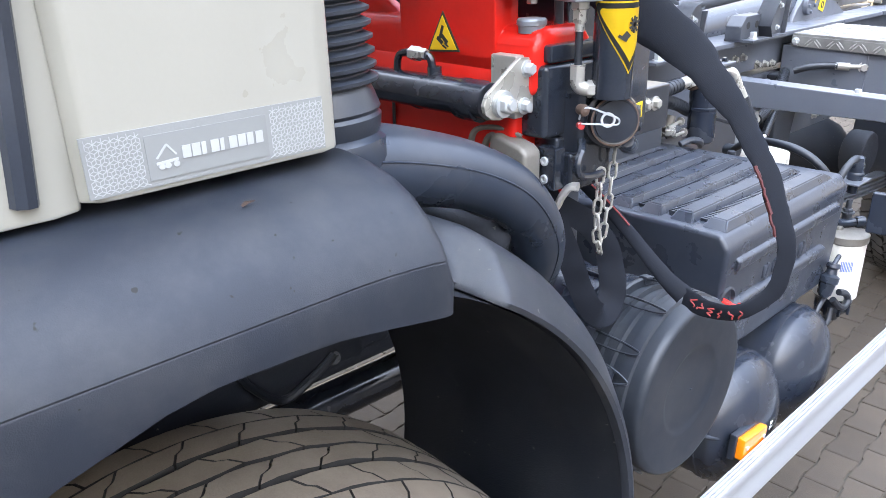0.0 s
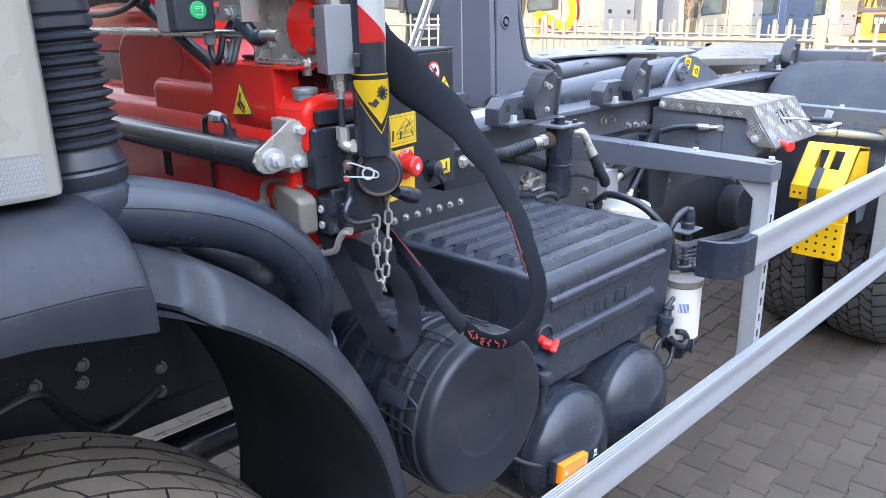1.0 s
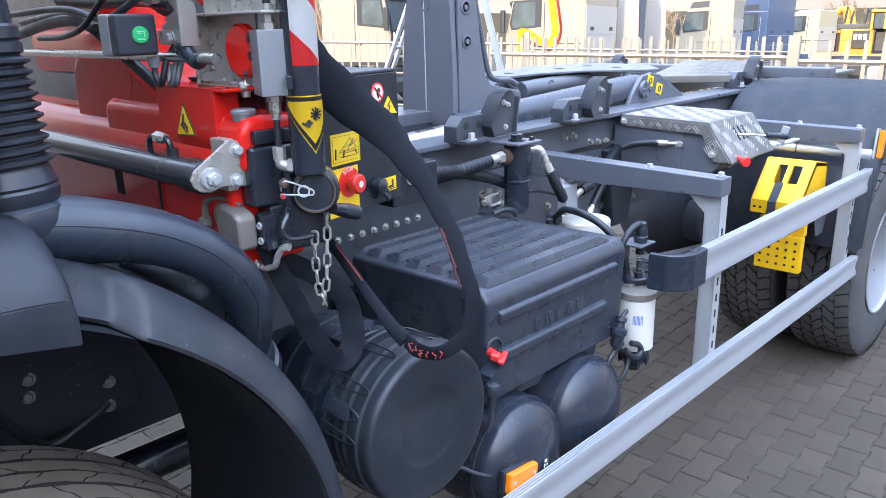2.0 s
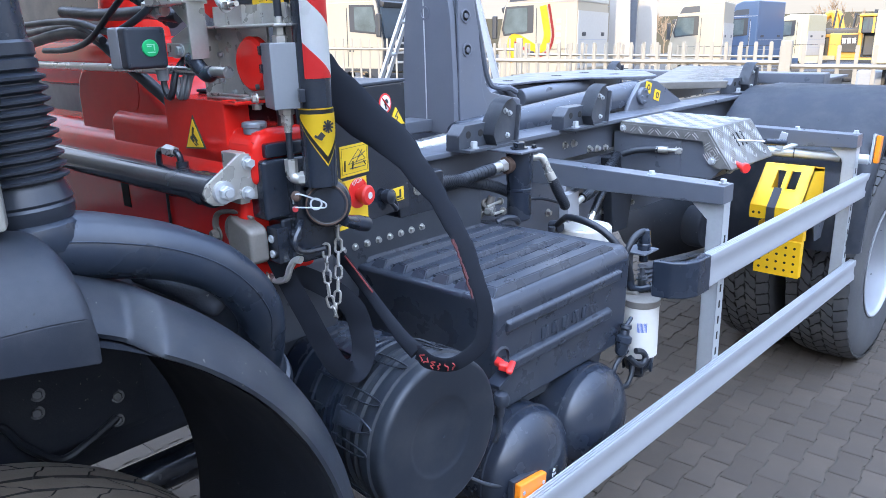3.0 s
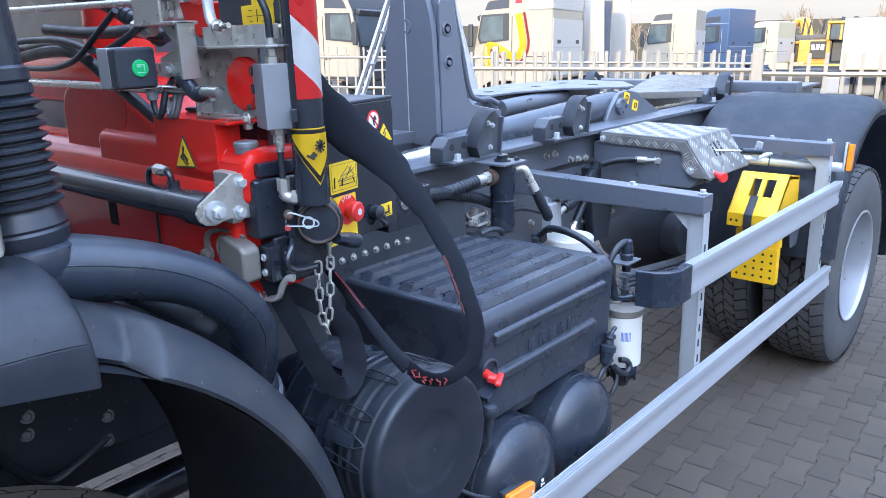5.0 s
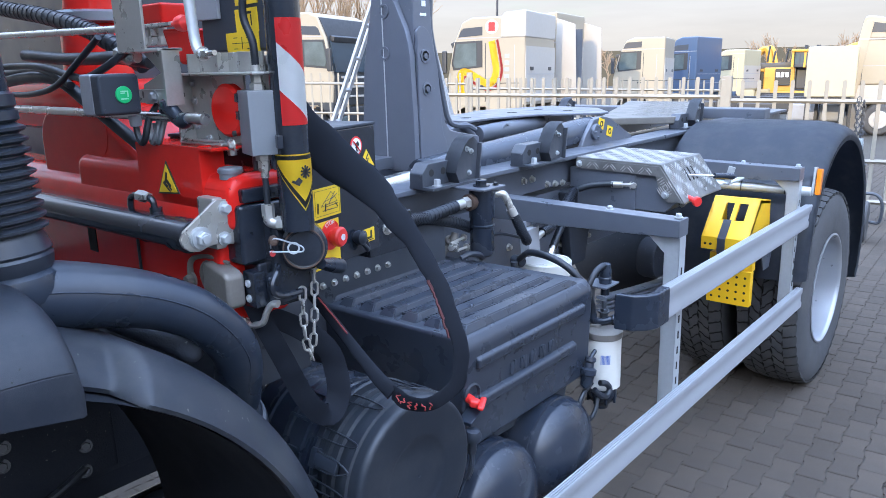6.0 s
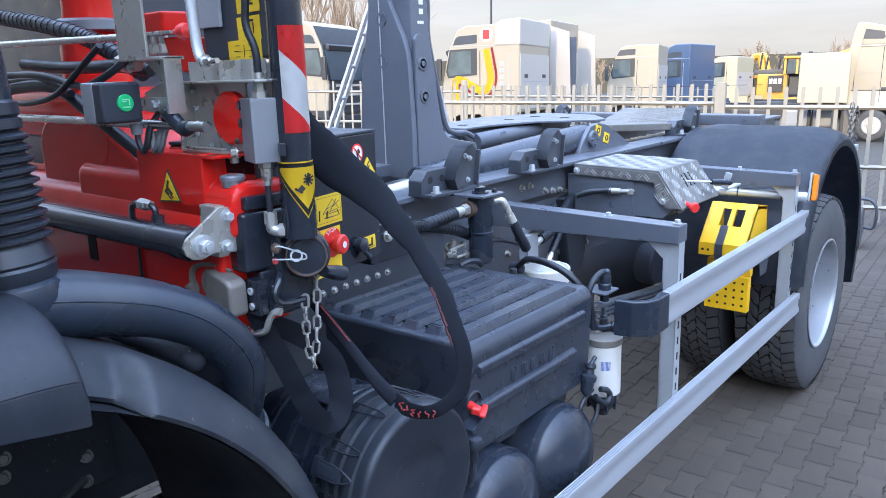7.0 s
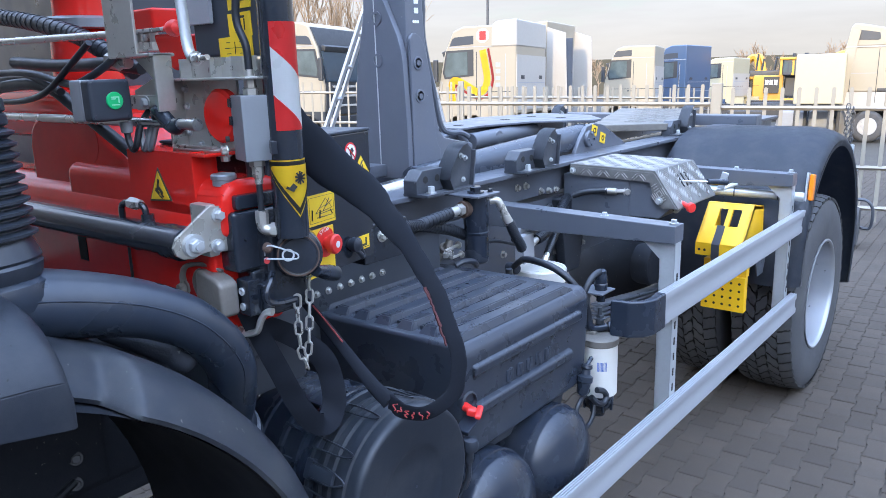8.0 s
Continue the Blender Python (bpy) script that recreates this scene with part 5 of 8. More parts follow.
span(bm, (-1.24, TY0 + 0.005, 1.13), (-0.93, TY1, 1.30), 0.004)
prism(bm, [(-0.95, 1.32), (-0.835, 1.318), (-0.745, 1.19), (-0.80, 1.14), (-0.95, 1.14)], "y", TY0 + 0.01, TY1 - 0.005, 0.003)
part("body", bm, "frame", tool)
for k in range(3):
    bm = B()
    y = 3.200 + 0.037 * k
    box(bm, (-0.7785, y, 1.279), (0.062, 0.009, 0.004), 0.001, rot=(0, 54.5, 0))
    part("slot", bm, "groove", lid)
bm = B()
cyl(bm, (-0.785, 3.205, 1.275), (-0.700, 3.31, 1.264), 0.0045, n=8)
lever = part("lever", bm, "steel", tool)
bm = B()
cyl(bm, (-0.703, 3.305, 1.2645), (-0.655, 3.40, 1.252), 0.012, 0.014, bev=0.004)
part("lever_grip", bm, "plastic2", lever)
bm = B()
bolt(bm, (-0.795, TY0 - 0.004, 1.215), (0, -1, 0), 0.011)
part("bolt", bm, "galv", tool)
bm = B()
bolt(bm, (-1.19, TY0 - 0.004, 1.317), (0, -1, 0), 0.010)
part("bolt", bm, "galv", tool)
bm = B()
tube(bm, [(-0.765, 3.09, 1.185), (-0.745, 3.08, 1.165), (-0.725, 3.085, 1.19), (-0.745, 3.095, 1.215), (-0.765, 3.09, 1.185)], 0.004, 6)
part("ring", bm, "steel", tool)
bm = B()
cyl(bm, (-0.735, 3.11, 1.200), (-0.690, 3.085, 1.192), 0.011, n=12)
cyl(bm, (-0.692, 3.086, 1.192), (-0.676, 3.077, 1.190), 0.020, n=16, bev=0.004)
part("push_knob", bm, "redp", tool, "red plastic push knob")
hosestub = thing("hydraulic_hose", "short black hydraulic hose with a plated end fitting", "hose", "hydraulic hoses", at=(-1.0, 3.04, 1.24))
bm = B()
tube(bm, [(-1.16, 2.98, 1.215), (-1.11, 3.0, 1.232), (-1.05, 3.02, 1.240), (-1.02, 3.025, 1.240)], 0.013, 10)
part("hose_body", bm, "hose", hosestub)
bm = B()
cyl(bm, (-1.03, 3.025, 1.240), (-0.985, 3.035, 1.240), 0.014, n=12)
tube(bm, [(-0.985, 3.035, 1.240), (-0.955, 3.04, 1.242), (-0.938, 3.05, 1.240)], 0.008, 8)
bolt(bm, (-0.94, 3.046, 1.241), (0.4, -1, 0), 0.014)
part("fitting", bm, "zinc", hosestub)

rmg = thing("rear_mudguard", "dark grey plastic half-round mudguard over the twin rear wheels", "mudguard", at=(-0.8, 4.43, 1.0))
RC = (4.43, 0.73)
bm = B()
rows = []
for i in range(41):
    a = radians(-92 + 5.2 * i)
    sy, cz = math.sin(a), math.cos(a)
    sy *= 0.93 if sy < 0 else 1.0
    f = lambda x, r: Vector((x, RC[0] + r * sy, RC[1] + r * cz))
    rows.append([f(-1.20, 0.665), f(-1.0, 0.680), f(-0.60, 0.680), f(-0.540, 0.674), f(-0.490, 0.660), f(-0.458, 0.642), f(-0.444, 0.626), f(-0.440, 0.612), f(-0.449, 0.602)])
sheet(bm, rows, 0.005)
part("shell", bm, "plastic", rmg)
bm = B()
sheet(bm, [[r[-2] + Vector((0.0015, 0, 0)), r[-2].lerp(Vector((r[-2].x, *RC)), 0.022) + Vector((0.0018, 0, 0)), r[-2].lerp(Vector((r[-2].x, *RC)), 0.045) + Vector((-0.004, 0, 0))] for r in rows], 0.003)
part("edge_lip", bm, "archplastic", rmg, "dusty rolled edge of the mudguard")
bm = B()
prism(bm, [(3.835, 0.62), (3.845, 0.62), (3.845, 0.80), (3.835, 0.80)], "x", -1.15, -0.86, 0.002)
part("front_flap", bm, "plastic", rmg)
stay = thing("mudguard_stay", "galvanised tube that carries the rear mudguard", "bracket", at=(-0.8, 3.78, 1.15))
bm = B()
cyl(bm, (-1.24, 3.70, 1.165), (-0.455, 3.86, 1.135), 0.022, n=18, bev=0.004)
part("stay_tube", bm, "galv", stay)
for t in (0.35, 0.62, 0.86):
    bm = B()
    c = Vector((-1.24, 3.70, 1.165)).lerp(Vector((-0.455, 3.86, 1.135)), t)
    cyl(bm, c, c + Vector((0.006, 0.0012, -0.0002)), 0.0245, n=18)
    part("clip_ring", bm, "matblack", stay)
bm = B()
box(bm, (-0.705, 3.50, 1.243), (0.030, 0.008, 0.075), 0.003, rot=(0, 14, 0))
box(bm, (-0.72, 3.60, 1.20), (0.030, 0.2, 0.010), 0.003)
part("strap", bm, "galv", stay)

tail = thing("tail_lamp_bracket", "grey sheet bracket with a caged tail lamp behind the rear mudguard", "tail lamp", at=(-0.7, 6.1, 1.0))
bm = B()
span(bm, (-0.95, 6.10, 1.00), (-0.690, 6.12, 1.155), 0.004)
part("plate", bm, "galv", tail)
bm = B()
span(bm, (-0.95, 6.04, 0.70), (-0.680, 6.12, 0.985), 0.012)
part("lamp_case", bm, "boxgrey", tail)
bm = B()
for z in (0.72, 0.82, 0.92, 0.975):
    tube(bm, [(-0.90, 6.02, z), (-0.67, 6.02, z), (-0.655, 6.06, z), (-0.66, 6.13, z)], 0.006, 6, smooth=False)
tube(bm, [(-0.665, 6.022, 0.70), (-0.655, 6.022, 0.985)], 0.006, 6, smooth=False)
part("wire_cage", bm, "matblack", tail)
bm = B()
cyl(bm, (-0.80, 6.03, 1.03), (-0.72, 6.05, 1.03), 0.035, n=14, bev=0.006)
part("lamp_socket", bm, "greyblock", tail)

chock = thing("wheel_chock", "yellow plastic wheel chock with slots in its holder", "wheel chock", "yellow wheel chocks", at=(-0.66, 3.5, 1.0))
bm = B()
# a wedge seen from its sloping face, with side walls and windows
def chock_face(x0, x1, ya, za, yb, zb, holes):
    """A slanting plate from the edge (ya, za) to (yb, zb), pierced by windows."""
    us = sorted({0.0, 1.0, *[h[0] for h in holes], *[h[1] for h in holes]})
    vs = sorted({0.0, 1.0, *[h[2] for h in holes], *[h[3] for h in holes]})
    for u0, u1 in zip(us, us[1:]):
        for v0, v1 in zip(vs, vs[1:]):
            if any(h[0] <= u0 and u1 <= h[1] and h[2] <= v0 and v1 <= h[3] for h in holes):
                continue
            q = []
            for dy in (0.0, 0.022):
                for u, v in ((u0, v0), (u1, v0), (u1, v1), (u0, v1)):
                    q.append(bm.verts.new((x0 + (x1 - x0) * u, ya + (yb - ya) * v + dy, za + (zb - za) * v)))
            for face in ((0, 1, 2, 3), (7, 6, 5, 4), (0, 4, 5, 1), (1, 5, 6, 2), (2, 6, 7, 3), (3, 7, 4, 0)):
                bm.faces.new([q[k] for k in face])


chock_face(-0.808, -0.600, 3.482, 0.958, 3.625, 1.121, [(0.30, 0.48, 0.42, 0.86), (0.58, 0.78, 0.42, 0.86)])
WEDGE = [(3.482, 0.958), (3.625, 1.121), (3.760, 1.100), (3.780, 0.90), (3.482, 0.90)]
prism(bm, WEDGE, "x", -0.610, -0.600)
prism(bm, WEDGE, "x", -0.808, -0.798)
prism(bm, [(3.625, 1.121), (3.760, 1.100), (3.757, 1.080), (3.625, 1.100)], "x", -0.808, -0.600, 0.004)
span(bm, (-0.798, 3.482, 0.90), (-0.610, 3.494, 0.958))
bmesh.ops.remove_doubles(bm, verts=bm.verts[:], dist=0.0002)
part("wedge", bm, "chock", chock)
for x in (-0.79, -0.765, -0.64):
    bm = B()
    cyl(bm, (x, 3.4810, 0.925), (x, 3.4830, 0.925), 0.006, n=10)
    part("hole", bm, "groove", chock)
chock2 = thing("wheel_chock", "second yellow plastic wheel chock hanging lower in the holder", "wheel chock", "yellow wheel chocks", at=(-0.66, 3.6, 0.8))
bm = B()
span(bm, (-0.792, 3.54, 0.635), (-0.595, 3.58, 0.80), 0.004)
span(bm, (-0.792, 3.555, 0.80), (-0.595, 3.595, 0.87), 0.004)
part("wedge", bm, "chock", chock2)
bm = B()
for j in range(4):
    for i in range(5):
        bm = B()
        cyl(bm, (-0.767 + 0.037 * i, 3.5395, 0.665 + 0.035 * j), (-0.767 + 0.037 * i, 3.5385, 0.665 + 0.035 * j), 0.006, n=10)
        part("hole", bm, "groove", chock2)
holder = thing("chock_holder", "bent galvanised holder of the wheel chocks", "bracket", at=(-0.76, 3.6, 0.9))
bm = B()
sheet(bm, [[(x, y, z) for x in (-0.733, -0.697)] for y, z in ((3.542, 1.032), (3.516, 1.002), (3.474, 0.956), (3.472, 0.90), (3.482, 0.872), (3.62, 0.865))], 0.003)
span(bm, (-0.785, 3.70, 0.83), (-0.605, 3.72, 0.93))
prism(bm, [(3.62, 0.92), (3.82, 0.92), (3.76, 0.78), (3.68, 0.78)], "x", -0.590, -0.585)
part("holder_strap", bm, "frame", holder)

# ---------------------------------------------------------------- loader crane
crane = thing("loader_crane", "red loader crane base with a cross beam behind the cab", "crane", at=(-1.0, 0.95, 1.3))
bm = B()
prism(bm, [(0.895, 1.315), (0.895, 1.50), (0.91, 1.535), (0.945, 1.555), (1.02, 1.555), (1.04, 1.52), (1.04, 1.315)], "x", -2.4, -0.665, 0.012, 3)
part("cross_beam", bm, "red", crane)
bm = B()
span(bm, (-2.3, 0.93, 1.16), (-0.70, 1.11, 1.314), 0.01)
part("mounting_frame", bm, "matblack", crane, "black steel mounting frame")
bm = B()
prism(bm, [(-1.40, 1.52), (-1.40, 1.62), (-1.385, 1.655), (-1.36, 1.676), (-1.32, 1.684), (-1.12, 1.684), (-1.06, 1.655), (-0.97, 1.60), (-0.93, 1.57), (-0.93, 1.52)], "y", 0.925, 1.08, 0.016, 4)
hump = part("swing_housing", bm, "red", crane)
bm = B()
lathe(bm, (-1.12, 0.927, 1.635), (0, -1, 0), [(0.050, 0), (0.050, 0.003), (0.0, 0.0035)], 32)
part("round_cover", bm, "red", hump)
bm = B()
span(bm, (-1.205, 0.908, 1.497), (-0.70, 1.0, 1.592), 0.028, 5)
part("beam_sleeve", bm, "red", crane)
# Thin dark plate stands in for a shadowy opening in the beam.
bm = B()
box(bm, (-1.135, 0.8945, 1.415), (0.036, 0.002, 0.052), 0.0009)
part("slot", bm, "groove", crane)
bm = B()
tube(bm, [(-0.935, 0.892, 1.47), (-0.935, 0.891, 1.42), (-0.936, 0.891, 1.36), (-0.94, 0.892, 1.31)], 0.0028, 6)
part("thin_lead", bm, "hose", crane)
bm = B()
span(bm, (-1.9, 1.0, 1.62), (-1.30, 1.3, 1.74), 0.03)
lathe(bm, (-1.43, 1.1, 1.72), (0, 0, 1), [(0.085, 0), (0.080, 0.04), (0.076, 0.13), (0.068, 0.14), (0.062, 0.20), (0.062, 0.30), (0.080, 0.33), (0.080, 0.5)], 32)
part("column", bm, "red", crane, "red slewing column with bearing collar")
bm = B()
lathe(bm, (-1.43, 1.1, 1.872), (0, 0, 1), [(0.082, 0), (0.088, 0.004), (0.088, 0.024), (0.080, 0.030)], 32)
part("bearing_ring", bm, "greyblock", crane)
bm = B()
prism(bm, [(0.905, 1.49), (0.905, 1.555), (0.915, 1.575), (0.935, 1.585), (1.02, 1.585), (1.04, 1.56), (1.04, 1.49)], "x", -0.86, -0.635, 0.016, 4)
tank = part("oil_tank_end", bm, "red", crane)
bm = B()
lathe(bm, (-0.668, 0.936, 1.576), (0, 0, 1), [(0.019, 0), (0.0195, 0.010), (0.0215, 0.011), (0.0215, 0.017), (0.0195, 0.0195), (0.012, 0.0205), (0.0, 0.0205)], 28)
part("filler_cap", bm, "greyblock", tank, "grey plastic filler cap")
bm = B()
span(bm, (-0.925, 0.905, 1.50), (-0.712, 0.913, 1.630), 0.003)
span(bm, (-0.925, 0.905, 1.624), (-0.672, 0.975, 1.630), 0.002)
span(bm, (-0.718, 0.905, 1.545), (-0.710, 0.955, 1.632), 0.003)
sbr = part("sign_bracket", bm, "red", crane)
bm = B()
SC = Vector((-0.8195, 0.9035, 1.5605))


def sign_plate(bm, s, y, h):
    prism(bm, [(SC.x - 0.0375 * s, SC.z - 0.0225 * s), (SC.x + 0.0365 * s, SC.z - 0.0175 * s), (SC.x, SC.z + 0.0405 * s)], "y", y - h, y)


sign_plate(bm, 1.0, 0.905, 0.0016)
trisign = part("warning_sign", bm, "ink", sbr, "yellow triangular crushing-hazard sign")
bm = B()
sign_plate(bm, 0.84, 0.9034, 0.0010)
part("sign_face", bm, "yellow", trisign)
bm = B()
for dx, dz, w, h, t in ((-0.002, 0.010, 0.005, 0.020, 20), (0.004, 0.0, 0.018, 0.006, 40), (-0.006, -0.003, 0.014, 0.006, 35), (0.009, -0.009, 0.010, 0.0025, 30), (0.004, -0.012, 0.010, 0.0025, 25)):
    box(bm, (SC.x + dx, 0.9020, SC.z + dz), (w, 0.001, h), 0, rot=(0, t, 0))
part("pictogram", bm, "ink", trisign)
for p, d in (((-0.730, 0.945, 1.6235), (0, 0, -1)), ((-0.685, 0.955, 1.6235), (0, 0, -1))):
    bm = B()
    bolt(bm, p, d, 0.008)
    part("bolt", bm, "zinc", sbr)
bm = B()
cyl(bm, (-0.66, 0.985, 1.58), (-0.66, 0.985, 1.66), 0.007, n=10)
part("threaded_stud", bm, "matblack", crane)

# stabiliser cylinder across the truck, with its plated end bracket
stab = thing("stabiliser_cylinder", "black hydraulic stabiliser cylinder held by a zinc-plated bracket", "hydraulic cylinder", at=(-0.9, 0.86, 1.49))
bm = B()
cyl(bm, (-2.2, 0.858, 1.474), (-0.672, 0.858, 1.489), 0.0265, n=28, bev=0.003)
lathe(bm, (-0.735, 0.862, 1.4858), (1, 0, 0), [(0.0265, 0), (0.030, 0.003), (0.030, 0.012), (0.0275, 0.015), (0.0275, 0.020), (0.030, 0.023), (0.030, 0.042), (0.024, 0.047)], 28)
lathe(bm, (-0.83, 0.862, 1.4854), (1, 0, 0), [(0.0265, 0), (0.0278, 0.001), (0.0278, 0.004), (0.0265, 0.005)], 28)
part("barrel", bm, "black", stab)
bm = B()
prism(bm, [(0.816, 1.492), (0.820, 1.480), (0.832, 1.471), (0.850, 1.468), (0.866, 1.473), (0.878, 1.474), (0.914, 1.468), (0.920, 1.473), (0.926, 1.536), (0.919, 1.545), (0.890, 1.549), (0.882, 1.545), (0.824, 1.507)], "x", -0.652, -0.645, 0.0015)
brk = part("end_bracket", bm, "zinc", stab, "zinc-plated steel end bracket")
bm = B()
for y, z in ((0.902, 1.532), (0.896, 1.481)):
    bolt(bm, (-0.645, y, z), (1, 0, 0), 0.0085)
    part("bolt", bm, "galv", brk)
    bm = B()
cyl(bm, (-0.646, 0.850, 1.491), (-0.640, 0.850, 1.491), 0.019, n=20)
bolt(bm, (-0.640, 0.850, 1.491), (1, 0, 0), 0.0125, 0.010)
cyl(bm, (-0.630, 0.850, 1.491), (-0.622, 0.850, 1.491), 0.007, n=14)
part("pivot_bolt", bm, "galv", brk)
bm = B()
span(bm, (-0.70, 0.885, 1.462), (-0.652, 0.905, 1.55), 0.003)
part("bracket_back", bm, "zinc", brk)
bm = B()
tube(bm, [(-0.80, 0.862, 1.512), (-0.80, 0.860, 1.535), (-0.815, 0.858, 1.543), (-0.86, 0.858, 1.541), (-0.875, 0.858, 1.532), (-0.88, 0.859, 1.51)], 0.006, 8, res=5)
cyl(bm, (-0.792, 0.86, 1.51), (-0.792, 0.86, 1.526), 0.011, n=12)
part("supply_pipe", bm, "black", stab)
bm = B()
bolt(bm, (-0.842, 0.858, 1.542), (1, 0, 0), 0.011, 0.02, washer=False)
bolt(bm, (-0.822, 0.858, 1.5425), (1, 0, 0), 0.009, 0.012, washer=False)
part("pipe_nut", bm, "zinc", stab)

# beam end, jack leg and its fittings
leg = thing("crane_outrigger", "black vertical stabiliser leg with red and white reflective stripes", "stabiliser leg", at=(-0.57, 0.985, 1.3))
LX, LY = -0.566, 0.991
bm = B()
cyl(bm, (LX, LY, 1.490), (LX, LY, 2.6), 0.0285, n=36)
part("jack_tube", bm, "black", leg)


def wrap(name, z0, z1, tilt, material, r=0.0290, a0=-150, a1=60, low=None):
    """A sticker round the leg, its lower and upper edges slanting by tilt."""
    bm = B()
    n = 24
    rows = []
    for i in range(n + 1):
        a = radians(a0 + (a1 - a0) * i / n)
        k = i / n
        zl, zh = z0 + (tilt if low is None else low) * k, z1 + tilt * k
        rows.append([Vector((LX + r * math.cos(a), LY + r * math.sin(a), z)) for z in (zl, zh)])
    sheet(bm, rows, 0.0006)
    return part(name, bm, material, leg)


wrap("red_stripe", 1.798, 1.835, 0.0, "redtape", low=-0.054, a0=-64, a1=50)
wrap("white_stripe", 1.7235, 1.798, -0.054, "whitetape", low=-0.0563, a0=-64, a1=50)
wrap("red_stripe", 1.667, 1.7235, -0.0563, "redtape", low=0.0, a0=-64, a1=50)


def leg_sign(half, low, top, r):
    """An upside-down triangular sticker bent round the leg: half its width in degrees, its lower and upper ends."""
    bm = B()
    rows = []
    for i in range(33):
        k = i / 16 - 1
        a = radians(-8 + half * k)
        zl = low + (top - 0.006 - low) * abs(k)
        rows.append([Vector((LX + r * math.cos(a), LY + r * math.sin(a), z)) for z in (zl, top - 0.003 * max(0.0, abs(k) - 0.94) / 0.06)])
    sheet(bm, rows, 0.0005)
    return bm


ts = part("warning_sign", leg_sign(114, 1.5245, 1.620, 0.0290), "yellow", leg, "yellow triangular crush warning round the leg")
part("sign_border", leg_sign(109, 1.5285, 1.6178, 0.0295), "ink", ts)
part("sign_face", leg_sign(90, 1.541, 1.611, 0.0300), "yellow", ts)
bm = B()
for a, z, w, h, t in ((0, 1.590, 0.0028, 0.022, 0), (0, 1.590, 0.0028, 0.022, 38), (0, 1.590, 0.0028, 0.020, 76), (0, 1.590, 0.0028, 0.022, 114), (0, 1.590, 0.0028, 0.020, 150), (-34, 1.573, 0.004, 0.014, 60), (-24, 1.576, 0.009, 0.009, 45)):
    ar = radians(a)
    box(bm, (LX + 0.0307 * math.cos(ar), LY + 0.0307 * math.sin(ar), z), (0.001, w, h), 0, rot=(t, 0, a))
part("pictogram", bm, "ink", ts)
bm = B()
box(bm, (LX + 0.006, LY - 0.030, 1.642), (0.030, 0.010, 0.022), 0.002, rot=(0, 0, -30))
part("small_bracket", bm, "black", leg)
bm = B()
span(bm, (-0.690, 0.915, 1.43), (-0.622, 1.05, 1.535), 0.008, 3)
part("leg_housing", bm, "black", leg)
bm = B()
span(bm, (-0.690, 0.944, 1.36), (-0.622, 1.05, 1.429), 0.006, 3)
part("lower_block", bm, "black", leg)
bm = B()
span(bm, (-0.652, 0.925, 1.537), (-0.622, 1.05, 1.562), 0.005)
part("top_plate", bm, "black", leg)
bm = B()
span(bm, (-0.64, 0.960, 1.350), (-0.592, 1.04, 1.50), 0.010, 3)
span(bm, (-0.64, 0.944, 1.352), (-0.595, 0.98, 1.41), 0.006, 3)
part("jack_boss", bm, "black", leg)
dd = Vector((0.80, -0.58, 0.06)).normalized()
bm = B()
c0 = Vector((-0.560, 0.995, 1.455)) - dd * 0.05
lathe(bm, c0, dd, [(0.043, -0.02), (0.043, 0.032), (0.040, 0.036), (0.036, 0.037), (0.036, 0.05), (0.033, 0.054), (0.031, 0.0535), (0.030, 0.056), (0.0, 0.057)], 32)
part("round_end_cap", bm, "black", leg, "black round end cap with worn edge")
bm = B()
lathe(bm, c0, dd, [(0.0356, 0.0515), (0.0360, 0.0525), (0.0356, 0.0535), (0.0350, 0.0535)], 32)
part("worn_edge", bm, "rust", leg)
bm = B()
p = Vector((-0.575, 0.955, 1.482))
loop = [(-0.583, 0.943, 1.463), (-0.577, 0.940, 1.474), (-0.570, 0.945, 1.481), (-0.552, 0.966, 1.471), (-0.542, 0.978, 1.464), (-0.542, 0.978, 1.456), (-0.551, 0.968, 1.456), (-0.557, 0.959, 1.457), (-0.583, 0.941, 1.457)]
tube(bm, loop, 0.0014, 6, res=4)
lathe(bm, (-0.556, 0.970, 1.4625), dd, [(0.0095, 0.004), (0.0105, 0.005), (0.0105, 0.008), (0.0078, 0.008), (0.0078, 0.004)], 20, caps=False)
part("lynch_pin", bm, "galv", leg, "bright spring wire locking pin")
bm = B()
lathe(bm, (-0.582, 0.949, 1.475), dd, [(0.008, -0.01), (0.009, 0.004), (0.006, 0.012), (0.0, 0.014)], 14)
part("pin_head", bm, "rust", leg)
bm = B()
cyl(bm, (-0.588, 0.950, 1.453), Vector((-0.588, 0.950, 1.453)) + dd * 0.012, 0.0048, n=12)
part("red_button", bm, "dullred", leg)
bm = B()
tube(bm, [(-0.56, 1.03, 1.420), (-0.585, 1.07, 1.405), (-0.61, 1.105, 1.392), (-0.622, 1.13, 1.383)], [0.010, 0.013, 0.015, 0.0145], 14)
part("lever_grip", bm, "plastic2", leg)
bm = B()
tube(bm, [(-0.590, 0.960, 1.428), (-0.580, 0.948, 1.418), (-0.576, 0.936, 1.405), (-0.575, 0.934, 1.391), (-0.574, 0.944, 1.381), (-0.573, 0.965, 1.377), (-0.574, 0.992, 1.376)], 0.006, 8, res=5)
part("hand_loop", bm, "black", leg)
# latch below the beam: a bent lever plate over a bow, beside a clamp block with two screws
bm = B()
prism(bm, [(-0.704, 1.384), (-0.700, 1.432), (-0.690, 1.437), (-0.640, 1.424), (-0.628, 1.416), (-0.628, 1.360), (-0.640, 1.357), (-0.690, 1.366)], "y", 0.881, 0.918, 0.007, 3)
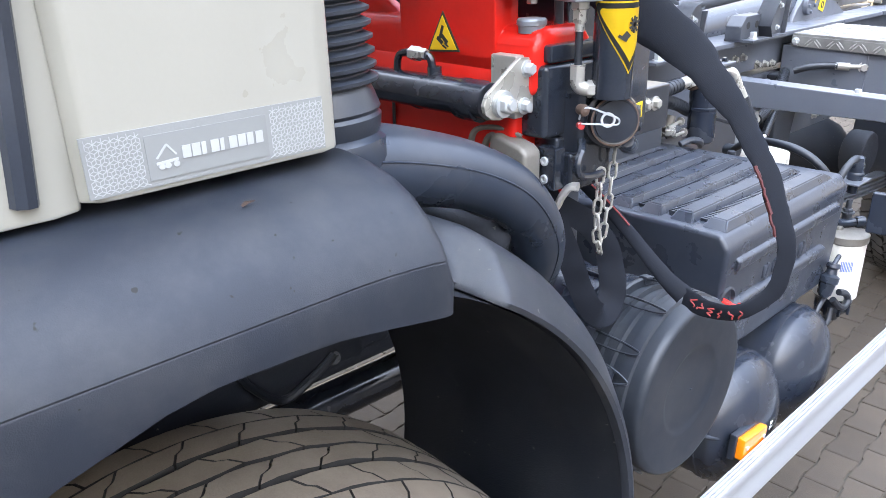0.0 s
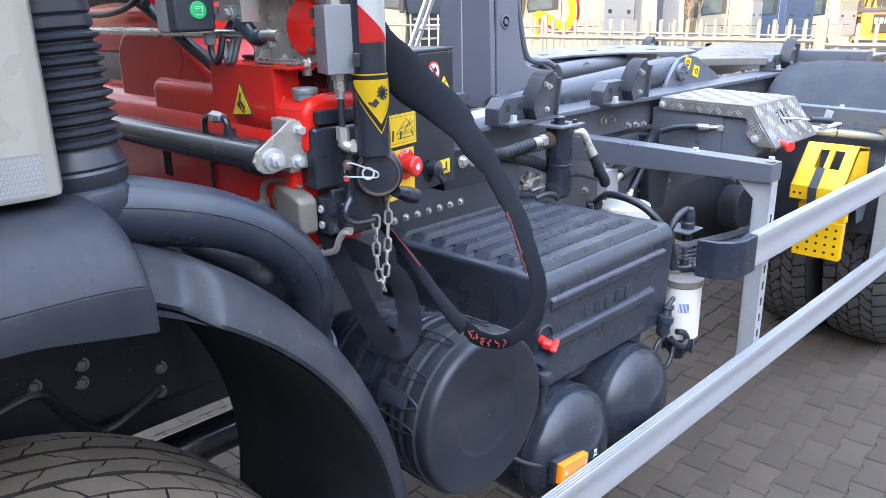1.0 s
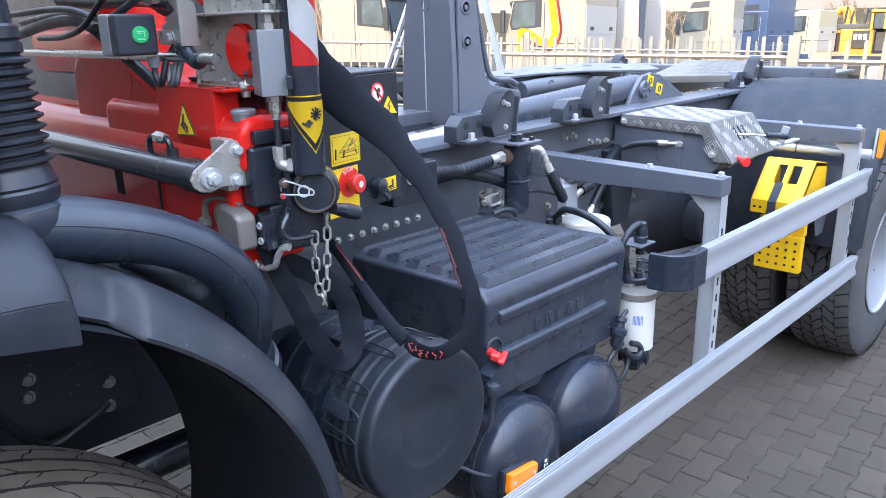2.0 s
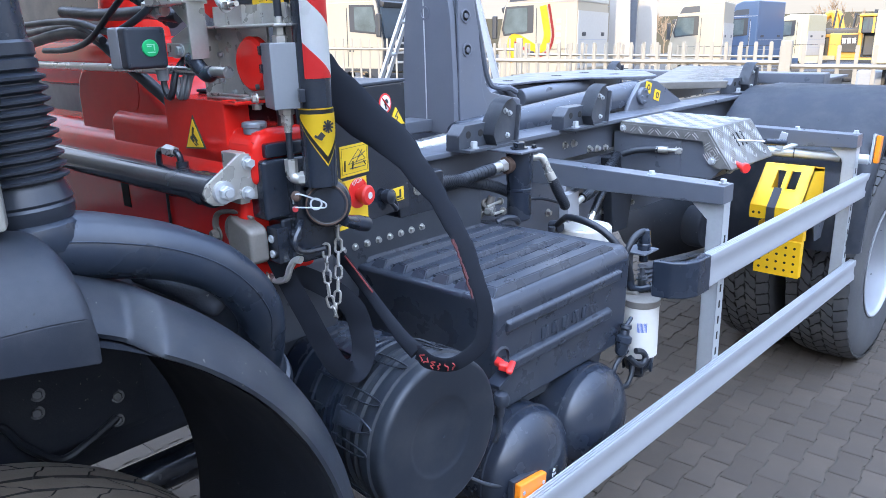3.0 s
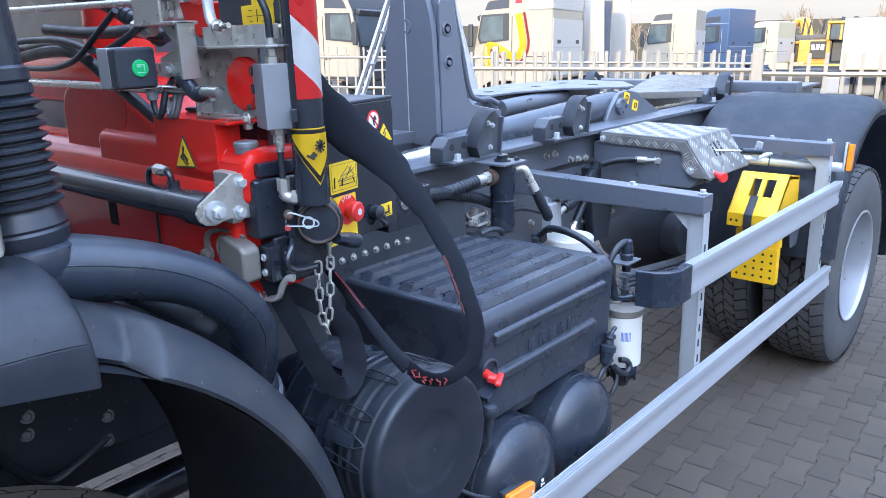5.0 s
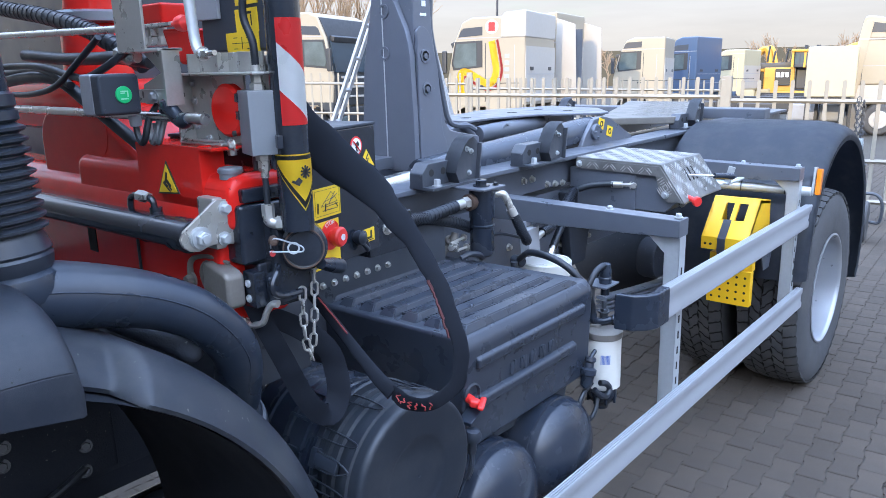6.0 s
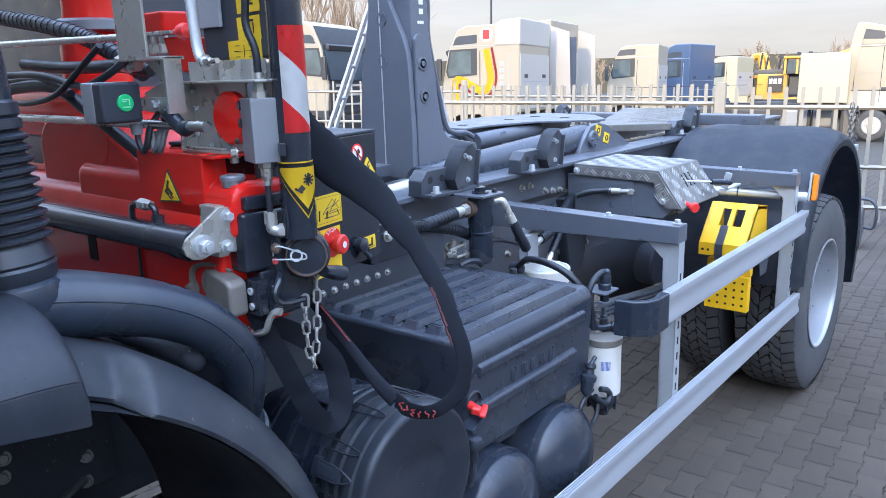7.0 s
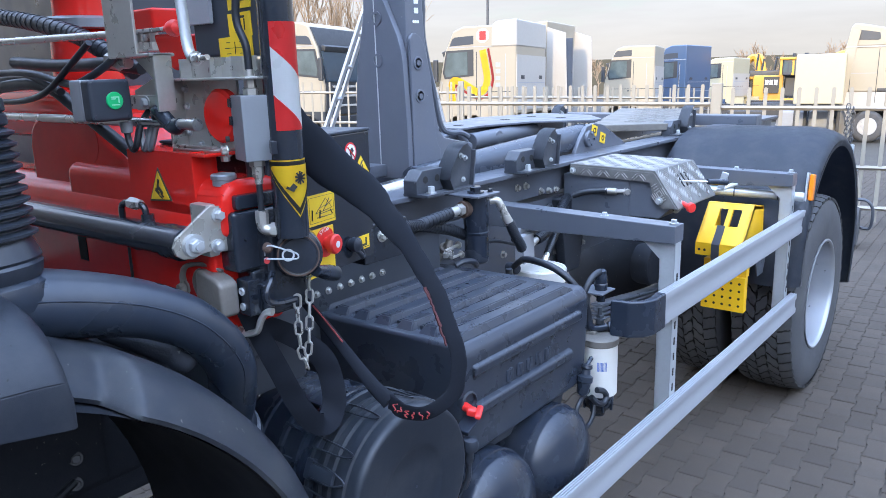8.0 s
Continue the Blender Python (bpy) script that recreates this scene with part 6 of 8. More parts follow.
latch = part("latch", bm, "casting", leg, "zinc-plated over-centre latch")
bm = B()
tube(bm, [(-0.734, 0.884, 1.391), (-0.735, 0.879, 1.416), (-0.727, 0.881, 1.436), (-0.707, 0.891, 1.442), (-0.682, 0.901, 1.440), (-0.662, 0.911, 1.431)], 0.0065, 8, res=4, flat=0.6)
tube(bm, [(-0.720, 0.901, 1.378), (-0.720, 0.894, 1.406), (-0.712, 0.896, 1.426), (-0.692, 0.901, 1.431)], 0.006, 8, res=4)
bolt(bm, (-0.734, 0.881, 1.398), (0, -1, 0), 0.010)
part("latch_bow", bm, "casting", latch)
bm = B()
span(bm, (-0.640, 0.921, 1.356), (-0.606, 0.945, 1.420), 0.003)
part("clamp_block", bm, "black", leg)
for z in (1.399, 1.372):
    bm = B()
    lathe(bm, (-0.6245, 0.9215, z), (0, -1, 0), [(0.0068, 0), (0.0068, 0.003), (0.0060, 0.0038), (0.0034, 0.0038), (0.0028, 0.0012), (0.0, 0.0012)], 18)
    part("socket_screw", bm, "galv", leg)
bm = B()
tube(bm, [(-0.668, 0.935, 1.318), (-0.640, 0.937, 1.316), (-0.616, 0.938, 1.325), (-0.606, 0.940, 1.345), (-0.596, 0.945, 1.360), (-0.584, 0.950, 1.362)], 0.0085, 8, flat=0.7, ref=(0.0, -0.3, 1.0), res=5)
bolt(bm, (-0.666, 0.930, 1.318), (-0.2, -1, 0), 0.008)
part("lower_hook", bm, "zinc", leg, "bent zinc-plated hook")

valve = thing("valve_block", "grey metal hydraulic lock valve with plated fittings and thin pipe", "valve", at=(-0.6, 0.955, 1.67))
bm = B()
box(bm, (-0.603, 0.957, 1.672), (0.062, 0.050, 0.104), 0.002, rot=(0, 0, -20))
part("block", bm, "greyblock", valve)
bm = B()
bolt(bm, (-0.635, 0.925, 1.636), (-0.35, -0.94, 0), 0.0065)
part("screw", bm, "zinc", valve)
bm = B()
cyl(bm, (-0.632, 0.930, 1.655), (-0.634, 0.925, 1.655), 0.0045, n=10)
part("port", bm, "groove", valve)
for z0, d in ((1.724, 1), (1.620, -1)):
    bm = B()
    bolt(bm, (-0.600, 0.957, z0), (0, 0, d), 0.013, 0.008, washer=False)
    bolt(bm, (-0.600, 0.957, z0 + d * 0.009), (0, 0, d), 0.010, 0.018, washer=False)
    cyl(bm, (-0.600, 0.957, z0 + d * 0.028), (-0.600, 0.957, z0 + d * 0.040), 0.007, n=12)
    part("fitting", bm, "zinc", valve)
bm = B()
bolt(bm, (-0.600, 0.957, 1.535), (0, 0, -1), 0.011, 0.022, washer=False)
part("fitting", bm, "zinc", valve)
bm = B()
tube(bm, [(-0.600, 0.957, 1.518), (-0.599, 0.957, 1.508), (-0.594, 0.960, 1.503), (-0.586, 0.966, 1.502)], 0.010, 12, res=5)
bolt(bm, (-0.588, 0.965, 1.502), (0.75, 0.65, 0), 0.0125, 0.014, washer=False)
part("elbow_fitting", bm, "zinc", valve)
bm = B()
cyl(bm, (-0.600, 0.957, 1.52), (-0.600, 0.957, 1.60), 0.0055, n=10)
tube(bm, [(-0.600, 0.957, 1.755), (-0.600, 0.955, 1.80), (-0.612, 0.95, 1.84), (-0.606, 0.95, 1.90), (-0.60, 0.95, 2.1)], 0.0065, 10)
part("pipe", bm, "hose", valve)
bm = B()
for z in (1.712, 1.683):
    bolt(bm, (-0.632, 0.950, z), (-0.95, 0.33, 0), 0.013, 0.012, washer=False)
    cyl(bm, (-0.645, 0.9545, z), (-0.662, 0.960, z), 0.009, n=14)
part("hex_plug", bm, "black", valve)

# Added dark box: stands in for the shade behind the column and hoses.
bm = B()
span(bm, (-2.7, 1.16, 1.30), (-1.48, 1.62, 2.70), 0.05)
part("dark_backing", bm, "matblack", crane, "plain dark box added behind the column to darken the gap")
# levers, brackets and the remote box above the beam
ctl = thing("crane_control_stand", "zinc-plated bracket stand with levers over the crane beam", "control stand", at=(-0.78, 0.93, 1.63))
bm = B()
span(bm, (-0.808, 0.930, 1.634), (-0.803, 0.966, 1.750), 0.002)
span(bm, (-0.808, 0.962, 1.634), (-0.645, 0.968, 1.750), 0.002)
part("bracket", bm, "zinc", ctl)
bm = B()
span(bm, (-0.808, 0.930, 1.630), (-0.678, 0.985, 1.635), 0.002)
box(bm, (-0.742, 0.938, 1.6375), (0.11, 0.012, 0.004), 0.0015)
part("lower_flange", bm, "zinc", ctl)
bm = B()
span(bm, (-0.808, 0.930, 1.7485), (-0.575, 0.985, 1.7535), 0.002)
part("upper_flange", bm, "zinc", ctl)
bm = B()
span(bm, (-0.790, 0.972, 1.7535), (-0.600, 0.976, 1.786), 0.001)
for x in (-0.79, -0.70, -0.64):
    span(bm, (x, 0.950, 1.7535), (x + 0.004, 0.974, 1.786), 0.001)
part("riser", bm, "zinc", ctl)
bm = B()
span(bm, (-0.893, 0.878, 1.793), (-0.798, 0.884, 2.1), 0.002)
span(bm, (-0.893, 0.878, 1.790), (-0.757, 0.925, 1.796), 0.002)
prism(bm, [(-0.872, 1.793), (-0.757, 1.793), (-0.757, 1.70), (-0.88, 1.70), (-0.88, 1.735), (-0.815, 1.755)], "y", 0.912, 0.918, 0.002)
span(bm, (-0.763, 0.885, 1.70), (-0.757, 0.918, 1.795), 0.001)
span(bm, (-0.880, 0.902, 1.703), (-0.762, 0.912, 1.727), 0.002)
part("angle_bracket", bm, "zinc", ctl)
for x in (-0.825, -0.775):
    bm = B()
    bolt(bm, (x, 0.902, 1.7145), (0, -1, 0), 0.0075)
    part("bolt", bm, "galv", ctl)
for x, z in ((-0.795, 1.735), (-0.795, 1.705), (-0.795, 1.66), (-0.70, 1.638), (-0.76, 1.638)):
    bm = B()
    bolt(bm, (x, 0.962, z), (0, -1, 0), 0.005)
    part("bolt", bm, "galv", ctl)
bm = B()
cyl(bm, (-1.9, 0.90, 1.684), (-0.675, 0.90, 1.6795), 0.0085, n=14)
cyl(bm, (-1.9, 0.90, 1.853), (-0.90, 0.90, 1.833), 0.007, n=14)
part("lever_rod", bm, "steel", ctl)
bm = B()
tube(bm, [(-0.80, 0.90, 1.69), (-0.785, 0.898, 1.70), (-0.77, 0.898, 1.692), (-0.752, 0.90, 1.678), (-0.735, 0.90, 1.674), (-0.72, 0.90, 1.679)], [0.008, 0.012, 0.013, 0.013, 0.013, 0.011], 14)
part("lever_boot", bm, "plastic2", ctl)
bm = B()
cyl(bm, (-0.70, 0.90, 1.680), (-0.672, 0.90, 1.679), 0.010, n=16)
cyl(bm, (-0.673, 0.90, 1.6795), (-0.671, 0.90, 1.6795), 0.005, n=12)
part("rod_end", bm, "steel", ctl)
bm = B()
tube(bm, [(-0.672, 0.89, 2.1), (-0.668, 0.89, 1.90), (-0.664, 0.89, 1.83), (-0.660, 0.89, 1.80), (-0.652, 0.89, 1.786), (-0.640, 0.89, 1.782)], 0.0095, 14, flat=0.75, res=6)
part("bent_handle", bm, "galv", ctl)
bm = B()
bolt(bm, (-0.643, 0.89, 1.783), (1, 0, 0), 0.008, 0.014)
cyl(bm, (-0.63, 0.89, 1.783), (-0.610, 0.89, 1.784), 0.0045, n=10)
part("handle_bolt", bm, "steel", ctl)
bm = B()
lathe(bm, (-0.772, 0.93, 1.836), (1, 0, 0), [(0.004, -0.015), (0.004, 0.0), (0.012, 0.003), (0.0145, 0.014), (0.012, 0.025), (0.0, 0.030)], 18)
part("red_knob", bm, "redp", ctl, "red ball knob")
bm = B()
prism(bm, [(-0.924, 1.835), (-0.824, 1.832), (-0.824, 1.770), (-0.865, 1.768), (-0.905, 1.79)], "y", 0.985, 1.08, 0.006, 3)
span(bm, (-0.992, 0.985, 1.845), (-0.919, 1.06, 1.884), 0.006, 3)
part("red_valve_housing", bm, "red", ctl)
bm = B()
for x, r in ((-0.985, 0.010), (-0.958, 0.014), (-0.930, 0.011)):
    bolt(bm, (x, 0.992, 1.806), (0, 0, 1), r, 0.014)
    cyl(bm, (x, 0.992, 1.82), (x, 0.992, 1.846), r * 0.7, n=12)
span(bm, (-0.995, 0.975, 1.838), (-0.84, 0.99, 1.846), 0.002)
part("pipe_union", bm, "zinc", ctl)
bm = B()
lathe(bm, (-0.680, 0.962, 1.690), (0.0, -1, 0), [(0.045, -0.0), (0.045, 0.012), (0.040, 0.017), (0.0, 0.018)], 36)
part("red_motor", bm, "red", ctl, "red round motor housing")
bm = B()
span(bm, (-0.790, 0.972, 1.842), (-0.716, 0.980, 2.2), 0.002)
part("light_panel", bm, "lightgrey", ctl)
bm = B()
span(bm, (-0.784, 0.982, 1.787), (-0.600, 1.06, 2.3), 0.006)
part("dark_panel", bm, "boxgrey", ctl)
bm = B()
span(bm, (-0.64, 0.98, 1.66), (-0.595, 1.03, 1.78), 0.003)
part("spacer_plate", bm, "zinc", ctl)
for k, (x, z, w, h) in enumerate(((-0.662, 1.800, 0.090, 0.037), (-0.646, 1.836, 0.060, 0.038), (-0.644, 1.878, 0.060, 0.034))):
    bm = B()
    box(bm, (x, 0.9808, z), (w, 0.002, h), 0.0, rot=(0, -2, 0))
    lab = part("yellow_label", bm, "yellow", ctl, "yellow instruction label with black symbols")
    bm = B()
    if k == 0:
        for dx, dz, w2, h2 in ((-0.022, 0.0, 0.012, 0.0012), (0.022, 0.0, 0.012, 0.0012), (0.0, 0.0, 0.030, 0.0008), (0.0, 0.0, 0.0008, 0.020), (-0.018, 0.009, 0.010, 0.0012), (0.018, 0.009, 0.010, 0.0012), (-0.018, -0.009, 0.010, 0.0012), (0.018, -0.009, 0.010, 0.0012)):
            box(bm, (x + dx, 0.9792, z + dz), (w2, 0.001, h2), 0)
    elif k == 1:
        box(bm, (x - 0.008, 0.9792, z), (0.005, 0.001, 0.026), 0)
        box(bm, (x + 0.002, 0.9792, z + 0.012), (0.026, 0.001, 0.004), 0)
        box(bm, (x + 0.014, 0.9792, z), (0.002, 0.001, 0.018), 0)
    else:
        box(bm, (x, 0.9792, z - 0.004), (0.03, 0.001, 0.003), 0)
        box(bm, (x + 0.005, 0.9792, z + 0.005), (0.012, 0.001, 0.008), 0)
    part("symbol", bm, "ink", lab)

rbox = thing("push_button_box", "dark grey push-button box with a round green button", "switch box", at=(-0.9, 0.86, 1.7))
bm = B()
box(bm, (-0.857, 0.848, 1.7205), (0.030, 0.074, 0.070), 0.006, rot=(0, 0, 0), seg=3)
part("front_case", bm, "boxgrey", rbox)
bm = B()
box(bm, (-0.892, 0.848, 1.7205), (0.042, 0.075, 0.071), 0.005, rot=(0, 0, 0))
part("back_case", bm, "lightgrey", rbox)
bn = Vector((1, 0, 0))
bc = Vector((-0.842, 0.853, 1.7200))
bm = B()
lathe(bm, bc, bn, [(0.0148, -0.004), (0.0148, 0.002), (0.0135, 0.0035), (0.0, 0.004)], 28)
btn = part("green_button", bm, "green", rbox, "round green push button")
bm = B()
for dx, dz, w, h in ((0.0, 0.006, 0.014, 0.002), (0.006, 0.001, 0.002, 0.010), (-0.003, 0.003, 0.008, 0.002), (0.0, -0.007, 0.014, 0.002)):
    box(bm, bc + bn * 0.0043 + Vector((0, dx, dz)), (0.001, w, h), 0)
part("button_print", bm, "lightgreen", btn)
bm = B()
for dx, dz in ((-0.037, 0.034), (0.037, 0.034), (0.037, -0.034), (-0.037, -0.034)):
    c = Vector((-0.843, 0.848 + dx * 0.80, 1.7205 + dz * 0.80))
    bm = B()
    cyl(bm, c, c + bn * 0.002, 0.004, n=12)
    part("screw", bm, "boxgrey", rbox)
bm = B()
cyl(bm, (-0.873, 0.885, 1.682), (-0.873, 0.885, 1.662), 0.012, 0.010, bev=0.002)
part("cable_gland", bm, "lightgrey", rbox)
for k, (x, y) in enumerate(((-0.873, 0.885), (-0.855, 0.90), (-0.84, 0.905))):
    bm = B()
    tube(bm, [(x, y, 1.668), (x + 0.002, y, 1.648), (x + 0.014 - 0.006 * k, y, 1.633), (x + 0.028 - 0.008 * k, y, 1.643), (x + 0.030 - 0.006 * k, y + 0.01, 1.675), (x + 0.03, y + 0.03, 1.70)], 0.006, 8)
    part("cable", bm, "hose" if k == 0 else "greyblock", rbox)

hoses = thing("hose_bundle", "bundle of black spiral-wrapped hydraulic hoses and cables", "hose", "hydraulic hoses", at=(-1.2, 0.9, 1.75))
runs = [([(-1.75, 0.98, 1.935), (-1.588, 0.98, 1.910), (-1.422, 0.98, 1.888), (-1.231, 0.98, 1.853), (-1.131, 0.98, 1.822), (-1.03, 1.0, 1.77)], 0.018),
        ([(-1.7, 0.90, 1.72), (-1.35, 0.89, 1.75), (-1.18, 0.89, 1.745), (-1.08, 0.90, 1.70), (-0.98, 0.92, 1.64), (-0.90, 0.93, 1.60), (-0.85, 0.95, 1.59)], 0.0125),
        ([(-1.7, 0.88, 1.77), (-1.25, 0.87, 1.775), (-1.05, 0.865, 1.752), (-0.98, 0.865, 1.752), (-0.90, 0.89, 1.79), (-0.87, 0.90, 1.83)], 0.007),
        ([(-1.471, 0.95, 1.801), (-1.283, 0.95, 1.789), (-1.15, 0.95, 1.786), (-1.032, 0.95, 1.785), (-0.95, 0.97, 1.775)], 0.013),
        ([(-1.40, 0.87, 1.716), (-1.25, 0.865, 1.718), (-1.12, 0.86, 1.735), (-1.02, 0.86, 1.775), (-0.94, 0.87, 1.82)], 0.006),
        ([(-1.7, 0.93, 1.755), (-1.35, 0.90, 1.765), (-1.20, 0.885, 1.76), (-1.10, 0.88, 1.735)], 0.008)]
for pts, r in runs:
    bm = B()
    tube(bm, pts, r, 12, res=8)
    if r > 0.015:
        line = curve(pts, 14)
        for a, b in zip(line[::2], line[1::2]):
            cyl(bm, a, a.lerp(b, 0.75), r * 1.07, n=12)
    part("hose_run", bm, "hose", hoses)
bm = B()
cyl(bm, (-0.93, 0.90, 1.79), (-0.905, 0.905, 1.785), 0.016, n=6)
cyl(bm, (-0.905, 0.905, 1.785), (-0.885, 0.91, 1.785), 0.012, n=12)
part("fitting", bm, "zinc", hoses)

# ---------------------------------------------------------------- control cabinet
PN = 11.4   # the panel's turn, degrees
ca, sa = math.cos(radians(PN)), math.sin(radians(PN))
cab_box = thing("control_cabinet", "black control cabinet with emergency stop, yellow labels and grey top", "control cabinet", at=(-0.8, 1.25, 1.35))


def pan(u, z, out=0.0):
    """A place on the cabinet's front: u metres to the rear from its middle line."""
    return Vector((-0.711 - u * sa + out * ca, 1.188 + u * ca + out * sa, z))


def panel_box(bm, u0, u1, z0, z1, o0, o1, bev=0.0):
    c = pan((u0 + u1) / 2, (z0 + z1) / 2, (o0 + o1) / 2)
    return box(bm, c, (abs(o1 - o0), u1 - u0, z1 - z0), bev, rot=(0, 0, PN))


bm = B()
panel_box(bm, -0.16, 0.179, 1.355, 1.632, -0.26, 0.0, 0.004)
part("case", bm, "black", cab_box)
bm = B()
panel_box(bm, -0.16, 0.181, 1.632, 1.638, -0.262, 0.001, 0.002)
part("top_cover", bm, "boxgrey", cab_box, "grey sheet top cover")
bm = B()
panel_box(bm, -0.0505, 0.0375, 1.461, 1.5225, 0.0, 0.0015)
lab = part("yellow_label", bm, "yellow", cab_box, "yellow label with a crane drawing")
bm = B()
for u0, z0, u1, z1, w in ((-0.018, 1.485, 0.022, 1.487, 0.0015), (-0.01, 1.489, 0.012, 1.512, 0.002), (0.0, 1.498, 0.02, 1.507, 0.002), (-0.022, 1.476, -0.019, 1.492, 0.004), (-0.01, 1.478, 0.02, 1.478, 0.0015), (0.014, 1.489, 0.02, 1.48, 0.003),
                          (-0.034, 1.487, 0.0, 1.514, 0.0016), (0.0, 1.514, 0.020, 1.492, 0.0012), (-0.034, 1.487, 0.020, 1.492, 0.0012), (-0.022, 1.496, 0.010, 1.502, 0.0012), (-0.046, 1.475, -0.044, 1.496, 0.004), (-0.030, 1.478, 0.0, 1.478, 0.002),
                          (-0.053, 1.469, 0.026, 1.469, 0.0008), (-0.053, 1.520, 0.026, 1.520, 0.0008), (-0.053, 1.469, -0.053, 1.520, 0.0008), (0.026, 1.469, 0.026, 1.520, 0.0008)):
    a, b = pan(u0 + 0.007, z0 - 0.0025, 0.002), pan(u1 + 0.007, z1 - 0.0025, 0.002)
    tube(bm, [a, b], w / 2, 4, smooth=False)
part("line_drawing", bm, "ink", lab)
bm = B()
panel_box(bm, -0.0475, 0.0275, 1.364, 1.4535, 0.0, 0.0015)
splate = part("stop_plate", bm, "yellow", cab_box, "yellow emergency stop plate")
bm = B()
lathe(bm, pan(-0.0025, 1.4225), (ca, sa, 0), [(0.031, 0.0015), (0.031, 0.003), (0.0, 0.003)], 32)
part("red_disc", bm, "redp", splate)
bm = B()
lathe(bm, pan(-0.0025, 1.4205), (ca, sa, 0), [(0.012, 0.003), (0.012, 0.012), (0.014, 0.014), (0.0195, 0.016), (0.0205, 0.020), (0.0205, 0.028), (0.017, 0.032), (0.0, 0.033)], 32)
estop = part("stop_button", bm, "redp", splate, "red mushroom emergency stop button")
bm = B()
lathe(bm, pan(-0.0025, 1.4205), (ca, sa, 0), [(0.006, 0.0331), (0.007, 0.0336), (0.004, 0.0336), (0.004, 0.0331)], 16)
part("button_mark", bm, "white", estop)
txt = bpy.data.curves.new("stop_text", "FONT")
txt.body, txt.size, txt.align_x, txt.align_y, txt.extrude = "STOP", 0.0125, "CENTER", "CENTER", 0.0003
tob = new("lettering", txt)
bpy.context.view_layer.update()
tme = bpy.data.meshes.new_from_object(tob.evaluated_get(bpy.context.evaluated_depsgraph_get()))
bpy.data.objects.remove(tob)
tme.materials.clear()
tme.materials.append(M["white"])
for v in tme.vertices:
    a = radians(98) - v.co.x / 0.0255
    r = 0.0255 + v.co.y
    q = pan(-0.0025 + r * math.cos(a), 1.4225 + r * math.sin(a), 0.0034 + v.co.z) - Vector((-0.8, 1.25, 1.35))
    v.co = q
stop_word = new("lettering", tme)
stop_word.parent = splate
bm = B()
panel_box(bm, 0.1155, 0.1565, 1.3775, 1.4075, 0.0, 0.0015)
lab2 = part("yellow_label", bm, "yellow", cab_box, "small yellow seat symbol label")
bm = B()
panel_box(bm, 0.128, 0.146, 1.384, 1.389, 0.0015, 0.0022)
panel_box(bm, 0.140, 0.146, 1.389, 1.402, 0.0015, 0.0022)
panel_box(bm, 0.120, 0.152, 1.3805, 1.382, 0.0015, 0.0022)
part("symbol", bm, "ink", lab2)
bm = B()
lathe(bm, pan(0.086, 1.3985), (ca, sa, 0), [(0.012, 0), (0.012, 0.006), (0.016, 0.008), (0.016, 0.02), (0.009, 0.024), (0.0, 0.025)], 20)
tube(bm, [pan(0.086, 1.391, 0.012), pan(0.096, 1.375, 0.02), pan(0.103, 1.367, 0.018), pan(0.108, 1.375, 0.016), pan(0.100, 1.389, 0.016)], 0.005, 8)
part("key_plug", bm, "rubber", cab_box)
bm = B()
lathe(bm, pan(0.1054, 1.592), (ca, sa, 0), [(0.021, 0), (0.021, 0.001), (0.0, 0.001)], 28)
nosign = part("prohibition_sign", bm, "redp", cab_box, "round white and red prohibition sign")
bm = B()
lathe(bm, pan(0.1054, 1.592), (ca, sa, 0), [(0.0170, 0.001), (0.0170, 0.0016), (0.0, 0.0016)], 28)
part("white_face", bm, "white", nosign)
bm = B()
tube(bm, [pan(0.0935, 1.604, 0.0030), pan(0.1175, 1.580, 0.0030)], 0.0016, 4, smooth=False)
part("red_bar", bm, "redp", nosign)
bm = B()
box(bm, pan(0.108, 1.595, 0.0018), (0.0008, 0.012, 0.010), 0, rot=(30, 0, PN))
box(bm, pan(0.105, 1.586, 0.0018), (0.0008, 0.004, 0.012), 0, rot=(20, 0, PN))
part("pictogram", bm, "ink", nosign)
bm = B()
vs = [pan(u, z, o) for o in (0.0, 0.0015) for u, z in ((0.1145, 1.548), (0.170, 1.543), (0.1418, 1.581))]
vv = [bm.verts.new(v) for v in vs]
for f in ((0, 1, 2), (5, 4, 3), (0, 3, 4, 1), (1, 4, 5, 2), (2, 5, 3, 0)):
    bm.faces.new([vv[k] for k in f])
tsign = part("hazard_sign", bm, "yellow", cab_box, "yellow triangular electric hazard sign")
bm = B()
tube(bm, [pan(0.146, 1.571, 0.0018), pan(0.137, 1.560, 0.0018), pan(0.146, 1.562, 0.0018), pan(0.140, 1.549, 0.0018)], 0.0016, 4, smooth=False)
part("bolt_symbol", bm, "ink", tsign)
bm = B()
panel_box(bm, -0.065, -0.02, 1.357, 1.372, 0.0, 0.0014)
part("yellow_label", bm, "yellow", cab_box)
# mounting plate under the cabinet with its row of screws
bm = B()
prism(bm, [(1.0, 1.02), (1.0, 1.36), (1.62, 1.36), (2.02, 1.25), (2.02, 1.02)], "x", -1.20, -1.105, 0.006)
part("mounting_plate", bm, "matblack", cab_box)
for k in range(8):
    bm = B()
    bolt(bm, (-1.105, 1.443 + 0.043 * k, 1.166 + 0.0006 * k), (1, 0, 0), 0.0075)
    part("bolt", bm, "zinc", cab_box)
for k in range(2):
    bm = B()
    bolt(bm, (-0.797, 1.439 + 0.035 * k, 1.377 - 0.002 * k), (1, 0, 0), 0.0105, 0.010)
    part("port_plug", bm, "zinc", cab_box)
bm = B()
